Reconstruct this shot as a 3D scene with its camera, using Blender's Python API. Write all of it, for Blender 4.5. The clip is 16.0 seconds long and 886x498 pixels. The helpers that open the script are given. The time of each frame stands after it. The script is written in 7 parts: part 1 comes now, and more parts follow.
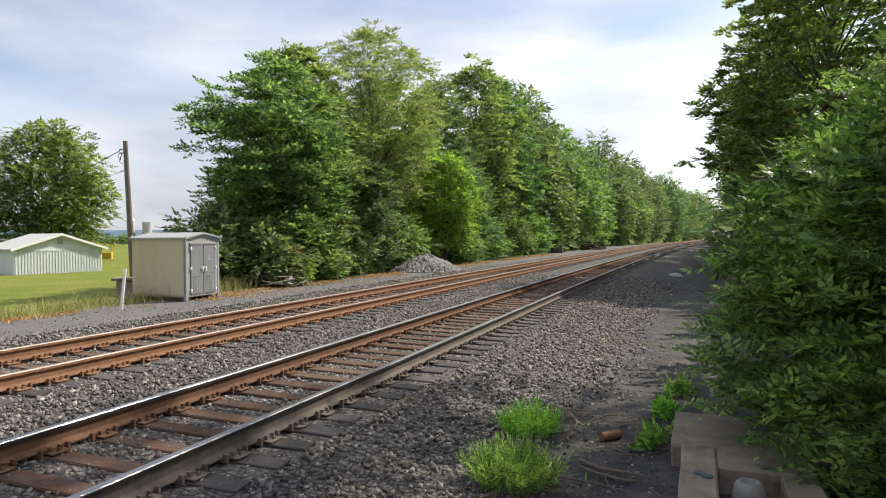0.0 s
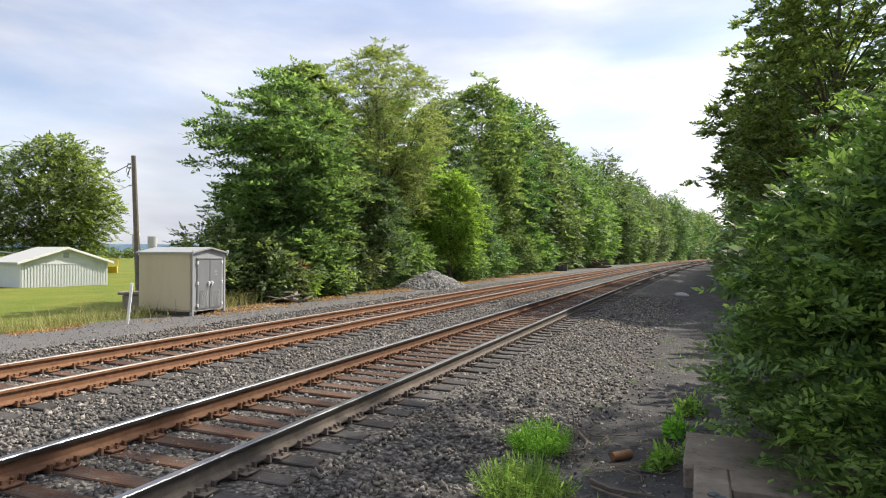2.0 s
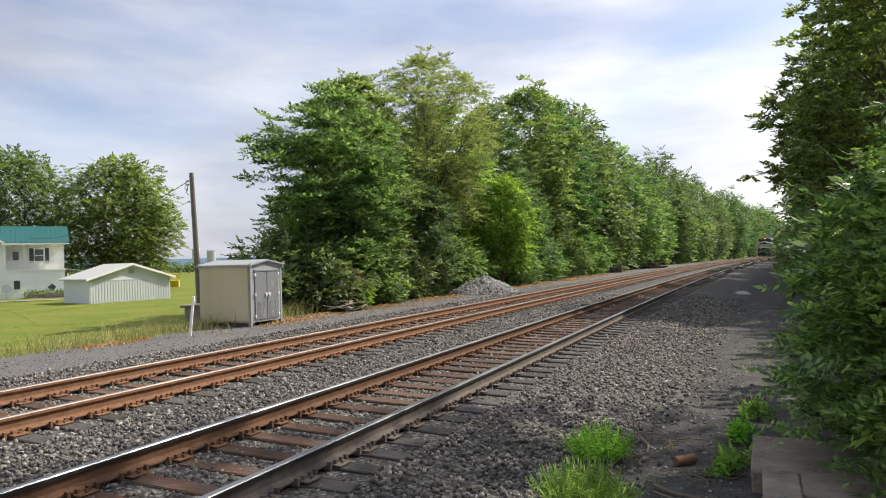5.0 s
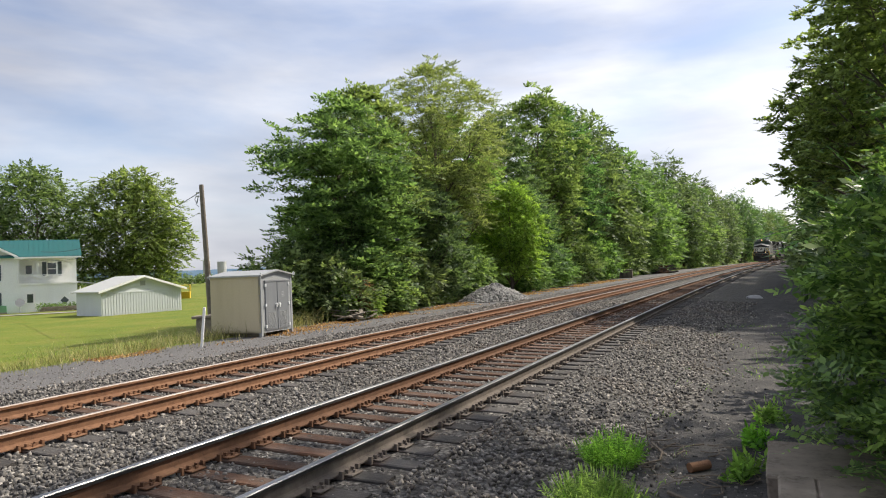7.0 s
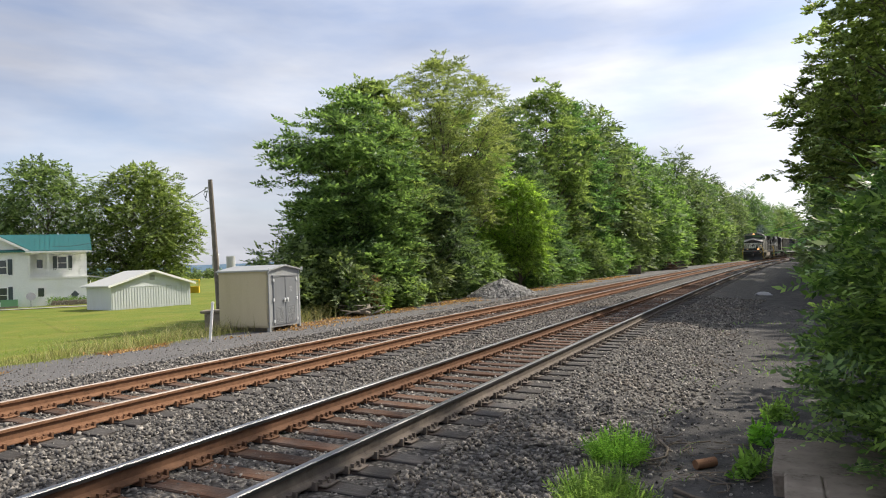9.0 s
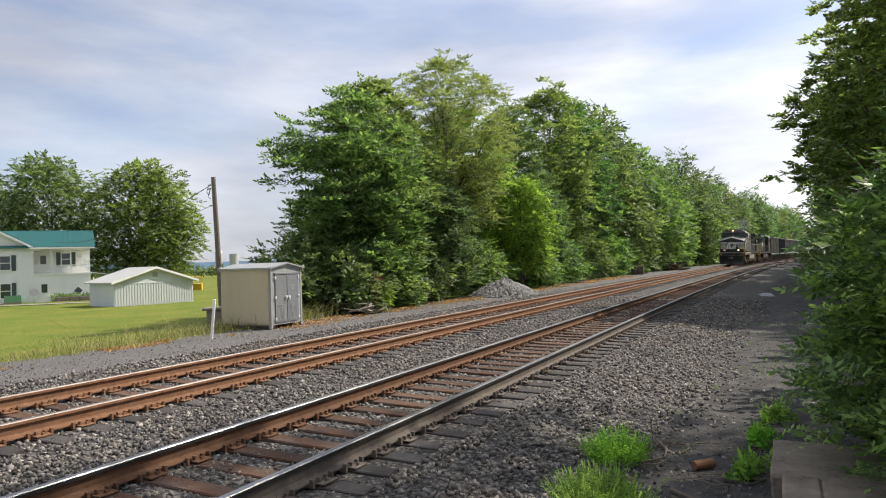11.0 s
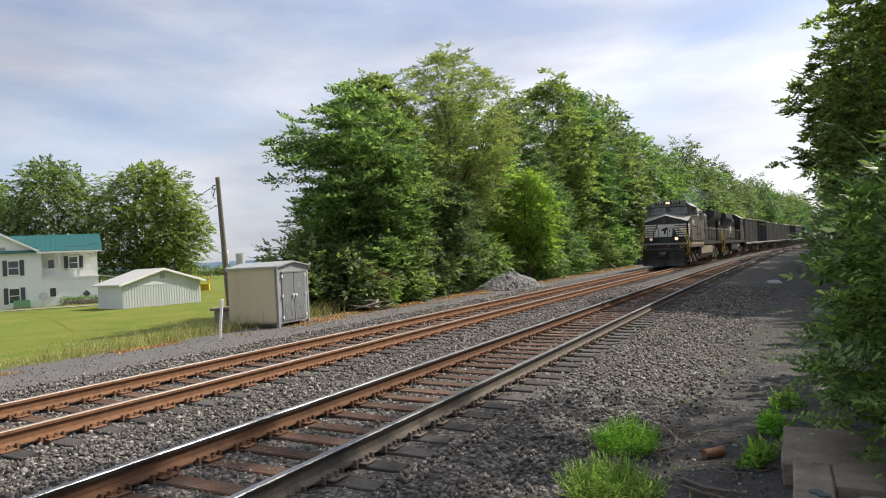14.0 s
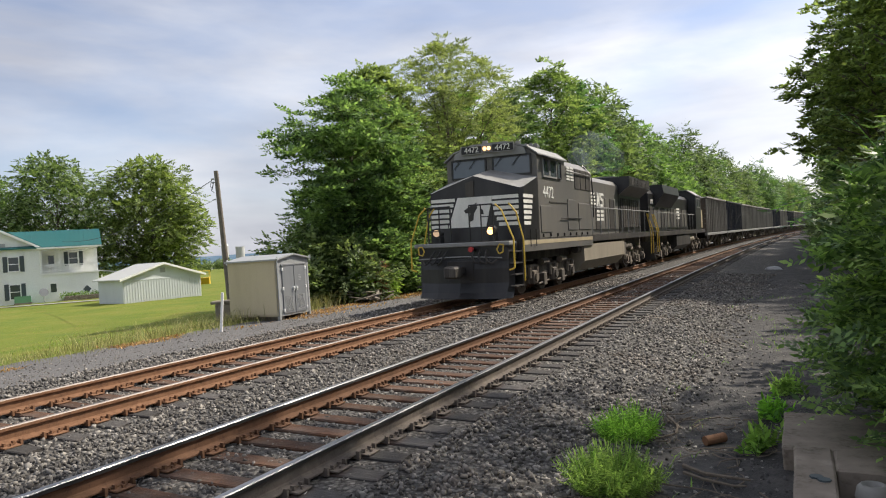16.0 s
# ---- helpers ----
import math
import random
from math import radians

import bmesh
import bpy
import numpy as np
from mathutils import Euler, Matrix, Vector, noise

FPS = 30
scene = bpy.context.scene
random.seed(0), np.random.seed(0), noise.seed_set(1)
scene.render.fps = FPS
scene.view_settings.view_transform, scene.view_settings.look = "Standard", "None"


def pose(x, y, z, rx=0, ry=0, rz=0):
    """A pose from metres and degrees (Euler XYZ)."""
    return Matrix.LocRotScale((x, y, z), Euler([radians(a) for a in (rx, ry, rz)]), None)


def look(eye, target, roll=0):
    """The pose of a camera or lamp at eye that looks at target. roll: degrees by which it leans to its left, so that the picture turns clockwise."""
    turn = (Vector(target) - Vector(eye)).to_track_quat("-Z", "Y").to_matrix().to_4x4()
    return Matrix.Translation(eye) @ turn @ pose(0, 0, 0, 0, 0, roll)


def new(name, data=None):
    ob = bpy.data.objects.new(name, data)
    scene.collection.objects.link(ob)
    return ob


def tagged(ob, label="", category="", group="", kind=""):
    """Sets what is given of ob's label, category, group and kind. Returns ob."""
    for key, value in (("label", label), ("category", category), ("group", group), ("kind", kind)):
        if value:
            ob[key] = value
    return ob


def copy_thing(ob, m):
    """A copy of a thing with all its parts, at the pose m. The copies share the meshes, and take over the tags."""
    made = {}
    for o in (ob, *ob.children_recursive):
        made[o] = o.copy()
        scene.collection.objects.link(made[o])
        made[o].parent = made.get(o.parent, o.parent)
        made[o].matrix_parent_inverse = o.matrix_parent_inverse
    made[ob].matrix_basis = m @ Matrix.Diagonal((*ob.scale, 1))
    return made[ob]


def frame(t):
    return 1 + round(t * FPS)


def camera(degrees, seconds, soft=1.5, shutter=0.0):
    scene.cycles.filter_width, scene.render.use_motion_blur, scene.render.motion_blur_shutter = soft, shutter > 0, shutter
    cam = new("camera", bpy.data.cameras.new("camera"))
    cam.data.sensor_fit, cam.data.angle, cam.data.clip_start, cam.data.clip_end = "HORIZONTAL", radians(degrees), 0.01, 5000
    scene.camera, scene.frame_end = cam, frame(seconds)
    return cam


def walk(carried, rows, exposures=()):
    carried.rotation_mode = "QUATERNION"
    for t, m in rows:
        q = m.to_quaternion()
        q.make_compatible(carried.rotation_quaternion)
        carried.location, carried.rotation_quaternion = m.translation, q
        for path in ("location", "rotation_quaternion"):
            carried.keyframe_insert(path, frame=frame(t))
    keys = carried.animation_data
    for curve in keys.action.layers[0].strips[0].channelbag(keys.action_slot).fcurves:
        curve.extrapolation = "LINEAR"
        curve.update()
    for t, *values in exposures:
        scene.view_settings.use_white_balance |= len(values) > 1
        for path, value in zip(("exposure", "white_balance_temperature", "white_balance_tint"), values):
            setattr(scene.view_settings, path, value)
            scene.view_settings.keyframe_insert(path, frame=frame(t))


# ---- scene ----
cam = camera(66.0, 16.0, soft=1.1)
PATH = [
    (0, 0.040, 0.015, 1.886, 88.85, 0.28, 20.37),
    (0.5, 0.015, 0.005, 1.886, 89.37, -0.14, 19.71),
    (1, -0.008, -0.003, 1.886, 89.99, -0.59, 19.52),
    (1.5, -0.008, -0.003, 1.886, 90.23, -0.31, 19.79),
    (2, -0.025, -0.010, 1.886, 90.27, -0.24, 20.72),
    (2.5, -0.045, -0.017, 1.886, 90.28, -0.05, 20.87),
    (3, -0.058, -0.022, 1.886, 90.32, -0.26, 20.72),
    (3.5, -0.038, -0.014, 1.886, 90.49, 0.12, 20.77),
    (4, -0.033, -0.014, 1.886, 90.40, 0.84, 22.88),
    (6.5, -0.022, -0.011, 1.886, 91.25, 1.81, 25.90),
    (7, -0.024, -0.011, 1.886, 91.49, 2.30, 25.86),
    (7.5, -0.025, -0.012, 1.886, 91.47, 1.97, 25.83),
    (8, -0.019, -0.009, 1.886, 91.41, 2.15, 26.03),
    (8.5, -0.014, -0.007, 1.886, 91.23, 2.30, 26.16),
    (9, -0.006, -0.003, 1.886, 91.14, 2.10, 26.54),
    (11.5, 0.025, 0.013, 1.886, 91.06, 1.64, 26.82),
    (12, 0.019, 0.010, 1.886, 91.10, 1.62, 26.93),
    (12.5, 0.005, 0.002, 1.886, 91.02, 2.07, 26.88),
    (13, 0.003, 0.001, 1.886, 91.05, 2.60, 27.38),
    (13.5, 0.020, 0.010, 1.886, 90.98, 2.80, 27.32),
    (14, 0.028, 0.014, 1.886, 90.62, 3.08, 27.27),
    (14.5, 0.031, 0.016, 1.886, 90.18, 3.13, 27.57),
    (15, 0.030, 0.016, 1.886, 90.15, 3.46, 27.84),
    (15.5, 0.030, 0.016, 1.886, 89.96, 3.82, 27.77),
    (16, 0.030, 0.016, 1.886, 89.84, 3.81, 27.26),
]
walk(cam, [(t, pose(*p)) for t, *p in PATH],
     [(0.0, 0.60), (1.0, 0.72), (1.8, 0.70), (3.0, 0.60), (4.0, 0.54), (6.5, 0.50), (12.0, 0.46), (16.0, 0.44)])

# ---------------------------------------------------------------- light
SUN_EL, SUN_AZ = radians(46), radians(38)      # azimuth clockwise from the track's direction (+y)


def make_world():
    w = bpy.data.worlds.new("sky")
    scene.world = w
    w.use_nodes = True
    nt = w.node_tree
    nt.nodes.clear()
    out = nt.nodes.new("ShaderNodeOutputWorld")
    bg = nt.nodes.new("ShaderNodeBackground")
    sky = nt.nodes.new("ShaderNodeTexSky")
    sky.sky_type = "NISHITA"
    sky.sun_disc = False
    sky.sun_elevation, sky.sun_rotation = SUN_EL, SUN_AZ
    sky.dust_density, sky.ozone_density = 1.2, 1.4
    scale = nt.nodes.new("ShaderNodeMix")
    scale.data_type, scale.blend_type = "RGBA", "MULTIPLY"
    scale.inputs[0].default_value = 1
    scale.inputs[7].default_value = (0.105, 0.105, 0.115, 1)
    nt.links.new(sky.outputs[0], scale.inputs[6])
    co = nt.nodes.new("ShaderNodeTexCoord")
    mp = nt.nodes.new("ShaderNodeMapping")
    mp.inputs["Rotation"].default_value = (0.0, 0.12, 0.35)
    mp.inputs["Scale"].default_value = (1.0, 1.0, 4.2)
    nt.links.new(co.outputs["Generated"], mp.inputs[0])
    n1 = nt.nodes.new("ShaderNodeTexNoise")
    n1.inputs["Scale"].default_value, n1.inputs["Detail"].default_value = 1.7, 7
    n1.inputs["Roughness"].default_value, n1.inputs["Distortion"].default_value = 0.52, 0.35
    nt.links.new(mp.outputs[0], n1.inputs["Vector"])
    r1 = nt.nodes.new("ShaderNodeValToRGB")
    r1.color_ramp.elements[0].position, r1.color_ramp.elements[1].position = 0.36, 0.60
    nt.links.new(n1.outputs[0], r1.inputs[0])
    n2 = nt.nodes.new("ShaderNodeTexNoise")
    n2.inputs["Scale"].default_value, n2.inputs["Detail"].default_value = 2.6, 5
    nt.links.new(mp.outputs[0], n2.inputs["Vector"])
    r2 = nt.nodes.new("ShaderNodeValToRGB")
    r2.color_ramp.elements[0].position, r2.color_ramp.elements[1].position = 0.35, 0.66
    r2.color_ramp.elements[0].color = (0.47, 0.485, 0.55, 1)
    r2.color_ramp.elements[1].color = (0.80, 0.80, 0.83, 1)
    nt.links.new(n2.outputs[0], r2.inputs[0])
    # thin cloud glows more towards the sun
    dot = nt.nodes.new("ShaderNodeVectorMath")
    dot.operation = "DOT_PRODUCT"
    dot.inputs[1].default_value = (math.sin(SUN_AZ) * math.cos(SUN_EL), math.cos(SUN_AZ) * math.cos(SUN_EL), math.sin(SUN_EL))
    nt.links.new(co.outputs["Generated"], dot.inputs[0])
    mr = nt.nodes.new("ShaderNodeMapRange")
    mr.inputs[1].default_value, mr.inputs[2].default_value = 0.35, 1.0
    mr.inputs[3].default_value, mr.inputs[4].default_value = 0.86, 1.42
    nt.links.new(dot.outputs["Value"], mr.inputs[0])
    lit = nt.nodes.new("ShaderNodeVectorMath")
    lit.operation = "SCALE"
    nt.links.new(r2.outputs[0], lit.inputs[0])
    nt.links.new(mr.outputs[0], lit.inputs["Scale"])
    fac = nt.nodes.new("ShaderNodeMath")
    fac.operation = "MULTIPLY_ADD"
    fac.inputs[1].default_value, fac.inputs[2].default_value = 0.62, 0.28
    nt.links.new(r1.outputs[0], fac.inputs[0])
    mix = nt.nodes.new("ShaderNodeMix")
    mix.data_type = "RGBA"
    nt.links.new(fac.outputs[0], mix.inputs[0])
    nt.links.new(scale.outputs[2], mix.inputs[6])
    nt.links.new(lit.outputs[0], mix.inputs[7])
    nt.links.new(mix.outputs[2], bg.inputs[0])
    bg.inputs[1].default_value = 1.0
    nt.links.new(bg.outputs[0], out.inputs[0])


make_world()
sun = new("sun", bpy.data.lights.new("sun", "SUN"))
sun.data.energy, sun.data.angle, sun.data.color = 4.8, radians(0.9), (1.0, 0.91, 0.78)
sun.matrix_world = look((0, 0, 0), (-math.sin(SUN_AZ) * math.cos(SUN_EL), -math.cos(SUN_AZ) * math.cos(SUN_EL), -math.sin(SUN_EL)))
scene.view_settings.exposure = 0.5

# ---------------------------------------------------------------- materials


class Nodes:
    """A small writer of node trees."""

    def __init__(self, name):
        self.m = bpy.data.materials.new(name)
        self.m.use_nodes = True
        self.t = self.m.node_tree
        self.t.nodes.clear()
        self.out = self.t.nodes.new("ShaderNodeOutputMaterial")
        self.co = None

    def n(self, kind, **sets):
        node = self.t.nodes.new("ShaderNode" + kind)
        for key, value in sets.items():
            if key in ("operation", "data_type", "blend_type", "feature", "distance", "sky_type"):
                if key == "operation":
                    node.operation = value
                elif key == "data_type":
                    node.data_type = value
                elif key == "blend_type":
                    node.blend_type = value
                elif key == "feature":
                    node.feature = value
            else:
                self.put(node, key.replace("_", " "), value)
        return node

    def put(self, node, key, value):
        sock = node.inputs[int(key[1:])] if key[0] == "i" and key[1:].isdigit() else node.inputs[key]
        if isinstance(value, bpy.types.NodeSocket):
            self.t.links.new(value, sock)
        else:
            sock.default_value = value

    def at(self, kind="Object", scale=(1, 1, 1)):
        if self.co is None:
            self.co = self.n("TexCoord")
        mp = self.n("Mapping", Vector=self.co.outputs[kind], Scale=scale)
        return mp.outputs[0]

    def noise(self, scale, detail=4, rough=0.55, vec=None, distort=0.0):
        return self.n("TexNoise", Vector=vec or self.at(), Scale=scale, Detail=detail, Roughness=rough, Distortion=distort).outputs[0]

    def ramp(self, fac, *stops):
        r = self.n("ValToRGB", Fac=fac)
        els = r.color_ramp.elements
        while len(els) < len(stops):
            els.new(0.5)
        for e, (p, c) in zip(els, stops):
            e.position, e.color = p, (*c, 1) if len(c) == 3 else c
        return r.outputs[0]

    def mix(self, fac, a, b, how="MIX"):
        return self.n("Mix", data_type="RGBA", blend_type=how, i0=fac, i6=a if not isinstance(a, tuple) else (*a, 1), i7=b if not isinstance(b, tuple) else (*b, 1)).outputs[2]

    def val(self, fac, lo, hi, a=0.0, b=1.0):
        return self.n("MapRange", Value=fac, From_Min=a, From_Max=b, To_Min=lo, To_Max=hi).outputs[0]

    def bump(self, h, strength=0.4, dist=0.01, normal=None):
        b = self.n("Bump", Height=h, Strength=strength, Distance=dist)
        if normal is not None:
            self.put(b, "Normal", normal)
        return b.outputs[0]

    def done(self, color, rough=0.7, metal=0.0, normal=None, spec=0.4):
        p = self.n("BsdfPrincipled", Base_Color=color if not isinstance(color, tuple) else (*color[:3], 1), Roughness=rough, Metallic=metal)
        p.inputs["Specular IOR Level"].default_value = spec
        if normal is not None:
            self.put(p, "Normal", normal)
        self.t.links.new(p.outputs[0], self.out.inputs[0])
        return self.m


def painted(name, color, rough=0.5, dirt=(0.12, 0.10, 0.08), amount=0.35, scale=3.0, metal=0.0, bump=0.05, streak=True):
    """Paint with grime that runs down it and fine unevenness."""
    k = Nodes(name)
    n1 = k.noise(scale, 6, 0.6, k.at("Object", (1, 1, 0.25 if streak else 1)))
    n2 = k.noise(scale * 14, 3, 0.6)
    f = k.ramp(n1, (0.42, (0, 0, 0)), (0.78, (amount, amount, amount)))
    c = k.mix(f, color, dirt)
    tint = k.val(n2, 0.85, 1.12)
    c = k.mix(1.0, c, k.n("CombineColor", Red=tint, Green=tint, Blue=tint).outputs[0], "MULTIPLY")
    r = k.val(n2, rough - 0.08, min(1, rough + 0.12))
    return k.done(c, r, metal, k.bump(n2, bump, 0.004))


def rusty(name, a, b, c, rough=0.85, scale=9.0):
    k = Nodes(name)
    n1, n2 = k.noise(scale, 8, 0.65), k.noise(scale * 8, 4, 0.6)
    col = k.mix(k.val(n2, 0, 1, 0.35, 0.65), k.ramp(n1, (0.30, a), (0.52, b), (0.72, c)), b)
    return k.done(col, rough, 0.0, k.bump(n2, 0.5, 0.004), 0.25)


def leafy(name, dark, mid, light, scale=0.8, gloss=0.55, through_light=0.42):
    """Leaves: each one its own tint, some light passing through."""
    k = Nodes(name)
    geo = k.n("NewGeometry")
    info = k.n("ObjectInfo")
    rnd = geo.outputs["Random Per Island"]
    n1 = k.noise(scale, 3, 0.5)
    mixv = k.n("Math", operation="MULTIPLY_ADD", i0=n1, i1=0.9, i2=k.val(rnd, -0.22, 0.22)).outputs[0]
    col = k.ramp(mixv, (0.22, dark), (0.48, mid), (0.74, light))
    shade = k.n("Math", operation="MULTIPLY", i0=k.val(rnd, 0.66, 1.34), i1=k.val(info.outputs["Random"], 0.88, 1.24)).outputs[0]
    hsv = k.n("HueSaturation", Hue=k.val(info.outputs["Random"], 0.485, 0.512), Saturation=k.val(info.outputs["Random"], 0.85, 1.05), Value=shade, Color=col)
    c = hsv.outputs[0]
    p = k.n("BsdfPrincipled", Base_Color=c, Roughness=gloss)
    p.inputs["Specular IOR Level"].default_value = 0.28
    warm = k.mix(1.0, c, (1.45, 1.5, 0.85), "MULTIPLY")
    tr = k.n("BsdfTranslucent", Color=warm)
    ms = k.n("MixShader", Fac=through_light)
    k.t.links.new(p.outputs[0], ms.inputs[1])
    k.t.links.new(tr.outputs[0], ms.inputs[2])
    k.t.links.new(ms.outputs[0], k.out.inputs[0])
    return k.m


def make_ground_mat():
    """Gravel, cinders, dry grass verge and mown lawn, laid out by distance from the track (stored per vertex as zones)."""
    k = Nodes("ground")
    zone = k.n("Attribute")
    zone.attribute_name = "zone"           # red: fine grey gravel, green: lawn, blue: black cinders, none: stone ballast
    sep = k.n("SeparateColor", Color=zone.outputs["Color"])
    edge = k.val(k.noise(1.1, 6, 0.65), -0.6, 0.6)

    def share(ch):
        v = k.n("Math", operation="ADD", i0=sep.outputs[ch], i1=edge).outputs[0]
        return k.ramp(v, (0.40, (0, 0, 0)), (0.62, (1, 1, 1)))

    vor = k.n("TexVoronoi", Vector=k.at(), Scale=19.0)
    fine = k.noise(60, 4, 0.7)
    big = k.noise(0.35, 5, 0.6)
    mid = k.noise(3.0, 5, 0.6)
    stone = k.ramp(vor.outputs["Color"], (0.1, (0.055, 0.053, 0.051)), (0.5, (0.125, 0.12, 0.112)), (0.9, (0.23, 0.217, 0.20)))
    stone = k.mix(k.ramp(vor.outputs["Distance"], (0.25, (0, 0, 0)), (0.75, (1, 1, 1))), stone, (0.035, 0.032, 0.03))
    gravel = k.mix(k.val(fine, 0, 1, 0.3, 0.7), k.ramp(big, (0.3, (0.065, 0.064, 0.066)), (0.7, (0.115, 0.112, 0.110))), (0.16, 0.155, 0.152))
    grass = k.mix(k.val(mid, 0, 1, 0.3, 0.7), k.ramp(big, (0.32, (0.080, 0.145, 0.020)), (0.5, (0.155, 0.195, 0.026)), (0.66, (0.26, 0.228, 0.058))), (0.15, 0.19, 0.028))
    grass = k.mix(k.val(fine, 0, 0.5, 0.3, 0.7), grass, (0.075, 0.085, 0.01))
    cinder = k.mix(k.val(fine, 0, 1, 0.35, 0.75), k.ramp(mid, (0.3, (0.018, 0.018, 0.020)), (0.5, (0.042, 0.041, 0.042)), (0.72, (0.12, 0.113, 0.104))), (0.085, 0.081, 0.078))
    c = k.mix(share("Red"), stone, gravel)
    c = k.mix(share("Green"), c, grass)
    c = k.mix(share("Blue"), c, cinder)
    h = k.mix(0.5, vor.outputs["Distance"], fine)
    return k.done(c, 0.92, 0.0, k.bump(h, 0.8, 0.03), 0.2)


GROUND = make_ground_mat()


def make_stone_mat(name="ballast_stone", grey=False):
    k = Nodes(name)
    rnd = k.n("NewGeometry").outputs["Random Per Island"]
    n1 = k.noise(30, 5, 0.6)
    wide = k.noise(0.5, 3, 0.5)
    c = k.ramp(rnd, (0.0, (0.036, 0.034, 0.032)), (0.3, (0.108, 0.101, 0.092)), (0.75, (0.195, 0.182, 0.164)), (1.0, (0.36, 0.335, 0.30)))
    if grey:
        c = k.ramp(rnd, (0.0, (0.10, 0.10, 0.10)), (0.5, (0.22, 0.22, 0.215)), (1.0, (0.36, 0.355, 0.345)))
    else:
        c = k.mix(k.val(wide, 0, 0.42, 0.5, 0.75), c, (0.19, 0.14, 0.10))
    c = k.mix(k.val(n1, 0, 0.35, 0.4, 0.7), c, (0.10, 0.09, 0.085))
    return k.done(c, 0.88, 0.0, k.bump(n1, 0.5, 0.006), 0.25)


STONE = make_stone_mat()
STONE_GREY = make_stone_mat("fresh_grey_stone", True)
RUST = rusty("rail_rust", (0.070, 0.037, 0.023), (0.185, 0.096, 0.053), (0.275, 0.152, 0.088))
# near rails: rust browns darkened and greyed for the tree shade over them
RUST_DARK = rusty("shaded_rail_brown", (0.050, 0.027, 0.017), (0.115, 0.060, 0.034), (0.175, 0.096, 0.056))
RUST_GREY = rusty("shaded_rail_grey", (0.06, 0.05, 0.045), (0.12, 0.10, 0.085), (0.20, 0.17, 0.14))


def make_steel_top(name, lo, hi, rough, metal):
    """Worn running surface: streaks along the rail, duller where grime lies."""
    k = Nodes(name)
    n1 = k.noise(1.0, 5, 0.6, k.at("Object", (60, 1.5, 60)))
    n2 = k.noise(0.35, 3, 0.5)
    c = k.mix(k.val(n2, 0, 0.6, 0.4, 0.7), k.ramp(n1, (0.3, lo), (0.7, hi)), tuple(0.6 * v for v in lo))
    return k.done(c, k.val(n1, rough - 0.06, rough + 0.12), metal, k.bump(n1, 0.1, 0.002), 0.5)


STEEL = make_steel_top("polished_rail_head", (0.20, 0.20, 0.205), (0.34, 0.34, 0.345), 0.33, 0.72)
STEEL_DULL = make_steel_top("dull_rail_head", (0.18, 0.148, 0.128), (0.28, 0.238, 0.21), 0.45, 0.36)
# head side: its dark reflection is put into the colour
STEEL_DARK = make_steel_top("dark_reflection_head_side", (0.020, 0.020, 0.022), (0.045, 0.042, 0.040), 0.45, 0.2)


def make_tie_mat():
    k = Nodes("creosoted_wood")
    info = k.n("ObjectInfo").outputs["Random"]
    grain = k.noise(6, 6, 0.65, k.at("Object", (1.2, 14, 14)))
    stain = k.noise(2.2, 4, 0.6)
    base = k.ramp(grain, (0.25, (0.035, 0.026, 0.021)), (0.5, (0.085, 0.066, 0.055)), (0.78, (0.17, 0.138, 0.115)))
    rust = k.mix(k.val(grain, 0, 1, 0.3, 0.7), (0.075, 0.037, 0.021), (0.150, 0.074, 0.042))
    grey = k.ramp(grain, (0.25, (0.028, 0.027, 0.027)), (0.5, (0.068, 0.066, 0.064)), (0.78, (0.13, 0.126, 0.12)))
    across = k.n("SeparateXYZ", Vector=k.at()).outputs[0]
    inner = k.n("Math", operation="ABSOLUTE", i0=across).outputs[0]
    rust_share = k.n("Math", operation="MULTIPLY", i0=k.ramp(stain, (0.36, (0.15, 0.15, 0.15)), (0.64, (0.9, 0.9, 0.9))), i1=k.val(inner, 1.0, 0.12, 0.72, 0.98)).outputs[0]
    c = k.mix(rust_share, k.mix(k.val(inner, 0.2, 1.0, 0.6, 0.95), base, grey), rust)
    t = k.val(info, 0.7, 1.25)
    c = k.mix(1.0, c, k.n("CombineColor", Red=t, Green=t, Blue=t).outputs[0], "MULTIPLY")
    return k.done(c, 0.9, 0.0, k.bump(grain, 0.7, 0.012), 0.2)


TIE = make_tie_mat()

# ---------------------------------------------------------------- mesh helpers


def mesh_of(name, verts, faces, mats, index=None, smooth=False):
    me = bpy.data.meshes.new(name)
    me.from_pydata(verts, [], faces)
    for m in (mats if isinstance(mats, (list, tuple)) else [mats]):
        me.materials.append(m)
    if index is not None:
        me.polygons.foreach_set("material_index", index)
    if smooth:
        me.polygons.foreach_set("use_smooth", [True] * len(me.polygons))
    me.update()
    return me


def part(name, bm, material, parent=None, label="", at=None, smooth=False):
    """Links a bmesh as one mesh object, under a thing or a part."""
    me = bpy.data.meshes.new(name)
    bm.to_mesh(me)
    bm.free()
    for m in (material if isinstance(material, (list, tuple)) else [material]):
        me.materials.append(m)
    if smooth:
        for p in me.polygons:
            p.use_smooth = True
    ob = new(name, me)
    if parent is not None:
        ob.parent = parent
    if at is not None:
        ob.matrix_basis = at
    if label:
        tagged(ob, label)
    return ob


def linked(name, me, parent, at=None, label=""):
    ob = new(name, me)
    ob.parent = parent
    if at is not None:
        ob.matrix_basis = at
    if label:
        tagged(ob, label)
    return ob


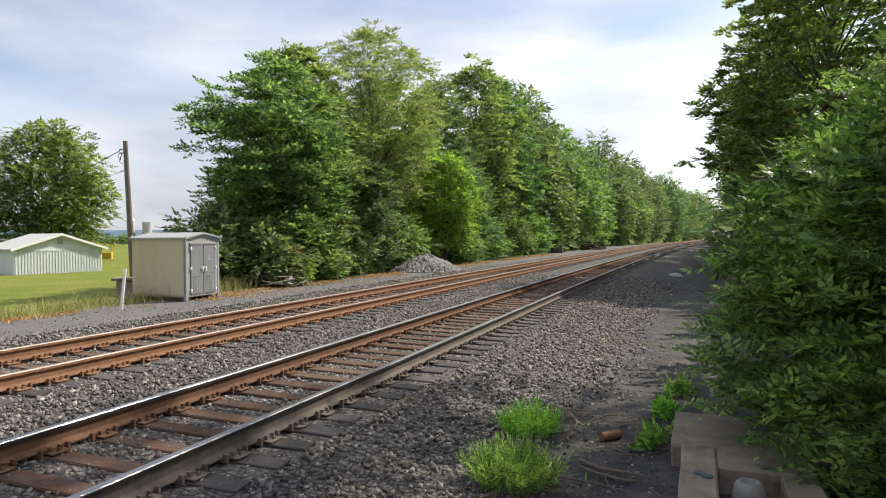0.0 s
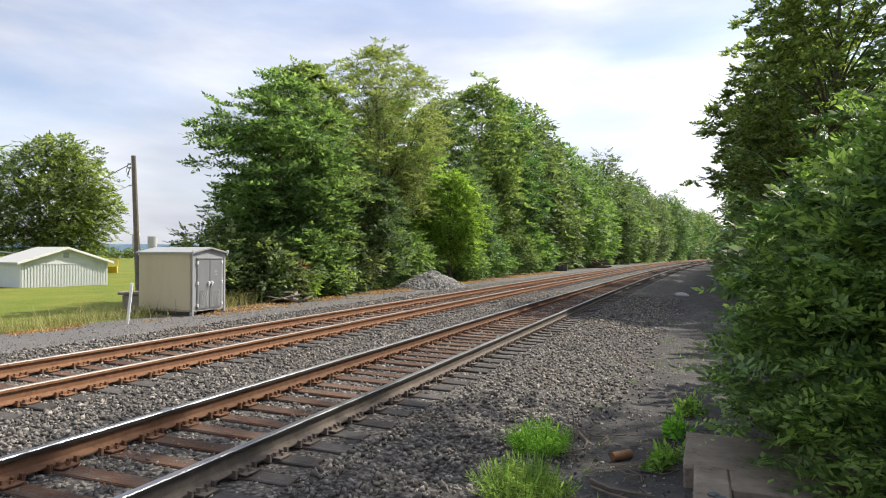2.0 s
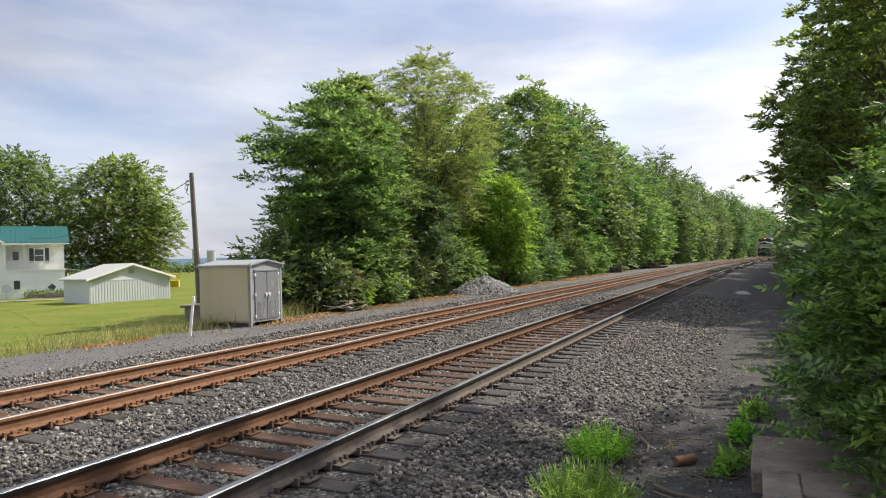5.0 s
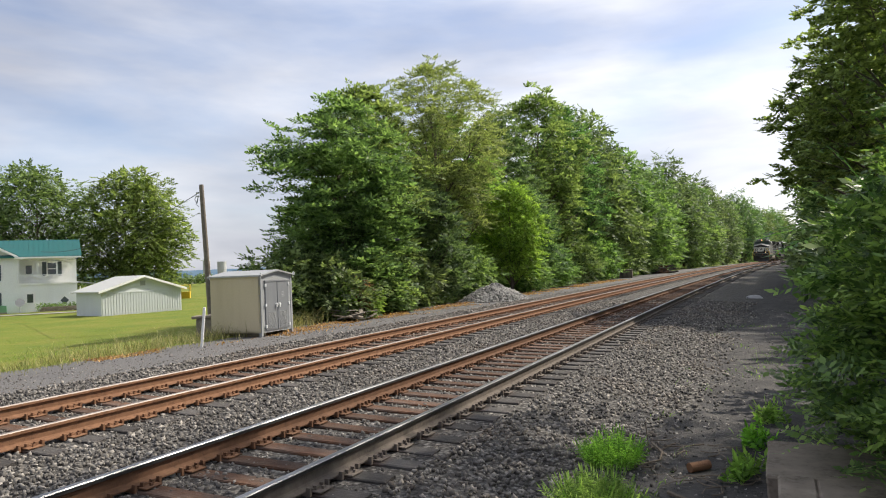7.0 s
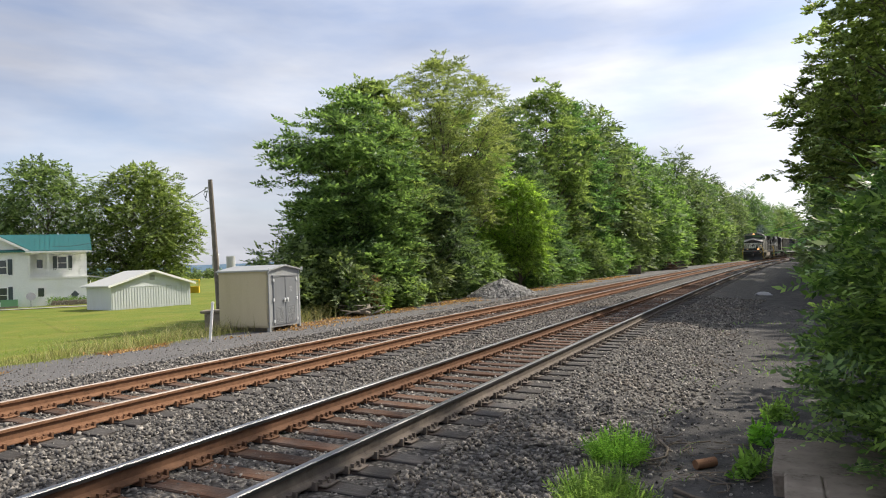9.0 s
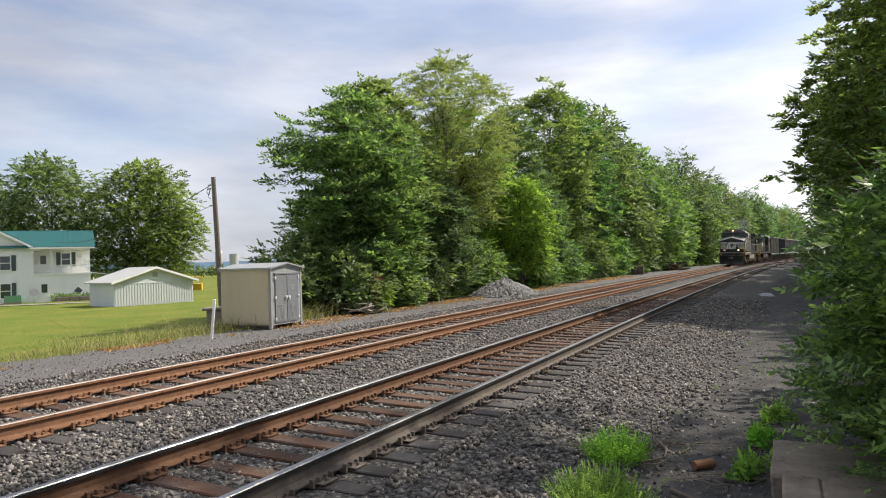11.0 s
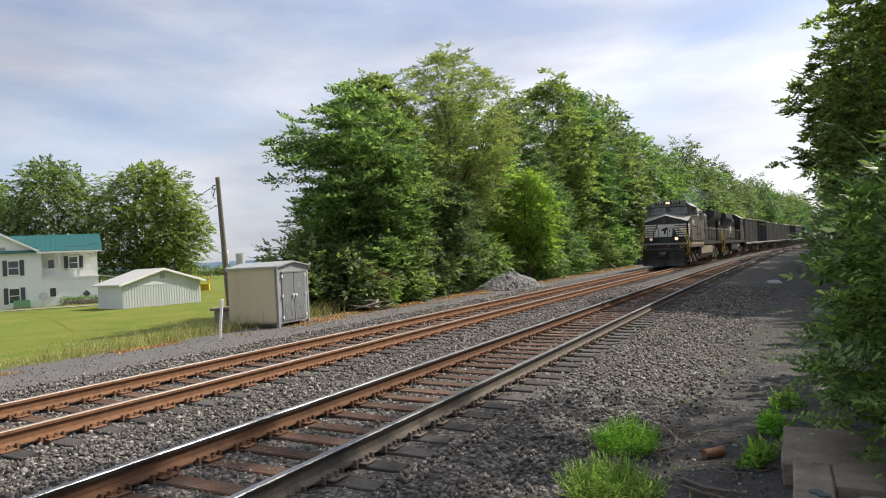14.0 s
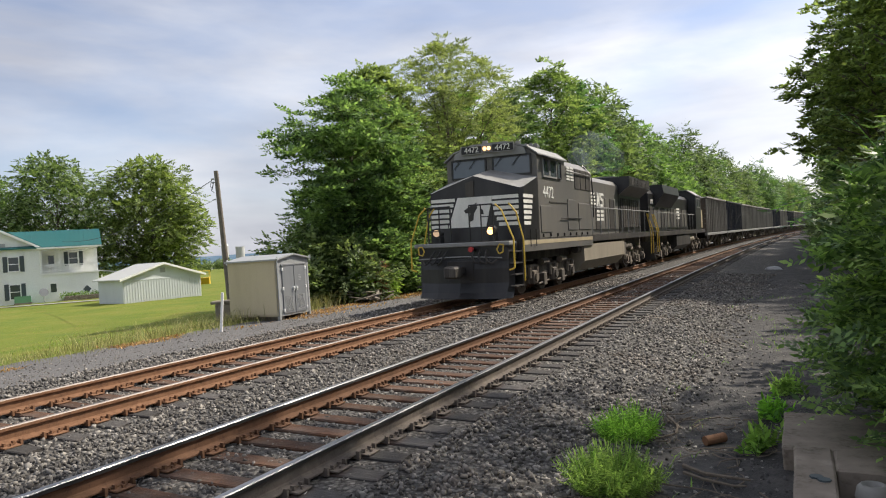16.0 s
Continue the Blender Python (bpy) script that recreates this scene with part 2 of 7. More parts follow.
def box(bm, x0, x1, y0, y1, z0, z1, bevel=0.0, m=None, mat=0):
    """Adds a box, its edges rounded by bevel."""
    r = bmesh.ops.create_cube(bm, size=1.0, matrix=Matrix.Translation(((x0 + x1) / 2, (y0 + y1) / 2, (z0 + z1) / 2)) @ Matrix.Diagonal((x1 - x0, y1 - y0, z1 - z0, 1)))
    vs = r["verts"]
    if bevel > 0:
        es = list({e for v in vs for e in v.link_edges})
        vs = bmesh.ops.bevel(bm, geom=es, offset=bevel, segments=1, affect="EDGES", profile=0.5)["verts"]
    if m is not None:
        bmesh.ops.transform(bm, matrix=m, verts=vs)
    if mat:
        for f in {f for v in vs for f in v.link_faces}:
            f.material_index = mat
    return bm


def rod(bm, a, b, r, seg=8, r2=None, caps=True):
    """Adds a round bar from a to b."""
    a, b = Vector(a), Vector(b)
    d = b - a
    if d.length < 1e-6:
        return bm
    m = Matrix.Translation((a + b) / 2) @ d.to_track_quat("Z", "Y").to_matrix().to_4x4()
    bmesh.ops.create_cone(bm, cap_ends=caps, segments=seg, radius1=r, radius2=r if r2 is None else r2, depth=d.length, matrix=m)
    return bm


def pipe(bm, pts, r, seg=6):
    for a, b in zip(pts, pts[1:]):
        rod(bm, a, b, r, seg)
    return bm


def tube(bm, pts, r, seg=6):
    """One unbroken thin tube through the points."""
    rings = []
    for i, p in enumerate(pts):
        d = (pts[min(i + 1, len(pts) - 1)] - pts[max(i - 1, 0)]).normalized()
        a = d.cross(Vector((0, 0, 1))).normalized()
        b = a.cross(d)
        rings.append([bm.verts.new(p + r * (math.cos(6.28319 * k / seg) * a + math.sin(6.28319 * k / seg) * b)) for k in range(seg)])
    for r0, r1 in zip(rings, rings[1:]):
        for k in range(seg):
            bm.faces.new((r0[k], r0[(k + 1) % seg], r1[(k + 1) % seg], r1[k]))
    return bm


def prism(bm, outline, axis, lo, hi, mat=0):
    """Pushes a closed outline of 2D points along an axis: x takes (y, z), y takes (x, z), z takes (x, y)."""
    def at(p, w):
        return (w, p[0], p[1]) if axis == "x" else (p[0], w, p[1]) if axis == "y" else (p[0], p[1], w)
    lo_v = [bm.verts.new(at(p, lo)) for p in outline]
    hi_v = [bm.verts.new(at(p, hi)) for p in outline]
    n = len(outline)
    fs = [bm.faces.new(lo_v), bm.faces.new(hi_v[::-1])]
    for i in range(n):
        fs.append(bm.faces.new((lo_v[i], hi_v[i], hi_v[(i + 1) % n], lo_v[(i + 1) % n])))
    for f in fs:
        f.material_index = mat
    bmesh.ops.recalc_face_normals(bm, faces=fs)
    return bm


# ---------------------------------------------------------------- the line of the railway
XC, GAUGE, SPACING, CANT, CURVE, Y0 = -5.34, 1.505, 3.845, 0.024, 0.000286, 15.7
RAIL_TOP = 0.20


def bend(y):
    return CURVE * max(0.0, y - Y0) ** 2


def slope(y):
    return 2 * CURVE * max(0.0, y - Y0)


def bed(u):
    """Height of the tie tops across the bed."""
    return -CANT * (u - XC)


def ease(a, b, t):
    t = min(1.0, max(0.0, t))
    t = t * t * (3 - 2 * t)
    return a + (b - a) * t


def ground_height(u, y):
    """Height of the ground at u metres across (0 under the camera) and y along."""
    base = ease(-0.15, -1.0, (-15.0 - u) / 17.0)
    if u > -11.3:
        base = bed(u) - 0.034
        if u > -2.95:
            base = ease(bed(-2.95) - 0.045, -0.20, (u + 2.95) / 1.4)
        if u > 2.5:
            base = ease(-0.20, 0.4, (u - 2.5) / 6)
    elif u > -12.0:
        base = ease(-0.15, bed(-11.3) - 0.045, (u + 12.0) / 0.7)
    far = math.hypot(u, y)
    rough = 0.02 if u > -12 else 0.05
    base += rough * noise.noise((u * 0.9, y * 0.9, 0.0)) * (0.4 if -11.3 < u < -3.0 else 1.0)
    if far > 120:
        base += min(1.0, (far - 120) / 400) * -1.2
    return base


def path_edge(y):
    """Where the stone shoulder gives way to the cinder path."""
    return -1.45 + 0.5 * noise.noise((y * 0.22, 9.0, 0.0)) + 0.25 * min(1.0, max(0.0, (y - 7.0) / 4))


def build_ground():
    us = [-2600, -1500, -900, -500, -300, -200, -140, -100, -75, -60, -50, -44, -38, -33, -29, -26, -23, -21, -19, -17.5]
    us += [-16.5 + 0.3 * i for i in range(69)] + [4.5, 5.5, 7, 9, 12, 16, 22, 30, 45, 70, 110, 180, 300, 600, 1200, 2600]
    ys = [-2600, -1000, -400, -150, -60, -30, -15, -8] + [-4 + 0.4 * i for i in range(160)] + [61 + 2.2 * i for i in range(60)]
    ys += [200, 215, 235, 260, 300, 350, 420, 520, 700, 1000, 1600, 2600]
    verts, zone = [], []
    for y in ys:
        for u in us:
            verts.append((u + bend(min(y, 420)), y, ground_height(u, y)))
            r = g = b = 0.0
            if u < -11.2:
                r = 1.0
            wob = 0.7 * noise.noise((y * 0.13, 3.1, 0.0))
            lawn_edge = -15.9 + wob if y < 18 else -15.4 - 1.4 * min(1, (y - 18) / 3) + 0.5 * wob
            if u < lawn_edge:
                g = min(1.0, (lawn_edge - u) / 0.6 + 0.3)
            if u > path_edge(y):
                b = 1.0
            if u > 2.2:
                b, g = 0.3, 1.0
            zone.append((r, g, b, 1.0))
    n, faces = len(us), []
    for j in range(len(ys) - 1):
        for i in range(n - 1):
            a = j * n + i
            faces.append((a, a + 1, a + n + 1, a + n))
    me = mesh_of("ground", verts, faces, GROUND, smooth=True)
    col = me.color_attributes.new("zone", "FLOAT_COLOR", "POINT")
    col.data.foreach_set("color", np.array(zone, dtype=np.float32).ravel())
    return tagged(new("ground", me), "grey gravel verge, mown lawn and black cinder path beside the tracks", "ground", kind="structure")


build_ground()

RAIL_SHAPE = [(-0.076, 0.0), (-0.076, 0.012), (-0.020, 0.030), (-0.010, 0.045), (-0.010, 0.125), (-0.037, 0.140), (-0.037, 0.172), (-0.028, 0.182),
              (0.028, 0.182), (0.037, 0.172), (0.037, 0.140), (0.010, 0.125), (0.010, 0.045), (0.020, 0.030), (0.076, 0.012), (0.076, 0.0)]


def station_list(a, b):
    ys, y = [], a
    while y < b:
        ys.append(y)
        y += 1.0 if y < 120 else 3.0
    return ys + [b]


def build_rail(x, side, top, under, parent):
    ys = station_list(-14, 420)
    verts, faces, idx, n = [], [], [], len(RAIL_SHAPE)
    for y in ys:
        h = -math.atan(slope(y))
        for px, pz in RAIL_SHAPE:
            u = x + px * math.cos(h)
            verts.append((u + bend(y), y + px * math.sin(h), bed(x) + 0.018 + pz))
    for j in range(len(ys) - 1):
        for i in range(n):
            k = (i + 1) % n
            faces.append((j * n + i, j * n + k, (j + 1) * n + k, (j + 1) * n + i))
            idx.append(1 if i in (6, 7, 8) else 2 if i == 9 else 0)
    ob = new("rail", mesh_of("rail", verts, faces, [side, top, under], idx))
    ob.parent = parent
    return ob


def tie_mesh():
    bm = bmesh.new()
    box(bm, -1.30, 1.30, -0.112, 0.112, -0.18, 0.0, 0.012)
    rng = random.Random(4)
    for v in bm.verts:
        v.co += Vector((rng.uniform(-0.02, 0.02), rng.uniform(-0.006, 0.006), rng.uniform(-0.006, 0.006)))
    me = bpy.data.meshes.new("tie")
    bm.to_mesh(me)
    bm.free()
    me.materials.append(TIE)
    return me


def plate_mesh(mat):
    bm = bmesh.new()
    box(bm, -0.19, 0.19, -0.095, 0.095, 0.0, 0.016, 0.004)
    for sx in (-1, 1):
        box(bm, sx * 0.085 - 0.012, sx * 0.085 + 0.012, -0.09, 0.09, 0.016, 0.030)
        for sy in (-0.05, 0.05):                # spike heads over the rail's foot
            box(bm, sx * 0.100 - 0.02, sx * 0.100 + 0.02, sy - 0.012, sy + 0.012, 0.016, 0.052)
        box(bm, sx * 0.15 - 0.012, sx * 0.15 + 0.012, -0.012, 0.012, 0.016, 0.042)
    for sy in (-1, 1):                           # rail anchors that grip the foot beside the tie
        box(bm, -0.10, 0.10, sy * 0.135 - 0.014, sy * 0.135 + 0.014, -0.02, 0.022)
        box(bm, 0.075, 0.115, sy * 0.135 - 0.014, sy * 0.135 + 0.014, -0.02, 0.055)
    me = bpy.data.meshes.new("tie_plate")
    bm.to_mesh(me)
    bm.free()
    me.materials.append(mat)
    return me


TIE_MESH = tie_mesh()


def build_track(x_left, sides, top, under, label, seed):
    rng = random.Random(seed)
    root = tagged(new("railway_track"), label, "railway track", "tracks of the double line", "structure")
    for x, m in zip((x_left, x_left + GAUGE), sides):
        build_rail(x, m, top, under or m, root)
    mid = x_left + GAUGE / 2
    plates = (plate_mesh(sides[0]), plate_mesh(sides[1]))
    y, verts, faces = -6.0, [], []
    while y < 300:
        y += 0.52 + rng.uniform(-0.03, 0.03)
        h = -math.degrees(math.atan(slope(y)))
        m = pose(mid + bend(y) + rng.uniform(-0.05, 0.05), y, bed(mid) + rng.uniform(-0.008, 0.006), 0, math.degrees(CANT), h + rng.uniform(-1.2, 1.2))
        if y < 62:
            linked("tie", TIE_MESH, root, m)
            if y < 42:
                for x in (x_left, x_left + GAUGE):
                    linked("tie_plate", plates[x > x_left], root, pose(x + bend(y), y, bed(x) + 0.002, 0, math.degrees(CANT), h))
        else:
            base = len(verts)
            verts += [tuple(m @ Vector((sx * 1.3, sy * 0.112, sz))) for sx in (-1, 1) for sy in (-1, 1) for sz in (-0.15, 0.0)]
            faces += [tuple(base + i for i in f) for f in ((1, 3, 7, 5), (0, 1, 5, 4), (2, 6, 7, 3), (4, 5, 7, 6), (0, 2, 3, 1))]
    far = new("ties_beyond", mesh_of("ties_beyond", verts, faces, TIE))
    far.parent = root
    tagged(far, kind="stuff")
    return root


build_track(XC, (RUST_DARK, RUST_GREY), STEEL, STEEL_DARK, "railway track with worn steel rails on brown wooden ties", 5)
build_track(XC - SPACING, (RUST, RUST), STEEL_DULL, None, "rusty orange railway track with shiny rail heads on wooden ties", 6)


def scatter_stones(name, spots, label, mat, seed, parent=None):
    """Broken stones, each a small uneven block; spots are (x, y, z, size)."""
    rng = np.random.default_rng(seed)
    spots = np.array(spots, dtype=np.float64)
    n = len(spots)
    cube = np.array([[sx, sy, sz] for sx in (-1, 1) for sy in (-1, 1) for sz in (-1, 1)], dtype=np.float64)
    v = cube[None] * rng.uniform(0.35, 1.15, (n, 8, 3))
    v *= (spots[:, 3, None, None] * 0.5) * rng.uniform(0.45, 1.3, (n, 1, 3)) * np.array([1.15, 1.0, 0.75])
    q = rng.normal(size=(n, 4))
    q /= np.linalg.norm(q, axis=1, keepdims=True)
    w, x, y, z = q.T
    rot = np.stack([1 - 2 * (y * y + z * z), 2 * (x * y - z * w), 2 * (x * z + y * w), 2 * (x * y + z * w), 1 - 2 * (x * x + z * z), 2 * (y * z - x * w),
                    2 * (x * z - y * w), 2 * (y * z + x * w), 1 - 2 * (x * x + y * y)], 1).reshape(n, 3, 3)
    v = np.einsum("nij,nkj->nki", rot, v) + spots[:, None, :3]
    quads = np.array([[0, 1, 3, 2], [4, 6, 7, 5], [0, 4, 5, 1], [2, 3, 7, 6], [0, 2, 6, 4], [1, 5, 7, 3]])
    f = (quads[None] + 8 * np.arange(n)[:, None, None]).reshape(-1, 4)
    me = bpy.data.meshes.new(name)
    me.vertices.add(n * 8)
    me.vertices.foreach_set("co", v.ravel())
    me.loops.add(len(f) * 4)
    me.loops.foreach_set("vertex_index", f.ravel().astype(np.int32))
    me.polygons.add(len(f))
    me.polygons.foreach_set("loop_start", np.arange(0, len(f) * 4, 4, dtype=np.int32))
    me.polygons.foreach_set("loop_total", np.full(len(f), 4, dtype=np.int32))
    me.materials.append(mat)
    me.update(calc_edges=True)
    ob = new(name, me)
    if parent is not None:
        ob.parent = parent
    return tagged(ob, label, kind="stuff")


def build_ballast():
    rng = random.Random(11)
    spots = []
    for _ in range(80000):
        y = 1.5 + 31 * rng.random() ** 2.0
        u = rng.uniform(-11.3, -0.4)
        edge = path_edge(y) - 0.2
        if u > edge and rng.random() < 0.25 + (u - edge) / 0.9:
            continue
        s = rng.uniform(0.026, 0.055) * (1 + y / 80)
        z = ground_height(u, y) + rng.uniform(-0.012, 0.020)
        if -0.6 < u - XC < 2.1 or -0.6 < u - XC + SPACING < 2.1:
            z -= 0.024 if u > XC + GAUGE else 0.011
        spots.append((u + bend(y), y, z, s))
    ob = scatter_stones("ballast", spots, "loose crushed grey stone ballast between and beside the tracks", STONE, 3)
    tagged(ob, category="gravel")


build_ballast()

# ---------------------------------------------------------------- trees and bushes
LEAF = leafy("tree_leaves", (0.066, 0.116, 0.040), (0.128, 0.200, 0.066), (0.205, 0.285, 0.100))
LEAF_BLUE = leafy("dark_tree_leaves", (0.048, 0.096, 0.042), (0.098, 0.168, 0.068), (0.160, 0.240, 0.096))
LEAF_FROND = leafy("long_compound_leaves", (0.066, 0.116, 0.046), (0.130, 0.200, 0.074), (0.205, 0.288, 0.108), 0.5, 0.42, 0.42)
LEAF_MAPLE = leafy("maple_leaves", (0.085, 0.135, 0.036), (0.150, 0.215, 0.056), (0.220, 0.295, 0.085), 0.8, 0.55, 0.52)
LEAF_PALE = leafy("pale_tree_leaves", (0.115, 0.155, 0.058), (0.185, 0.230, 0.086), (0.26, 0.305, 0.115), 0.5, 0.55, 0.46)
LEAF_FRESH = leafy("fresh_tree_leaves", (0.085, 0.150, 0.040), (0.150, 0.238, 0.064), (0.225, 0.320, 0.095), 0.5, 0.55, 0.5)
LEAF_LIME = leafy("lime_leaves", (0.11, 0.19, 0.032), (0.19, 0.30, 0.050), (0.27, 0.39, 0.075), 0.8, 0.55, 0.5)
LEAF_BUSH = leafy("bush_leaves", (0.050, 0.135, 0.032), (0.125, 0.250, 0.055), (0.25, 0.40, 0.085), 1.5, 0.42, 0.45)
BARK = rusty("bark", (0.05, 0.042, 0.034), (0.11, 0.092, 0.075), (0.19, 0.165, 0.14), 0.9, 5.0)


def raw_mesh(name, v, f, mat):
    """A mesh of quads from arrays of corners and indices."""
    me = bpy.data.meshes.new(name)
    me.vertices.add(len(v))
    me.vertices.foreach_set("co", np.ascontiguousarray(v, dtype=np.float32).ravel())
    me.loops.add(len(f) * 4)
    me.loops.foreach_set("vertex_index", np.ascontiguousarray(f, dtype=np.int32).ravel())
    me.polygons.add(len(f))
    me.polygons.foreach_set("loop_start", np.arange(0, len(f) * 4, 4, dtype=np.int32))
    me.polygons.foreach_set("loop_total", np.full(len(f), 4, dtype=np.int32))
    me.materials.append(mat)
    me.update(calc_edges=True)
    return me


def unit(a):
    return a / np.maximum(1e-9, np.linalg.norm(a, axis=-1, keepdims=True))


def fronds(base, axis, length, pairs, leaf, width, rng, fold=0.25, end=True, drop=0.22):
    """Leaflets in pairs along stems that start at base and run along axis. Returns corners and quads."""
    n = len(base)
    up = np.tile(np.array([0.0, 0.0, 1.0]), (n, 1)) + rng.normal(0, 0.45, (n, 3))
    side = unit(np.cross(axis, up))
    nor = unit(np.cross(side, axis))
    out = []
    for i in range(pairs):
        f = (i + 0.8) / pairs
        droop = np.array([0, 0, -drop]) * (f * f) * length[:, None]
        root = base + axis * (length[:, None] * f) + droop
        taper = (1.0 - 0.45 * abs(f - 0.5) * 2)
        for s in (-1, 1):
            d = unit(side * s + axis * rng.uniform(0.25, 0.75, (n, 1)) + nor * rng.uniform(-fold, fold, (n, 1)) + np.array([0, 0, -0.15]))
            w = unit(np.cross(d, nor + rng.normal(0, 0.25, (n, 3))))
            L = leaf * taper * rng.uniform(0.75, 1.2, (n, 1))
            W = width * taper * rng.uniform(0.75, 1.2, (n, 1))
            out.append(np.stack([root, root + d * L * 0.42 + w * W, root + d * L, root + d * L * 0.42 - w * W], 1))
    if end:
        root = base + axis * length[:, None] + np.array([0, 0, -drop]) * length[:, None]
        w = unit(np.cross(axis, nor))
        out.append(np.stack([root, root + axis * leaf * 0.5 + w * width, root + axis * leaf * 1.1, root + axis * leaf * 0.5 - w * width], 1))
    v = np.concatenate(out, 0)
    return v.reshape(-1, 3), np.arange(len(v) * 4).reshape(-1, 4)


def crown(name, lobes, count, length, pairs, leaf, width, mat, seed, inner=0.25, rosette=1):
    """A crown: stems of leaflets over the skins of many lobes (x, y, z, r, squash), more above and outside than within.
    With a rosette, that many stems spread like a star from each twig's end."""
    rng = np.random.default_rng(seed)
    lobes = np.array(lobes)
    area = lobes[:, 3] ** 2
    twigs = count // rosette
    pick = rng.choice(len(lobes), twigs, p=area / area.sum())
    d = unit(rng.normal(size=(twigs, 3)) + np.array([0, 0, 0.25]))
    r = np.where(rng.random(twigs) < inner, rng.uniform(0.35, 0.8, twigs), rng.uniform(0.82, 1.08, twigs))
    lump = 1 + 0.22 * np.sin(d[:, 0] * 7 + pick) * np.cos(d[:, 1] * 6 + pick * 2.0) + 0.12 * np.sin(d[:, 2] * 11 + pick)
    c = lobes[pick]
    base = c[:, :3] + d * (c[:, 3] * r * lump)[:, None] * np.stack([np.ones(twigs), np.ones(twigs), c[:, 4]], 1)
    if rosette > 1:
        base, d = np.repeat(base, rosette, 0), np.repeat(d, rosette, 0)
        n = len(base)
        turn = np.tile(np.arange(rosette) * 2 * math.pi / rosette, twigs) + np.repeat(rng.uniform(0, 6.3, twigs), rosette) + rng.normal(0, 0.25, n)
        axis = unit(np.stack([np.cos(turn), np.sin(turn), rng.uniform(-0.15, 0.85, n)], 1) + 0.5 * d * np.array([1, 1, 0.6]))
    else:
        n = twigs
        away = base * np.array([1, 1, 0]) / max(0.5, np.abs(base[:, :2]).max())
        axis = unit(d * np.array([1, 1, 0.25]) + 0.5 * away + rng.normal(0, 0.38, (n, 3)) + np.array([0, 0, -0.05]))
    keep = base[:, 2] > 0.12
    base, axis = base[keep], axis[keep]
    ln = length * rng.uniform(0.6, 1.25, len(base))
    v, f = fronds(base, axis, ln, pairs, leaf, width, rng, drop=0.30 if rosette > 1 else 0.22)
    return raw_mesh(name, v, f, mat)


def tree_lobes(height, radius, low, seed, n=16, narrow=0.0):
    """Tiers of flattened boughs in an egg-shaped envelope from low to height, with gaps between them."""
    rng = random.Random(seed)
    lobes = []
    n = int(n * 2.2)
    for i in range(n):
        f = (i + rng.uniform(0.1, 0.9)) / n
        z = low + (height - low) * (0.06 + 0.86 * f)
        env = radius * (math.sin(math.pi * (0.20 + 0.72 * f ** (1.0 + narrow))) ** 0.7) * rng.uniform(0.82, 1.12)
        a = i * 2.399 + rng.uniform(-0.5, 0.5)
        r = max(0.45, radius * rng.uniform(0.20, 0.34) * (1.1 - 0.35 * f))
        d = max(0.0, env - r * rng.uniform(0.7, 1.3))
        lobes.append((d * math.cos(a), d * math.sin(a), min(z, height - r * 0.6), r, rng.uniform(0.62, 1.0)))
    lobes.append((0, 0, height - radius * 0.2, radius * 0.22, 0.9))
    lobes.append((0, 0, low + (height - low) * 0.42, radius * 0.42, 1.5))
    return lobes


def trunk_mesh(name, lobes, height, thick, seed, mat):
    """A tapered, slightly crooked trunk with a limb to each lobe."""
    rng = random.Random(seed)
    bm = bmesh.new()
    pts, z = [], -0.3
    x = y = 0.0
    while z < height * 0.86:
        pts.append((Vector((x, y, z)), thick * max(0.12, 1 - z / height)))
        z += height * 0.11
        x += rng.uniform(-0.03, 0.03) * height * 0.3
        y += rng.uniform(-0.03, 0.03) * height * 0.3
    for (a, ra), (b, rb) in zip(pts, pts[1:]):
        rod(bm, a, b, ra, 7, rb, False)
    for lx, ly, lz, lr, sq in lobes:
        tip = Vector((lx, ly, lz))
        want = max(0.4, lz - 0.9 * math.hypot(lx, ly) - 0.5)
        p, r = min(pts, key=lambda q: abs(q[0].z - want))
        knee = p.lerp(tip, 0.5) + Vector((rng.uniform(-0.2, 0.2), rng.uniform(-0.2, 0.2), 0.18 * lr))
        rod(bm, p, knee, r * 0.45, 5, r * 0.28, False)
        rod(bm, knee, tip, r * 0.28, 5, r * 0.10, False)
        for _ in range(3):
            d = Vector((rng.uniform(-1, 1), rng.uniform(-1, 1), rng.uniform(-0.2, 1))).normalized()
            rod(bm, tip.lerp(knee, rng.uniform(0, 0.5)), tip + d * lr * 0.85, r * 0.12, 4, r * 0.04, False)
    me = bpy.data.meshes.new(name)
    bm.to_mesh(me)
    bm.free()
    me.materials.append(mat)
    return me


def make_tree(height, radius, low, mat, seed, label, count=1500, length=0.75, pairs=4, leaf=0.30, width=0.085, n=16, thick=None, group="trees along the railway", narrow=0.0, category="tree", rosette=1):
    lobes = tree_lobes(height, radius, low, seed, n, narrow)
    root = tagged(new("tree"), label, category, group)
    linked("trunk", trunk_mesh("trunk", lobes, height, thick or height * 0.016, seed, BARK), root)
    linked("crown", crown("crown", lobes, count, length, pairs, leaf, width, mat, seed, rosette=rosette), root)
    return root


def plant(root, u, y, turn=0.0, size=1.0):
    x = u + bend(y)
    root.matrix_basis = pose(x, y, ground_height(u, y) - 0.02, 0, 0, turn) @ Matrix.Diagonal((size, size, size, 1))
    return root


def plant_copy(root, u, y, turn=0.0, size=1.0, label=""):
    ob = copy_thing(root, pose(u + bend(y), y, ground_height(u, y) - 0.02, 0, 0, turn))
    ob.scale = (size, size, size)
    if label:
        tagged(ob, label)
    return ob


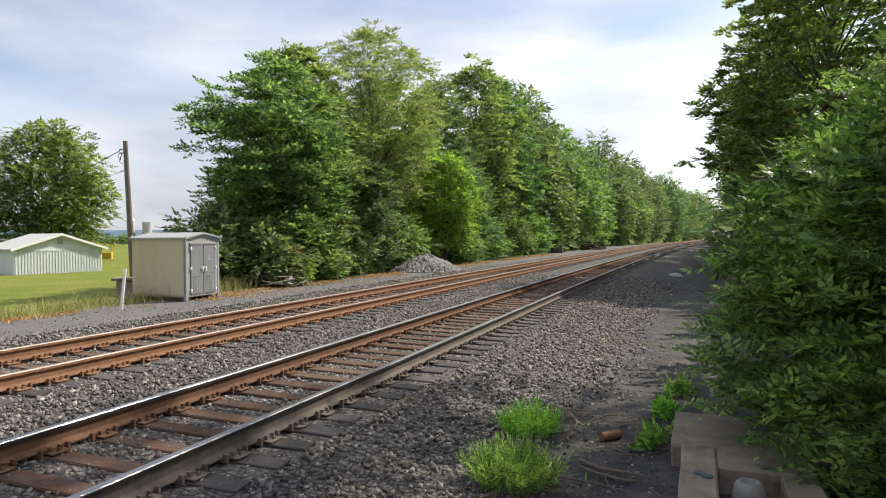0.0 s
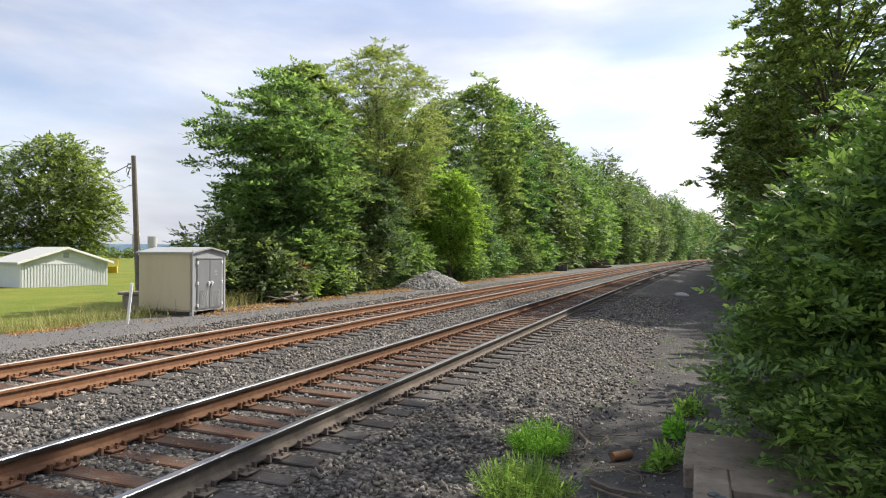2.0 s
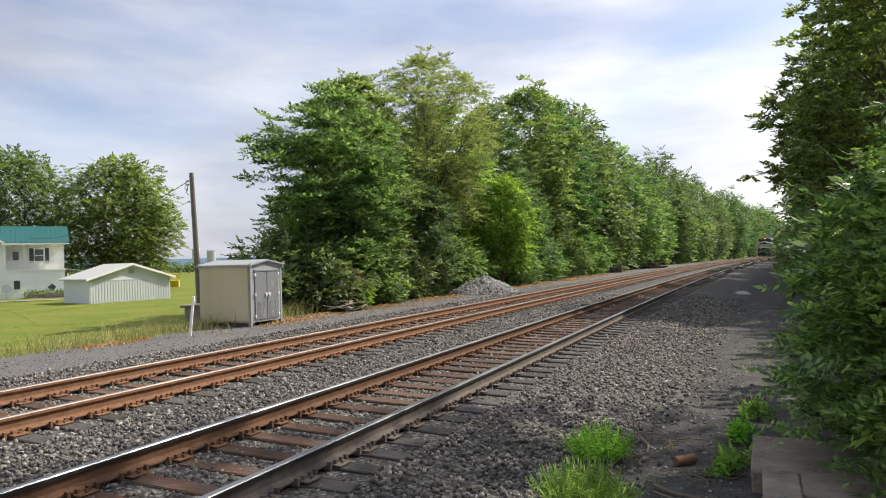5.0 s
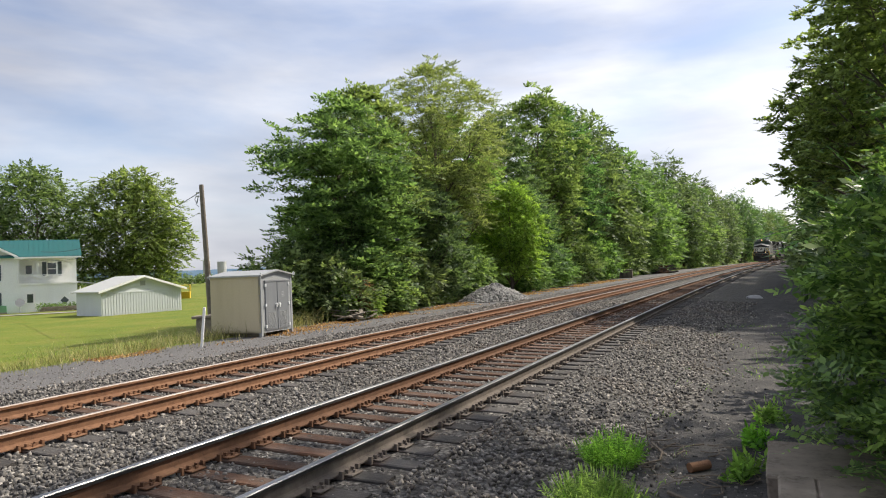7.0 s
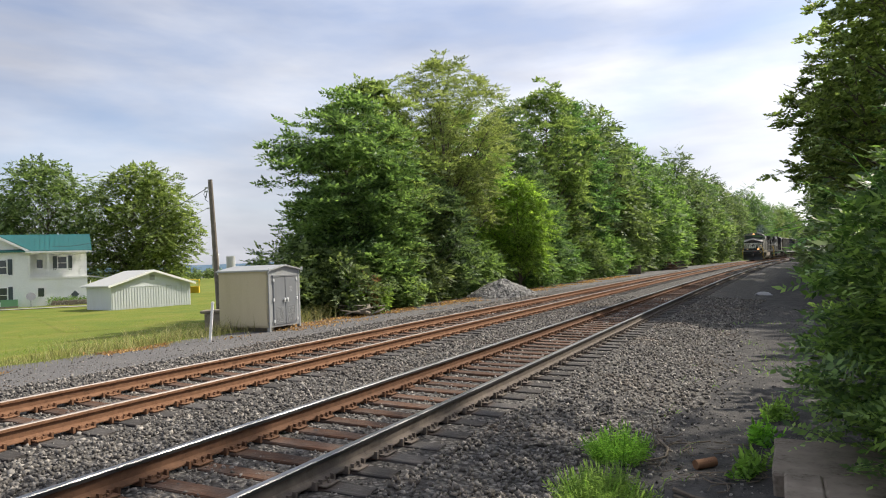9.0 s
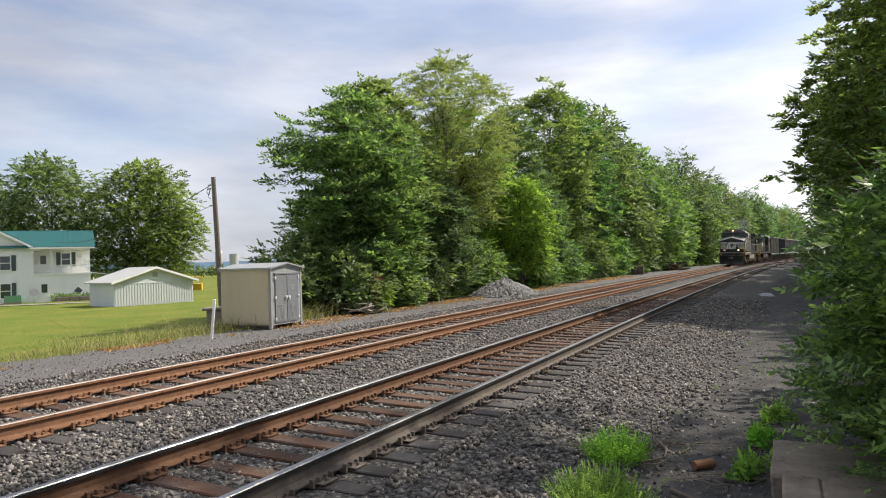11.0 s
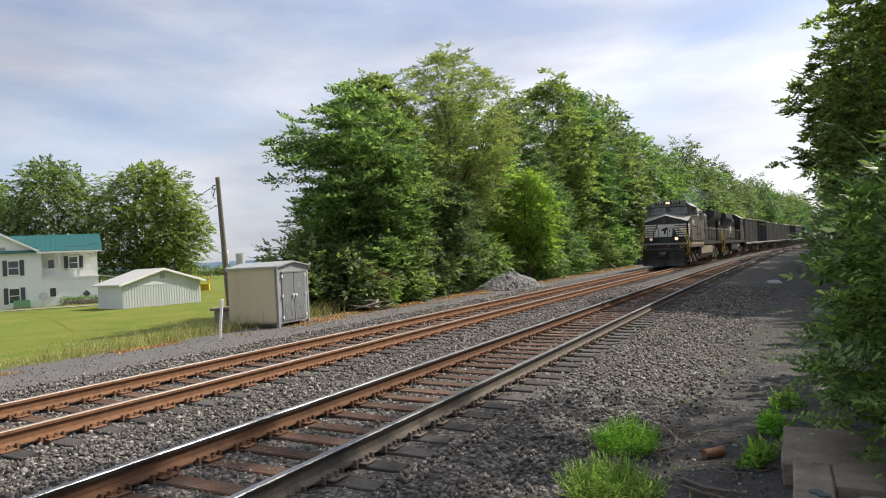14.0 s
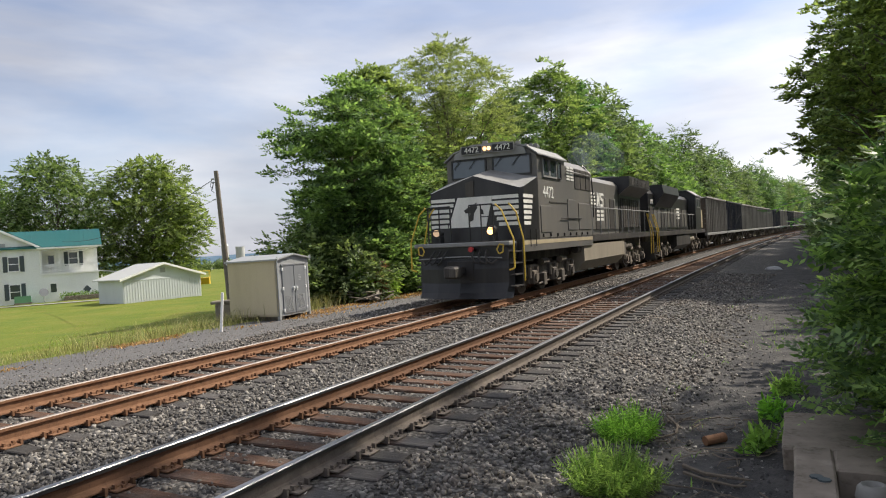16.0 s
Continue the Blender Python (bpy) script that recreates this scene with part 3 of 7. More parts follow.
def left_wood():
    """The row of trees on the far side of the line, broad and leafy to the ground."""
    mixed = "tall broadleaf tree, leafy to the ground, beside the gravel verge"
    a = plant(make_tree(10.2, 3.9, 0.5, LEAF_FROND, 21, "spreading tree with long drooping compound leaves", 5000, 0.70, 5, 0.26, 0.068, 16, narrow=0.8, rosette=6), -18.4, 27.0)
    b = plant(make_tree(12.3, 3.7, 1.0, LEAF_FRESH, 22, "tall tree with feathery green crown", 5000, 0.70, 5, 0.26, 0.068, 20, rosette=6), -20.2, 31.6, 40)
    c = plant(make_tree(15.2, 5.1, 4.0, LEAF_PALE, 23, "tall pale olive tree with thin airy crown", 6200, 0.7, 7, 0.17, 0.046, 22, narrow=0.7, rosette=5), -19.4, 39.0, 10)
    d = plant(make_tree(7.2, 3.0, 0.3, LEAF_BLUE, 24, "dark leafy understorey tree beside the gravel pile", 3600, 0.6, 5, 0.20, 0.062, 18, rosette=5), -18.0, 33.5, 70)
    e = plant(make_tree(7.6, 2.4, 1.2, LEAF_LIME, 25, "young bright yellow-green tree at the edge of the wood", 3600, 0.45, 5, 0.16, 0.055, 16), -16.3, 43.8, 0)
    f = plant(make_tree(19.2, 5.3, 1.2, LEAF_FRESH, 26, mixed, 3900, 0.9, 5, 0.33, 0.10, 23, narrow=0.5, rosette=5), -20.7, 63.0, 30)
    g = plant(make_tree(18.9, 4.7, 0.8, LEAF_BLUE, 27, "tall dark green tree, leafy to the ground", 3900, 0.9, 5, 0.33, 0.102, 23, rosette=5), -21.0, 71.0, 80)
    h = plant(make_tree(8.0, 3.2, 0.2, LEAF_BLUE, 28, "dark leafy understorey tree at the edge of the wood", 3400, 0.7, 5, 0.25, 0.075, 18, rosette=5), -18.2, 51.5, 15)
    # an undergrowth bush, low and dense
    low = plant(make_tree(3.4, 2.0, 0.05, LEAF, 29, "low dense green bush under the trees", 1000, 0.55, 4, 0.24, 0.075, 12, 0.05, "undergrowth", 0.0, "bush"), -17.2, 27.5, 0)
    rng = random.Random(77)
    for u, y, s in ((-16.9, 24.0, 0.8), (-17.4, 31.2, 0.9), (-17.4, 38.6, 1.0), (-17.2, 47.0, 1.1), (-17.4, 55.0, 1.1), (-17.6, 62.5, 1.2), (-17.7, 71.0, 1.3), (-17.8, 80.0, 1.2), (-17.8, 90.0, 1.3), (-18.8, 23.2, 1.0), (-19.5, 27.5, 1.1), (-20.0, 34.0, 1.2)):
        plant_copy(low, u, y, rng.uniform(0, 360), s)
    plant_copy(b, -21.6, 46.5, 200, 1.12)
    plant_copy(g, -21.6, 54.5, 150, 0.84)
    far_a = plant(make_tree(20.4, 5.1, 0.8, LEAF, 31, mixed, 1250, 1.25, 3, 0.62, 0.19, 22), -21.0, 78.0, 50)
    far_b = plant(make_tree(20.0, 4.8, 0.6, LEAF_BLUE, 32, mixed, 1250, 1.25, 3, 0.62, 0.19, 22), -21.2, 85.0, 90)
    far_h = plant(make_tree(11.0, 3.8, 0.2, LEAF, 33, "leafy understorey tree at the edge of the wood", 1000, 1.1, 3, 0.50, 0.16, 16), -18.4, 82.0, 15)
    y = 92.0
    kinds = [far_a, far_b, far_b, far_a, far_b, far_a]
    i = 0
    while y < 330:
        k = kinds[i % len(kinds)]
        size = rng.uniform(0.86, 1.1)
        plant_copy(k, -21.0 + rng.uniform(-1.2, 1.2), y, rng.uniform(0, 360), size, mixed)
        if y < 150 and i % 2 == 0:
            plant_copy(far_h, -18.3 + rng.uniform(-0.6, 0.6), y + 3, rng.uniform(0, 360), rng.uniform(0.85, 1.2))
        y += rng.uniform(5.0, 7.5) * (1 + y / 300)
        i += 1
    return far_a, far_b, h, low


def right_wood(f, g, h, low):
    """Trees on the camera's side of the line."""
    plant(make_tree(17.2, 5.7, 2.6, LEAF_MAPLE, 41, "tall leafy tree on the bank, overhanging the cinder path", 7500, 0.42, 5, 0.22, 0.080, 30, group="trees on the near bank", rosette=5), 5.6, 35.0, 20)
    # added tree, crown kept out of view, thinned to dapple the near ballast
    plant(make_tree(15.0, 4.8, 7.6, LEAF, 42, "out-of-view leafy tree added to shade the ballast", 760, 0.7, 5, 0.24, 0.075, 12, group="trees on the near bank"), 5.0, 12.6, 60)
    rng = random.Random(78)
    for u, y, k, s in ((9.5, 29.0, f, 0.70), (6.0, 44.0, g, 0.80), (5.8, 51.0, f, 0.8), (5.6, 58, g, 0.8), (6, 68, f, 0.8), (5.5, 80, g, 0.85), (5.5, 92, f, 0.8), (5.2, 106, g, 0.8), (5.2, 122, f, 0.9), (5, 140, g, 0.9), (5, 160, f, 0.9), (5, 182, g, 0.9), (13, 30, g, 0.9)):
        plant_copy(k, u, y, rng.uniform(0, 360), s, "leafy green tree on the near bank")
    for u, y, s in ((4.2, 25, 1.0), (3.6, 33, 1.1), (3.6, 44, 1.2), (3.4, 55, 1.3), (3.2, 68, 1.3), (3.2, 84, 1.4), (4.0, 17.5, 1.2), (4.4, 12.5, 1.3)):
        plant_copy(low, u, y, rng.uniform(0, 360), s, "dense green bush beside the cinder path")


W_F, W_G, W_H, W_LOW = left_wood()
right_wood(W_F, W_G, W_H, W_LOW)


def near_bush():
    """The big bush beside the camera, its long leaves seen one by one."""
    lobes = [(1.55, 6.9, 0.9, 1.35, 0.8), (1.0, 7.6, 1.0, 0.75, 0.9), (1.15, 7.2, 1.9, 0.85, 0.8), (1.7, 6.6, 2.2, 0.95, 0.85), (2.3, 6.6, 2.9, 0.95, 0.9), (2.1, 7.4, 3.0, 0.9, 0.9),
             (1.5, 8.0, 2.3, 0.8, 0.9), (2.7, 5.6, 1.4, 1.15, 1.0), (2.9, 5.9, 3.2, 0.95, 0.9), (2.2, 5.6, 0.8, 0.75, 0.9), (3.2, 7.2, 3.7, 0.9, 0.9), (1.25, 6.1, 0.75, 0.55, 0.9), (3.0, 4.6, 2.0, 1.0, 1.1), (1.4, 8.9, 1.2, 0.9, 0.9)]
    ox, oy = 1.9, 6.8
    lobes = [(x - ox, y - oy, z, r, q) for x, y, z, r, q in lobes]
    root = tagged(new("bush"), "large dense green bush with long pointed leaves, overhanging a concrete slab", "bush")
    linked("stem", trunk_mesh("stem", lobes, 3.6, 0.07, 50, BARK), root)
    linked("foliage", crown("foliage", lobes, 9600, 0.30, 6, 0.105, 0.025, LEAF_BUSH, 51, 0.15, rosette=4), root)
    rng = np.random.default_rng(3)
    base = np.array([(-1.45, 0.5, 2.35), (-1.5, 0.4, 2.42), (-1.4, 0.55, 2.6), (-1.55, 0.3, 2.28), (-1.2, 0.2, 2.75)])
    axis = unit(np.array([(-1.0, 0.1, 0.10), (-0.9, -0.2, 0.0), (-0.7, 0.2, 0.6), (-0.8, -0.4, -0.15), (-0.5, 0.0, 0.9)]))
    for p, d, l in zip(base, axis, (0.62, 0.5, 0.45, 0.4, 0.5)):
        v, f = fronds(p[None], d[None], np.array([l]), 9, 0.12, 0.020, rng, 0.2)
        linked("sprig", raw_mesh("sprig", v, f, LEAF_BUSH), root)
    bm = bmesh.new()
    for p, d, l in zip(base, axis, (0.62, 0.5, 0.45, 0.4, 0.5)):
        pipe(bm, [Vector(p) - Vector(d) * 0.9, Vector(p), Vector(p) + Vector(d) * l * 0.5 + Vector((0, 0, -0.05 * l)), Vector(p) + Vector(d) * l + Vector((0, 0, -0.2 * l))], 0.004, 4)
    part("sprig_stem", bm, LEAF_BUSH, root)
    root.matrix_basis = pose(ox, oy, ground_height(ox, oy) - 0.05)


near_bush()

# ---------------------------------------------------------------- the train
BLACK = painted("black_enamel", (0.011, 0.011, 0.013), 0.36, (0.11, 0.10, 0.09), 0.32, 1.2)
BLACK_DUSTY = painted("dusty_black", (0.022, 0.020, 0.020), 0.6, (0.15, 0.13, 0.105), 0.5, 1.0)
# flank black: dust, plus sunlight and sky glare lightened into the base colour
BLACK_SIDE = painted("dusty_sunlit_black", (0.105, 0.101, 0.094), 0.45, (0.20, 0.18, 0.15), 0.5, 1.0)
# roof grey under soot streaks, made paler for the sunlight on upward faces
ROOF_GREY = painted("sooty_lit_grey_roof", (0.24, 0.24, 0.232), 0.6, (0.06, 0.055, 0.05), 0.5, 2.0)
WHITE_PAINT = painted("off_white_stripe", (0.74, 0.73, 0.68), 0.5, (0.25, 0.22, 0.18), 0.4, 2.0)
UNDER = painted("grimy_running_gear", (0.060, 0.052, 0.045), 0.85, (0.26, 0.21, 0.155), 0.8, 2.5, 0.0, 0.3)
TANK = painted("dust_coated_tank", (0.27, 0.235, 0.18), 0.7, (0.13, 0.11, 0.09), 0.5, 1.5)
SILL = painted("tan_dust_sill", (0.36, 0.30, 0.19), 0.7, (0.16, 0.13, 0.10), 0.5, 2.0)
YELLOW = painted("safety_yellow", (0.62, 0.42, 0.05), 0.5, (0.2, 0.15, 0.08), 0.4, 4.0)
WHEEL_STEEL = painted("wheel_steel", (0.12, 0.10, 0.09), 0.5, (0.08, 0.06, 0.05), 0.6, 5.0, 0.6)
RED = painted("red_cap", (0.42, 0.03, 0.03), 0.5)


def make_glass(name, tint=(0.03, 0.035, 0.04)):
    k = Nodes(name)
    n1 = k.noise(2.0, 3, 0.5)
    return k.done(k.mix(k.val(n1, 0, 0.5), tint, tuple(2.2 * c for c in tint)), 0.08, 0.0, None, 0.8)


CAB_GLASS = make_glass("cab_glass", (0.05, 0.06, 0.07))


def glow(name, color, power):
    k = Nodes(name)
    e = k.n("Emission", Color=(*color, 1), Strength=power)
    k.t.links.new(e.outputs[0], k.out.inputs[0])
    return k.m


LAMP_ON = glow("lit_headlamp", (1.0, 0.52, 0.19), 3.2)
LAMP_DIM = glow("dim_ditch_lamp", (0.9, 0.62, 0.40), 0.5)


def lettering(text, size, mat, parent, at, label, depth=0.006):
    """Raised characters in the built-in font, turned into a mesh."""
    cu = bpy.data.curves.new("lettering", "FONT")
    cu.body, cu.size, cu.extrude, cu.align_x, cu.align_y = text, size, depth, "CENTER", "CENTER"
    tmp = bpy.data.objects.new("tmp", cu)
    scene.collection.objects.link(tmp)
    me = bpy.data.meshes.new_from_object(tmp.evaluated_get(bpy.context.evaluated_depsgraph_get()))
    bpy.data.objects.remove(tmp)
    bpy.data.curves.remove(cu)
    me.name = "lettering"
    me.materials.clear()
    me.materials.append(mat)
    return linked("lettering", me, parent, at, label)


SIDE_ON = Matrix(((0, 0, 1, 0), (1, 0, 0, 0), (0, 1, 0, 0), (0, 0, 0, 1)))       # reads from the +x side, runs along +y
FRONT_ON = Matrix(((1, 0, 0, 0), (0, 0, -1, 0), (0, 1, 0, 0), (0, 0, 0, 1)))     # reads from the -y side


def wheelset_mesh():
    bm = bmesh.new()
    for s in (-1, 1):
        rod(bm, (s * 0.69, 0, 0), (s * 0.82, 0, 0), 0.52, 20)
        rod(bm, (s * 0.67, 0, 0), (s * 0.69, 0, 0), 0.55, 20)
        for i in range(5):
            a = i * 2 * math.pi / 5
            rod(bm, (s * 0.82, 0.28 * math.cos(a), 0.28 * math.sin(a)), (s * 0.835, 0.28 * math.cos(a), 0.28 * math.sin(a)), 0.07, 6)
    rod(bm, (-1.05, 0, 0), (1.05, 0, 0), 0.09, 10)
    me = bpy.data.meshes.new("wheelset")
    bm.to_mesh(me)
    bm.free()
    me.materials.append(WHEEL_STEEL)
    return me


WHEELSET = wheelset_mesh()


def truck_frame(parent, ys, name="truck"):
    """A cast bogie frame over its axles, with journal boxes, springs and brake cylinders."""
    bm = bmesh.new()
    a, b = ys[0] - 0.75, ys[-1] + 0.75
    for s in (-1, 1):
        x0, x1 = sorted((s * 0.98, s * 1.16))
        out = [(a, 0.62), (a + 0.2, 0.92), (b - 0.2, 0.92), (b, 0.62), (b - 0.25, 0.58)]
        for y in reversed(ys):
            out += [(y + 0.42, 0.58), (y + 0.26, 0.34), (y - 0.26, 0.34), (y - 0.42, 0.58)]
        out += [(a + 0.25, 0.58)]
        prism(bm, out, "x", x0, x1)
        for y in ys:
            xo = s * 1.20
            box(bm, min(s * 1.10, s * 1.30), max(s * 1.10, s * 1.30), y - 0.19, y + 0.19, 0.33, 0.74, 0.03)
            rod(bm, (s * 1.28, y, 0.53), (s * 1.36, y, 0.53), 0.13, 10)
            for d in (-0.32, 0.32):
                rod(bm, (xo, y + d, 0.52), (xo, y + d, 0.86), 0.085, 8)
        for y0, y1 in zip(ys, ys[1:]):
            m = (y0 + y1) / 2
            rod(bm, (s * 1.24, m - 0.3, 0.98), (s * 1.24, m + 0.25, 0.98), 0.11, 10)
            box(bm, min(s * 1.0, s * 1.28), max(s * 1.0, s * 1.28), m - 0.16, m + 0.16, 0.22, 0.62, 0.02)
            rod(bm, (s * 1.22, m - 0.5, 0.30), (s * 1.22, m + 0.5, 0.36), 0.03, 6)
    box(bm, -0.98, 0.98, ys[0] - 0.5, ys[-1] + 0.5, 0.55, 0.85)
    return part(name, bm, UNDER, parent, "dusty cast bogie frame")


def handrail(parent, pts, r, mat, name="handrail", posts=(), label=""):
    bm = bmesh.new()
    pipe(bm, pts, r)
    for a, b in posts:
        rod(bm, a, b, r)
    return part(name, bm, mat, parent, label)


def window(parent, w, h, at, mat_frame, mat_glass, name="window", bar=0.04):
    """A framed pane standing in the plane x, z, facing -y."""
    bm = bmesh.new()
    for x0, x1, z0, z1 in ((-w / 2, w / 2, 0, bar), (-w / 2, w / 2, h - bar, h), (-w / 2, -w / 2 + bar, bar, h - bar), (w / 2 - bar, w / 2, bar, h - bar)):
        box(bm, x0, x1, -0.03, 0.02, z0, z1)
    fr = part(name, bm, mat_frame, parent, at=at)
    bm = bmesh.new()
    box(bm, -w / 2 + bar, w / 2 - bar, -0.005, 0.005, bar, h - bar)
    part("pane", bm, mat_glass, fr)
    return fr


def side_stripes(parent):
    """Off-white bands that wrap from the nose onto the cab's flank."""
    for i in range(6):
        z = 2.14 + i * 0.158
        for s in (-1, 1):
            bm = bmesh.new()
            box(bm, min(s * 1.532, s * 1.538), max(s * 1.532, s * 1.538), 1.32, 1.86 + 0.05 * i, z, z + 0.10)
            part("stripe", bm, WHITE_PAINT, parent)
        for x0, x1 in ((-1.42, -0.62 - 0.05 * (5 - i)), (0.46 + 0.07 * (5 - i), 1.42)):
            bm = bmesh.new()
            y = 1.16 + 0.0584 * (z - 1.68)
            box(bm, x0, x1, y - 0.018, y + 0.008, z, z + 0.10)
            part("stripe", bm, WHITE_PAINT, parent)
    bm = bmesh.new()
    y = 1.188
    prism(bm, [(-0.84, 2.14), (0.40, 2.14), (0.62, 3.03), (-0.50, 3.03)], "y", y - 0.02, y + 0.05)
    panel = part("nose_panel", bm, WHITE_PAINT, parent, "off-white panel with a plain dark emblem")
    bm = bmesh.new()
    for o in ([(-0.12, 2.30), (0.0, 2.34), (0.03, 2.55), (0.14, 2.70), (0.12, 2.86), (0.02, 2.80), (-0.14, 2.74), (-0.30, 2.64), (-0.24, 2.56), (-0.10, 2.56)], [(0.24, 2.52), (0.34, 2.50), (0.32, 2.64), (0.25, 2.66)]):
        prism(bm, o, "y", y - 0.03, y - 0.021)
    part("emblem", bm, BLACK, panel)


def build_lead_engine():
    e = tagged(new("locomotive"), "black diesel freight locomotive with white nose stripes and lit headlights", "locomotive", "engines of the train")
    # pilot plough
    bm = bmesh.new()
    cols = [(-1.50, 0.42), (-1.38, 0.26), (-0.75, 0.10), (0.0, 0.02), (0.75, 0.10), (1.38, 0.26), (1.50, 0.42)]
    rows = [(1.24, 0.14), (0.95, 0.10), (0.55, 0.10), (0.28, 0.02), (0.12, -0.08)]
    skin = [[bm.verts.new((x * (1.0 if z > 0.5 else 0.97), y + o, z)) for x, y in cols] for z, o in rows]
    back = [[bm.verts.new((x * 0.98, y + o + 0.06, z)) for x, y in cols] for z, o in rows]
    for grid in (skin, back):
        for r0, r1 in zip(grid, grid[1:]):
            for k in range(len(cols) - 1):
                bm.faces.new((r0[k], r0[k + 1], r1[k + 1], r1[k]))
    for r in (0, -1):
        for k in range(len(cols) - 1):
            bm.faces.new((skin[r][k], skin[r][k + 1], back[r][k + 1], back[r][k]))
    bmesh.ops.recalc_face_normals(bm, faces=bm.faces)
    part("pilot", bm, BLACK, e, "worn black snow plough pilot")
    # coupler
    bm = bmesh.new()
    box(bm, -0.16, 0.16, -0.25, 0.6, 0.78, 1.02, 0.03)
    box(bm, -0.20, 0.22, -0.55, -0.22, 0.72, 1.06, 0.05)
    box(bm, 0.05, 0.24, -0.70, -0.40, 0.74, 1.04, 0.04)
    box(bm, -0.42, 0.42, 0.14, 0.22, 0.62, 1.18, 0.02)
    part("coupler", bm, BLACK_DUSTY, e)
    bm = bmesh.new()
    box(bm, -1.50, 1.50, 0.18, 0.62, 1.58, 1.70, 0.02)
    box(bm, -1.35, 1.35, 0.62, 1.2, 1.60, 1.68)
    part("anticlimber", bm, ROOF_GREY, e, "grey anticlimber ledge")
    bm = bmesh.new()
    box(bm, -1.42, 1.42, 0.30, 1.16, 1.18, 1.62)
    part("end_sill", bm, BLACK, e)
    for s in (-1, 1):                       # air hoses
        bm = bmesh.new()
        for k in range(3):
            x = s * (0.42 + 0.2 * k)
            pipe(bm, [(x, 0.2, 1.48), (x + s * 0.02, 0.02, 1.34), (x + s * 0.10, -0.04, 1.16), (x + s * 0.22, 0.0, 1.10), (x + s * 0.34, 0.08, 1.2)], 0.026, 6)
        part("air_hose", bm, BLACK_DUSTY, e)
    bm = bmesh.new()
    rod(bm, (0.36, 0.10, 1.50), (0.36, 0.2, 1.50), 0.075, 10)
    part("cable_socket", bm, RED, e, "red cable socket")
    bm = bmesh.new()                         # lift bar
    pipe(bm, [(-1.3, 0.1, 1.25), (-0.3, 0.05, 1.30), (0.3, 0.05, 1.30), (1.3, 0.1, 1.25)], 0.018)
    part("uncoupling_lever", bm, ROOF_GREY, e)
    # nose
    bm = bmesh.new()
    low = [(-1.44, 1.16), (1.44, 1.16), (1.53, 1.30), (1.53, 2.62), (-1.53, 2.62), (-1.53, 1.30)]
    v0 = [bm.verts.new((x, y, 1.68)) for x, y in low]
    top = [(-1.44, 1.25, 3.22), (0.0, 1.25, 3.66), (1.44, 1.25, 3.22), (1.53, 1.40, 3.25), (1.53, 2.62, 3.60), (0.0, 2.62, 3.95), (-1.53, 2.62, 3.60), (-1.53, 1.40, 3.25)]
    v1 = [bm.verts.new(p) for p in top]
    fs = [(v0[0], v0[1], v1[2], v1[1], v1[0]), (v0[1], v0[2], v1[3], v1[2]), (v0[2], v0[3], v1[4], v1[3]), (v0[3], v0[4], v1[6], v1[5], v1[4]), (v0[4], v0[5], v1[7], v1[6]), (v0[5], v0[0], v1[0], v1[7]),
          (v1[1], v1[2], v1[3], v1[4], v1[5]), (v1[0], v1[1], v1[5], v1[6], v1[7]), tuple(reversed(v0))]
    for i, q in enumerate(fs):
        f = bm.faces.new(q)
        f.material_index = 1 if i in (6, 7) else 0
    bmesh.ops.recalc_face_normals(bm, faces=bm.faces)
    part("nose", bm, [BLACK, ROOF_GREY], e, "black nose with grey sloping top")
    bm = bmesh.new()
    prism(bm, [(-0.24, 2.98), (0.02, 2.98), (0.02, 3.52), (-0.24, 3.46)], "y", 1.20, 1.27)
    part("nose_door", bm, BLACK_DUSTY, e)
    side_stripes(e)
    for s, m, nm in ((1, LAMP_ON, "lit amber ditch light"), (-1, LAMP_DIM, "dim ditch light")):
        bm = bmesh.new()
        rod(bm, (s * 0.86, 0.42, 2.0), (s * 0.86, 0.62, 2.0), 0.15, 14)
        box(bm, s * 0.86 - 0.1, s * 0.86 + 0.1, 0.5, 0.7, 1.70, 1.90)
        d = part("ditch_light", bm, BLACK, e, nm)
        bm = bmesh.new()
        rod(bm, (s * 0.86, 0.400, 2.0), (s * 0.86, 0.418, 2.0), 0.105, 14)
        part("lens", bm, m, d)
    # front handrails, stanchions and steps
    for s in (-1, 1):
        bm = bmesh.new()
        pipe(bm, [(s * 0.30, 0.24, 1.7), (s * 0.30, 0.24, 2.74), (s * 1.02, 0.24, 2.74), (s * 1.02, 0.24, 1.7)], 0.022)
        rod(bm, (s * 0.66, 0.24, 1.7), (s * 0.66, 0.24, 2.74), 0.02)
        for z in (2.05, 2.4):
            rod(bm, (s * 0.66, 0.24, z), (s * 1.02, 0.24, z), 0.014)
        part("end_railing", bm, BLACK, e)
        handrail(e, [(s * 1.10, 0.24, 2.74), (s * 1.30, 0.22, 2.55), (s * 1.62, 0.22, 1.75), (s * 1.62, 0.22, 0.95), (s * 1.46, 0.24, 0.90)], 0.024, YELLOW, "grab_rail", (), "yellow grab rail")
        handrail(e, [(s * 1.20, 1.0, 2.78), (s * 1.42, 1.0, 2.50), (s * 1.60, 1.02, 1.75), (s * 1.60, 1.02, 0.55)], 0.024, YELLOW, "grab_rail", (), "yellow grab rail")
        bm = bmesh.new()
        pipe(bm, [(s * 1.22, 0.16, 1.62), (s * 1.14, 0.14, 1.48), (s * 1.20, 0.14, 1.36), (s * 1.32, 0.14, 1.40), (s * 1.34, 0.16, 1.60), (s * 1.22, 0.16, 1.62)], 0.020)
        part("lever", bm, YELLOW, e)
        bm = bmesh.new()
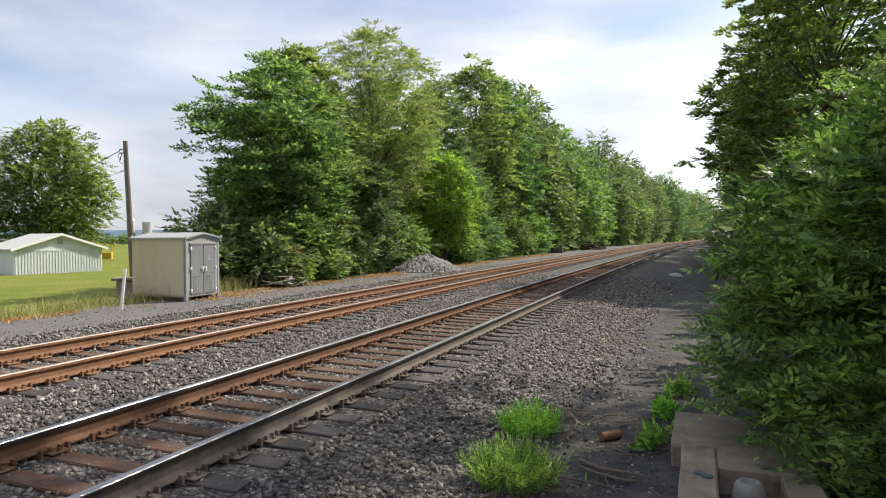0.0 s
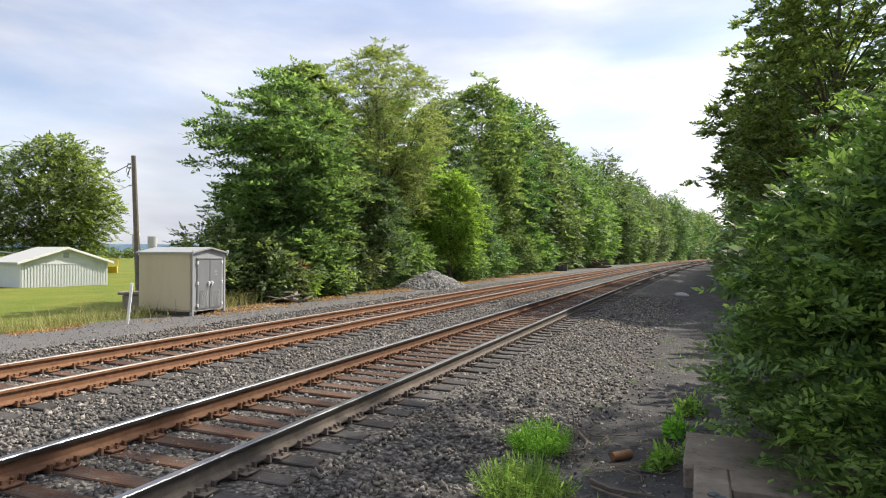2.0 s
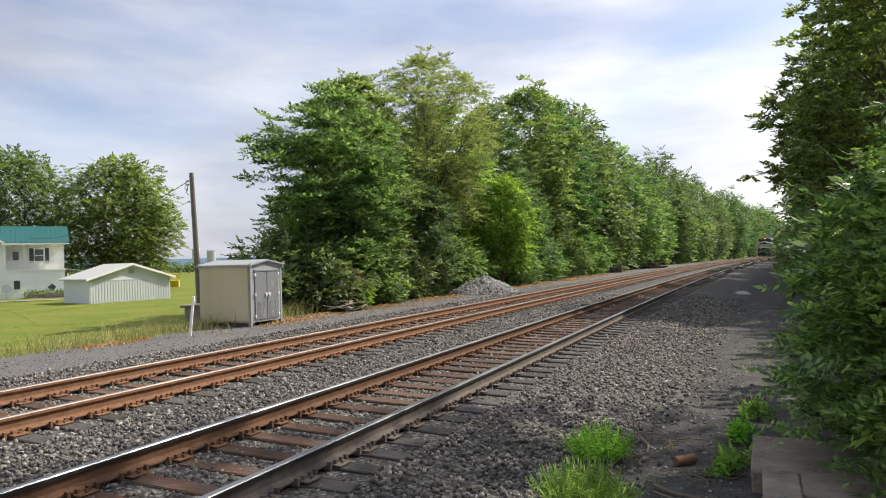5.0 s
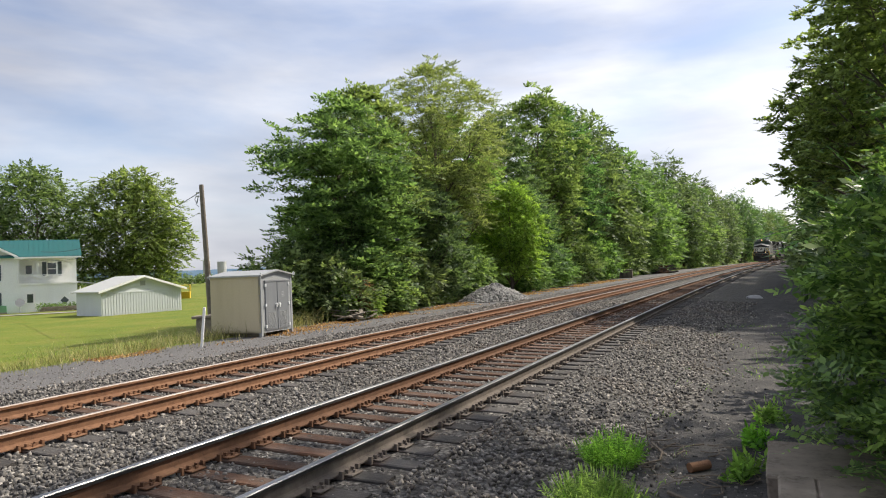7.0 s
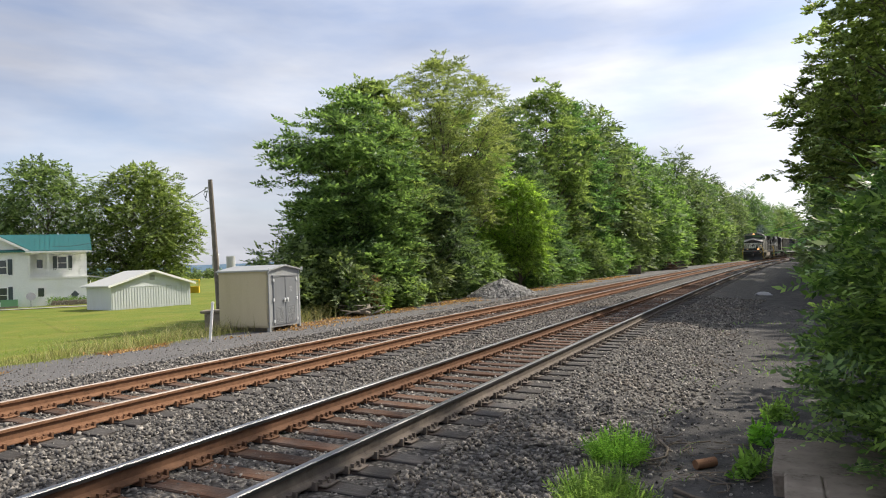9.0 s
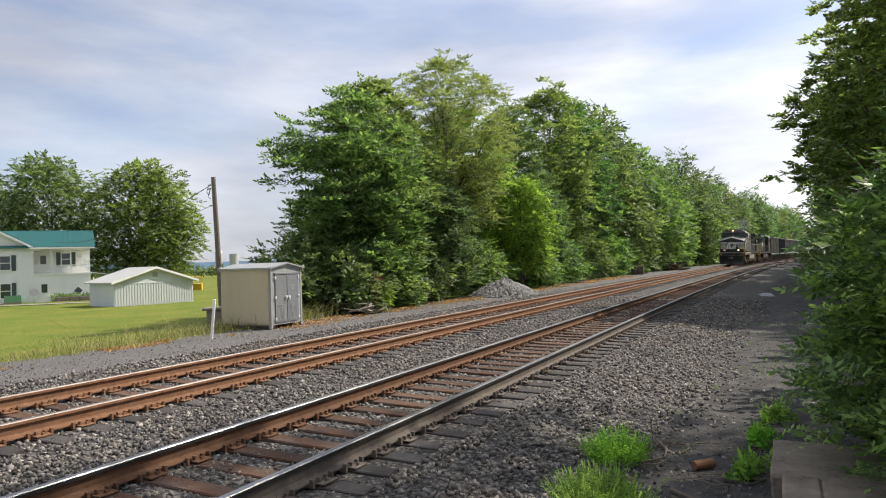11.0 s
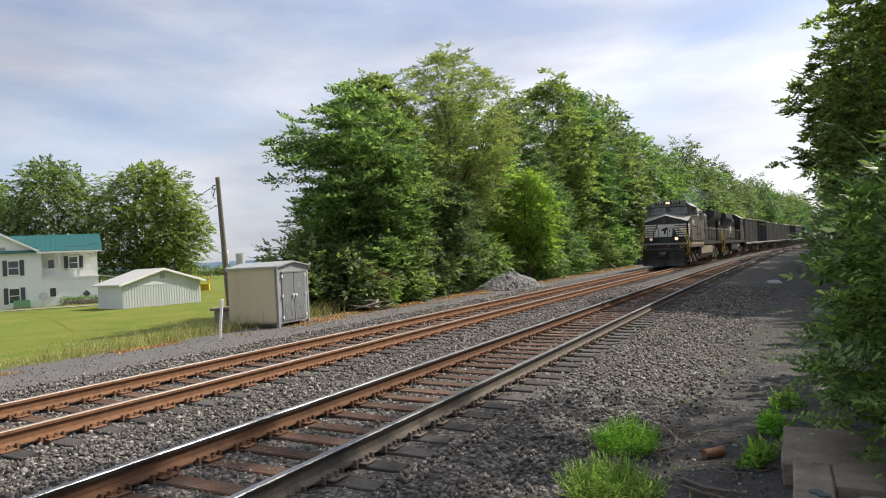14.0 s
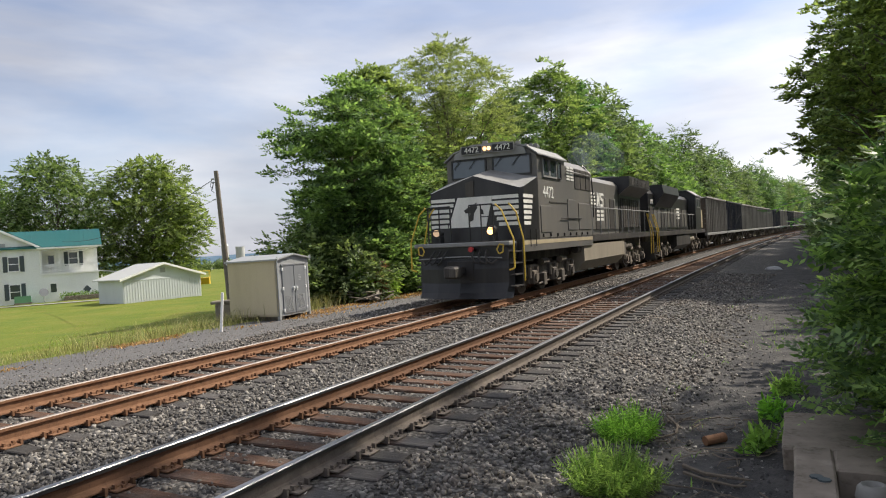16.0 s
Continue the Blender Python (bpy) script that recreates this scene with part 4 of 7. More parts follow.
        for k, z in enumerate((0.42, 0.74, 1.06, 1.38)):
            box(bm, min(s * 1.24, s * 1.58), max(s * 1.24, s * 1.58), 0.40, 0.98, z, z + 0.035)
        box(bm, min(s * 1.22, s * 1.26), max(s * 1.22, s * 1.26), 0.36, 1.02, 0.38, 1.62)
        box(bm, min(s * 1.24, s * 1.56), max(s * 1.24, s * 1.56), 0.99, 1.03, 0.38, 1.62)
        part("step_well", bm, BLACK_DUSTY, e)
    # cab
    bm = bmesh.new()
    prism(bm, [(-1.53, 1.70), (1.53, 1.70), (1.53, 4.28), (1.20, 4.52), (0.55, 4.70), (-0.55, 4.70), (-1.20, 4.52), (-1.53, 4.28)], "y", 2.60, 5.35)
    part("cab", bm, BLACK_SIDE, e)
    bm = bmesh.new()
    prism(bm, [(-1.60, 4.27), (-1.24, 4.53), (-0.57, 4.72), (0.57, 4.72), (1.24, 4.53), (1.60, 4.27), (1.60, 4.31), (1.24, 4.58), (0.57, 4.77), (-0.57, 4.77), (-1.24, 4.58), (-1.60, 4.31)], "y", 2.52, 5.45)
    part("cab_roof", bm, ROOF_GREY, e, "grey cab roof")
    bm = bmesh.new()                         # brow over the windscreen
    prism(bm, [(-1.22, 4.33), (1.22, 4.33), (1.18, 4.53), (0.56, 4.71), (-0.56, 4.71), (-1.18, 4.53)], "y", 2.50, 2.60)
    part("brow", bm, ROOF_GREY, e)
    for x0, x1 in ((-1.36, -0.13), (0.07, 1.36)):
        window(e, x1 - x0, 0.62, pose((x0 + x1) / 2, 2.585, 3.70), BLACK, CAB_GLASS, "windscreen", 0.05)
        for k in (0.3, 0.75):
            bm = bmesh.new()
            rod(bm, (x0 + (x1 - x0) * k, 2.53, 4.33), (x0 + (x1 - x0) * (k - 0.22), 2.53, 4.02), 0.012, 5)
            part("wiper", bm, BLACK, e)
    for s, x in ((-1, -0.56), (1, 0.50)):
        bm = bmesh.new()
        box(bm, x - 0.35, x + 0.35, 2.44, 2.52, 4.47, 4.70, 0.02)
        nb = part("number_board", bm, BLACK, e)
        bm = bmesh.new()
        for x0, x1, z0, z1 in ((-0.35, 0.35, 4.45, 4.475), (-0.35, 0.35, 4.695, 4.72), (-0.375, -0.35, 4.45, 4.72), (0.35, 0.375, 4.45, 4.72)):
            box(bm, x + x0, x + x1, 2.43, 2.46, z0, z1)
        part("rim", bm, ROOF_GREY, nb)
        lettering("4472", 0.25, WHITE_PAINT, nb, pose(x, 2.436, 4.585) @ FRONT_ON, "white numerals")
    bm = bmesh.new()
    box(bm, -0.16, 0.13, 2.40, 2.56, 4.47, 4.71, 0.02)
    hl = part("headlight", bm, ROOF_GREY, e, "twin lit headlight")
    for x in (-0.085, 0.055):
        bm = bmesh.new()
        rod(bm, (x, 2.385, 4.59), (x, 2.405, 4.59), 0.062, 12)
        part("lens", bm, LAMP_ON, hl)
    for s in (-1, 1):
        for y, w in ((3.35, 0.58), (4.05, 0.72), (4.68, 0.40)):
            window(e, w, 0.62, pose(s * 1.545, y, 3.62) @ pose(0, 0, 0, 0, 0, 90 * s), ROOF_GREY if y < 4.5 else BLACK, CAB_GLASS, "side_window", 0.05)
        bm = bmesh.new()
        prism(bm, [(s * 1.53, 4.28), (s * 1.78, 4.20), (s * 1.78, 4.225), (s * 1.53, 4.31)], "y", 2.95, 4.5)
        part("sunshade", bm, ROOF_GREY, e)
    lettering("4472", 0.52, WHITE_PAINT, e, pose(1.537, 3.55, 3.14) @ SIDE_ON, "white road number")
    for x, y, h in ((-0.5, 3.4, 0.22), (0.45, 3.9, 0.16), (0.1, 4.7, 0.28)):
        bm = bmesh.new()
        rod(bm, (x, y, 4.74), (x, y, 4.76 + h), 0.09 if h < 0.25 else 0.025, 10)
        part("antenna", bm, ROOF_GREY, e)
    bm = bmesh.new()
    for k, l in enumerate((0.55, 0.45, 0.38)):
        rod(bm, (0.55 + 0.14 * k, 4.9, 4.80), (0.55 + 0.14 * k, 4.9 - l, 4.82), 0.03, 8, 0.075)
    part("horn", bm, ROOF_GREY, e)
    handrail(e, [(1.30, 8.3, 4.36), (1.62, 8.35, 4.0), (1.64, 8.45, 3.2), (1.60, 8.55, 2.4)], 0.024, BLACK, "roof_hose", (), "black hose down the flank")
    for y in (1.62, 2.1):
        bm = bmesh.new()
        rod(bm, (1.60, y, 2.0), (1.60, y, 1.5), 0.014, 5)
        part("grab_iron", bm, BLACK, e)
    bm = bmesh.new()
    box(bm, 1.532, 1.548, 3.6, 5.9, 2.84, 2.87)
    part("belt_rail", bm, BLACK_DUSTY, e)
    for k in range(8):                       # windscreen and side grab bars
        bm = bmesh.new()
        box(bm, 1.532, 1.57, 2.9 + 0.7 * k, 2.93 + 0.7 * k, 1.76, 1.86)
        part("deck_bracket", bm, BLACK_DUSTY, e)
    # full-width cabinet behind the cab
    bm = bmesh.new()
    prism(bm, [(-1.53, 1.70), (1.53, 1.70), (1.53, 4.12), (1.10, 4.42), (-1.10, 4.42), (-1.53, 4.12)], "y", 5.35, 8.55)
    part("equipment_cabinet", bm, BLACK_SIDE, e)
    for y0 in (5.5, 5.95):
        bm = bmesh.new()
        for k in range(5):
            box(bm, 1.532, 1.55, y0, y0 + 0.36, 3.66 + 0.1 * k, 3.72 + 0.1 * k)
        part("louvre", bm, WHITE_PAINT if y0 < 6 else ROOF_GREY, e)
    for y0, y1, z0, z1 in ((6.45, 7.05, 3.4, 4.1), (7.15, 7.75, 3.4, 4.1), (7.85, 8.45, 3.4, 4.1), (5.5, 6.6, 1.95, 3.0), (6.8, 8.4, 1.95, 2.9), (2.75, 3.75, 1.9, 2.72)):
        bm = bmesh.new()
        box(bm, 1.532, 1.553, y0, y1, z0, z1, 0.008)
        part("access_door", bm, BLACK_DUSTY if z0 > 3 else BLACK_SIDE, e)
    bm = bmesh.new()
    box(bm, 1.53, 1.545, 3.02, 3.36, 2.0, 2.6)
    part("step_recess", bm, BLACK_DUSTY, e)
    handrail(e, [(1.60, 5.4, 3.95), (1.60, 8.5, 3.95)], 0.02, ROOF_GREY, "grab_rail")
    handrail(e, [(1.58, 4.7, 2.35), (1.58, 7.0, 2.35)], 0.016, BLACK, "grab_rail")
    # long hood
    bm = bmesh.new()
    prism(bm, [(-0.98, 1.75), (0.98, 1.75), (0.98, 3.95), (0.78, 4.16), (-0.78, 4.16), (-0.98, 3.95)], "y", 8.55, 15.3)
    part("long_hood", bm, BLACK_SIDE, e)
    for k in range(8):
        bm = bmesh.new()
        y = 8.75 + k * 0.8
        box(bm, 0.98, 1.005, y, y + 0.72, 1.95, 3.3, 0.006)
        part("engine_door", bm, BLACK_SIDE if k % 3 else BLACK_DUSTY, e)
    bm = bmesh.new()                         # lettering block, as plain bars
    for k in range(4):
        box(bm, 1.006, 1.012, 10.15, 11.2 - 0.06 * k, 2.98 + 0.14 * k, 3.06 + 0.14 * k)
    part("stripe_mark", bm, WHITE_PAINT, e)
    bm = bmesh.new()
    for o in ([(11.3, 2.92), (11.45, 2.92), (11.6, 3.2), (11.6, 2.92), (11.75, 2.92), (11.85, 3.5), (11.7, 3.5), (11.55, 3.22), (11.55, 3.5), (11.4, 3.5)], [(11.9, 2.92), (12.4, 2.92), (12.45, 3.25), (12.1, 3.3), (12.1, 3.4), (12.5, 3.4), (12.5, 3.5), (11.95, 3.5), (11.95, 3.2), (12.3, 3.15), (12.3, 3.02), (11.9, 3.02)]):
        prism(bm, o, "x", 1.006, 1.014)
    part("logo_shape", bm, WHITE_PAINT, e)
    bm = bmesh.new()
    for k in range(3):
        box(bm, 1.006, 1.012, 11.3, 12.4, 2.32 + 0.17 * k, 2.43 + 0.17 * k)
    part("small_lettering", bm, WHITE_PAINT, e)
    bm = bmesh.new()
    rod(bm, (0, 9.7, 4.1), (0, 9.7, 4.42), 0.34, 12)
    box(bm, -0.5, 0.5, 9.3, 10.2, 4.14, 4.26, 0.02)
    part("exhaust_stack", bm, BLACK_DUSTY, e)
    # radiator section with its wide overhanging top
    bm = bmesh.new()
    prism(bm, [(-1.0, 1.75), (1.0, 1.75), (1.0, 3.55), (1.53, 3.95), (1.53, 4.40), (-1.53, 4.40), (-1.53, 3.95), (-1.0, 3.55)], "y", 15.3, 20.2)
    part("radiator", bm, BLACK, e, "black radiator section with overhanging wings")
    bm = bmesh.new()
    for k in range(14):
        box(bm, 1.53, 1.545, 15.5 + 0.33 * k, 15.72 + 0.33 * k, 4.0, 4.34)
    part("radiator_grille", bm, BLACK_DUSTY, e)
    for y in (16.4, 18.6):
        bm = bmesh.new()
        rod(bm, (0, y, 4.40), (0, y, 4.50), 0.7, 16)
        part("fan", bm, ROOF_GREY, e)
    bm = bmesh.new()
    for k in range(9):
        box(bm, 1.0, 1.03, 15.6 + 0.48 * k, 15.98 + 0.48 * k, 2.0, 3.4, 0.008)
    part("filter_doors", bm, BLACK_DUSTY, e)
    # frame, walkway, tank
    bm = bmesh.new()
    box(bm, -1.53, 1.53, 1.16, 20.4, 1.62, 1.74)
    part("walkway", bm, BLACK_DUSTY, e)
    for s in (-1, 1):
        bm = bmesh.new()
        box(bm, min(s * 1.50, s * 1.555), max(s * 1.50, s * 1.555), 1.16, 8.5, 1.36, 1.70)
        sill = part("side_sill", bm, BLACK_SIDE, e, "dusty side sill, greyed for sunlight")
        bm = bmesh.new()
        box(bm, min(s * 1.556, s * 1.562), max(s * 1.556, s * 1.562), 1.2, 8.45, 1.56, 1.68)
        part("sill_stripe", bm, SILL, sill, "tan painted stripe")
        bm = bmesh.new()
        box(bm, min(s * 1.50, s * 1.55), max(s * 1.50, s * 1.55), 8.5, 20.4, 1.50, 1.72)
        part("side_sill", bm, BLACK_DUSTY, e)
        posts = [((s * 1.50, 8.7 + 1.25 * k, 1.72), (s * 1.50, 8.7 + 1.25 * k, 2.80)) for k in range(10)]
        handrail(e, [(s * 1.50, 8.6, 2.80), (s * 1.50, 20.2, 2.80)], 0.022, ROOF_GREY, "side_railing", posts)
        handrail(e, [(s * 1.60, 20.3, 0.6), (s * 1.60, 20.3, 1.8), (s * 1.35, 20.35, 2.7)], 0.024, YELLOW, "grab_rail", (), "yellow grab rail")
        handrail(e, [(s * 1.60, 19.7, 0.6), (s * 1.60, 19.7, 1.8), (s * 1.40, 19.8, 2.7)], 0.024, YELLOW, "grab_rail", (), "yellow grab rail")
    bm = bmesh.new()
    box(bm, -0.9, 0.9, 1.0, 20.3, 1.05, 1.62)
    part("underframe", bm, UNDER, e)
    bm = bmesh.new()
    prism(bm, [(-1.50, 1.40), (-1.50, 0.80), (-1.15, 0.42), (1.15, 0.42), (1.50, 0.80), (1.50, 1.40)], "y", 7.45, 13.9)
    part("fuel_tank", bm, TANK, e, "dust-coated fuel tank")
    bm = bmesh.new()
    rod(bm, (1.30, 6.9, 1.25), (1.30, 7.4, 1.25), 0.14, 10)
    part("air_reservoir", bm, UNDER, e)
    bm = bmesh.new()
    rod(bm, (1.25, 14.2, 1.15), (1.25, 16.0, 1.15), 0.17, 10)
    part("air_reservoir", bm, UNDER, e)
    bm = bmesh.new()
    box(bm, 0.95, 1.45, 14.0, 14.5, 0.7, 1.35, 0.03)
    part("battery_box", bm, UNDER, e)
    for ys in ((2.75, 4.65, 6.5), (15.3, 17.15, 19.0)):
        truck_frame(e, ys)
    wheels = []
    for y in (2.75, 4.65, 6.5, 15.3, 17.15, 19.0):
        wheels.append((linked("wheelset", WHEELSET, e, pose(0, y, 0.53)), (0, y, 0.53)))
    return e, wheels


def build_second_engine():
    """The trailing engine, which runs long hood first; its cab is next to the wagons."""
    e = tagged(new("locomotive"), "black diesel locomotive running cab last, with flared radiators", "locomotive", "engines of the train")
    bm = bmesh.new()
    prism(bm, [(-1.45, 0.2), (1.45, 0.2), (1.45, 1.2), (-1.45, 1.2)], "y", 0.3, 0.4)
    box(bm, -1.50, 1.50, 0.3, 0.9, 1.50, 1.72)
    part("end_plate", bm, BLACK_DUSTY, e)
    bm = bmesh.new()
    prism(bm, [(-0.98, 1.75), (0.98, 1.75), (0.98, 3.9), (0.78, 4.15), (-0.78, 4.15), (-0.98, 3.9)], "y", 1.4, 15.6)
    part("long_hood", bm, BLACK, e)
    bm = bmesh.new()
    prism(bm, [(-1.0, 3.2), (-1.53, 3.95), (-1.45, 4.45), (1.45, 4.45), (1.53, 3.95), (1.0, 3.2)], "y", 3.2, 8.6)
    part("radiator", bm, BLACK, e, "flared black radiator")
    bm = bmesh.new()
    for k in range(6):
        rod(bm, (0, 3.8 + 0.85 * k, 4.45), (0, 3.8 + 0.85 * k, 4.53), 0.40, 12)
    part("fan", bm, ROOF_GREY, e)
    for k in range(12):
        bm = bmesh.new()
        box(bm, 0.98, 1.005, 1.7 + k * 1.1, 2.6 + k * 1.1, 1.95, 3.15, 0.006)
        part("engine_door", bm, BLACK_SIDE if k % 3 else BLACK_DUSTY, e)
    lettering("1160", 0.42, WHITE_PAINT, e, pose(1.01, 2.25, 3.42) @ pose(0, 0, 0) @ SIDE_ON, "white road number")
    bm = bmesh.new()
    for k in range(4):
        box(bm, 1.006, 1.012, 10.4, 11.6, 2.5 + 0.2 * k, 2.62 + 0.2 * k)
    part("stripe_mark", bm, WHITE_PAINT, e)
    bm = bmesh.new()
    prism(bm, [(-1.53, 1.72), (1.53, 1.72), (1.53, 4.2), (0.9, 4.62), (-0.9, 4.62), (-1.53, 4.2)], "y", 15.6, 18.4)
    part("cab", bm, BLACK, e)
    bm = bmesh.new()
    box(bm, -1.45, 1.45, 18.4, 19.8, 1.72, 3.3, 0.12)
    part("nose", bm, SILL, e, "tan-stained nose")
    bm = bmesh.new()
    prism(bm, [(-1.58, 4.2), (-0.92, 4.64), (0.92, 4.64), (1.58, 4.2), (1.58, 4.25), (0.92, 4.69), (-0.92, 4.69), (-1.58, 4.25)], "y", 15.5, 18.5)
    part("cab_roof", bm, ROOF_GREY, e)
    for y in (16.4, 17.4):
        window(e, 0.8, 0.7, pose(1.545, y, 3.35) @ pose(0, 0, 0, 0, 0, 90), ROOF_GREY, CAB_GLASS, "side_window", 0.05)
    bm = bmesh.new()
    box(bm, -1.53, 1.53, 0.6, 20.3, 1.60, 1.72)
    part("walkway", bm, BLACK_DUSTY, e)
    bm = bmesh.new()
    box(bm, -0.9, 0.9, 0.6, 20.3, 1.05, 1.60)
    part("underframe", bm, UNDER, e)
    for s in (-1, 1):
        posts = [((s * 1.50, 1.2 + 1.3 * k, 1.72), (s * 1.50, 1.2 + 1.3 * k, 2.80)) for k in range(11)]
        handrail(e, [(s * 1.50, 1.0, 2.80), (s * 1.50, 14.9, 2.80)], 0.022, ROOF_GREY, "side_railing", posts)
        for y in (0.45, 0.95):
            handrail(e, [(s * 1.60, y, 0.6), (s * 1.60, y, 1.8), (s * 1.35, y, 2.7)], 0.024, YELLOW, "grab_rail", (), "yellow grab rail")
        bm = bmesh.new()
        for z in (0.42, 0.74, 1.06, 1.38):
            box(bm, min(s * 1.24, s * 1.58), max(s * 1.24, s * 1.58), 0.42, 0.98, z, z + 0.035)
        part("step_well", bm, BLACK_DUSTY, e)
        bm = bmesh.new()
        box(bm, min(s * 1.50, s * 1.55), max(s * 1.50, s * 1.55), 0.6, 20.3, 1.46, 1.70)
        part("side_sill", bm, BLACK_DUSTY, e)
    bm = bmesh.new()
    prism(bm, [(-1.48, 1.4), (-1.48, 0.75), (-1.1, 0.45), (1.1, 0.45), (1.48, 0.75), (1.48, 1.4)], "y", 7.3, 12.9)
    part("fuel_tank", bm, BLACK_DUSTY, e)
    for y in (13.2, 14.2):
        bm = bmesh.new()
        rod(bm, (1.2, y, 1.1), (1.2, y + 0.85, 1.1), 0.24, 12)
        part("air_reservoir", bm, TANK, e)
    for ys in ((2.2, 4.05, 5.9), (15.0, 16.85, 18.7)):
        truck_frame(e, ys)
    wheels = []
    for y in (2.2, 4.05, 5.9, 15.0, 16.85, 18.7):
        wheels.append((linked("wheelset", WHEELSET, e, pose(0, y, 0.53)), (0, y, 0.53)))
    return e, wheels


CAR_LEN = 14.0
CAR_PAINTS = [painted("brown_black_wagon", (0.075, 0.062, 0.052), 0.75, (0.24, 0.20, 0.16), 0.8, 0.9), painted("blue_black_wagon", (0.025, 0.030, 0.046), 0.7, (0.12, 0.11, 0.10), 0.6, 0.9),
              painted("black_wagon", (0.030, 0.029, 0.029), 0.75, (0.16, 0.14, 0.12), 0.7, 0.9), painted("pale_worn_ribs", (0.30, 0.285, 0.26), 0.75, (0.05, 0.045, 0.045), 0.7, 0.9)]
COAL = rusty("coal", (0.008, 0.008, 0.009), (0.02, 0.02, 0.021), (0.05, 0.05, 0.05), 0.6, 12.0)


def build_wagon(mat, rib_mat, label):
    w = tagged(new("hopper_wagon"), label, "freight wagon", "coal wagons of the train")
    a, b, zt, zb = 0.55, CAR_LEN - 0.55, 4.25, 1.38
    for s in (-1, 1):
        bm = bmesh.new()
        box(bm, min(s * 1.44, s * 1.49), max(s * 1.44, s * 1.49), a, b, zb, zt)
        part("side_panel", bm, mat, w)
        for k in range(13):
            bm = bmesh.new()
            y = a + 0.04 + k * (b - a - 0.18) / 12
            box(bm, min(s * 1.49, s * 1.60), max(s * 1.49, s * 1.60), y, y + 0.10, zb, zt - 0.05)
            part("rib", bm, rib_mat, w)
        bm = bmesh.new()
        box(bm, min(s * 1.40, s * 1.63), max(s * 1.40, s * 1.63), a - 0.05, b + 0.05, zt, zt + 0.14, 0.02)
        part("top_rail", bm, rib_mat, w)
        bm = bmesh.new()
        box(bm, min(s * 1.40, s * 1.60), max(s * 1.40, s * 1.60), a - 0.3, b + 0.3, zb - 0.22, zb, 0.02)
        part("side_sill", bm, ROOF_GREY, w)
        for y in (0.35, CAR_LEN - 0.35):
            bm = bmesh.new()
            for k in range(6):
                rod(bm, (s * 1.35, y, 1.3 + 0.42 * k), (s * 1.58, y, 1.3 + 0.42 * k), 0.014, 5)
            rod(bm, (s * 1.58, y, 0.7), (s * 1.58, y, 3.4), 0.016, 5)
            part("ladder", bm, ROOF_GREY, w)
    bm = bmesh.new()
    box(bm, -1.44, 1.44, a, a + 0.08, zb, zt)
    part("end_panel", bm, mat, w)
    bm = bmesh.new()
    box(bm, -1.44, 1.44, b - 0.08, b, zb, zt)
    part("end_panel", bm, mat, w)
    bm = bmesh.new()
    box(bm, -0.35, 0.35, 0.05, CAR_LEN - 0.05, 0.85, 1.18)
    for y in (4.0, 6.9, 9.8):
        prism(bm, [(-1.35, 1.38), (1.35, 1.38), (0.9, 0.5), (-0.9, 0.5)], "y", y - 0.9, y + 0.9)
    part("hopper_bottom", bm, UNDER, w)
    n, verts, faces, rng = 14, [], [], random.Random(8)
    for j in range(n):
        for i in range(7):
            x, y = -1.43 + 2.86 * i / 6, a + 0.1 + (b - a - 0.2) * j / (n - 1)
            hump = 0.55 * max(0, 1 - (x / 1.43) ** 2) * min(1, min(j, n - 1 - j) / 3)
            verts.append((x, y, zt - 0.2 + hump + rng.uniform(-0.05, 0.05)))
    for j in range(n - 1):
        for i in range(6):
            q = j * 7 + i
            faces.append((q, q + 1, q + 8, q + 7))
    linked("coal_load", mesh_of("coal_load", verts, faces, COAL), w)
    for c in (2.1, CAR_LEN - 2.1):
        truck_frame(w, (c - 0.88, c + 0.88), "truck")
        for d in (-0.88, 0.88):
            linked("wheelset", WHEELSET, w, pose(0, c + d, 0.46) @ Matrix.Diagonal((1, 0.87, 0.87, 1)))
    return w


ENGINE, WHEELS_1 = build_lead_engine()
ENGINE_2, WHEELS_2 = build_second_engine()
WAGON_KINDS = [build_wagon(CAR_PAINTS[0], CAR_PAINTS[3], "dirty brown-black steel hopper wagon loaded with coal"), build_wagon(CAR_PAINTS[1], CAR_PAINTS[1], "blue-black steel hopper wagon loaded with coal"),
               build_wagon(CAR_PAINTS[2], CAR_PAINTS[3], "black steel hopper wagon loaded with coal")]
WAGONS = list(WAGON_KINDS)
for i_wagon in range(3, 15):
    WAGONS.append(copy_thing(WAGON_KINDS[(0, 1, 0, 2, 2, 1)[i_wagon % 6]], pose(0, 0, 0)))

# arc length along the far track
_YS = np.linspace(0.0, 620.0, 6201)
_SL = 2 * CURVE * np.maximum(0.0, _YS - Y0)
_ARC = np.concatenate([[0.0], np.cumsum(np.sqrt(1 + 0.5 * (_SL[1:] ** 2 + _SL[:-1] ** 2)) * 0.1)])
FAR_MID = XC - SPACING + GAUGE / 2
SPEED, NOSE_END = 15.89, 17.23


def rail_pose(s):
    """A vehicle's pose whose front stands s metres along the far track, its middle over the rails."""
    y = float(np.interp(s, _ARC, _YS))
    y2 = float(np.interp(s + 20.0, _ARC, _YS))
    x, x2 = FAR_MID + bend(y), FAR_MID + bend(y2)
    return pose(x, y, bed(FAR_MID) + RAIL_TOP, 0, math.degrees(CANT), -math.degrees(math.atan2(x2 - x, y2 - y)))


TRAIN = [(ENGINE, 0.0), (ENGINE_2, 21.0)] + [(w, 42.0 + CAR_LEN * i) for i, w in enumerate(WAGONS)]


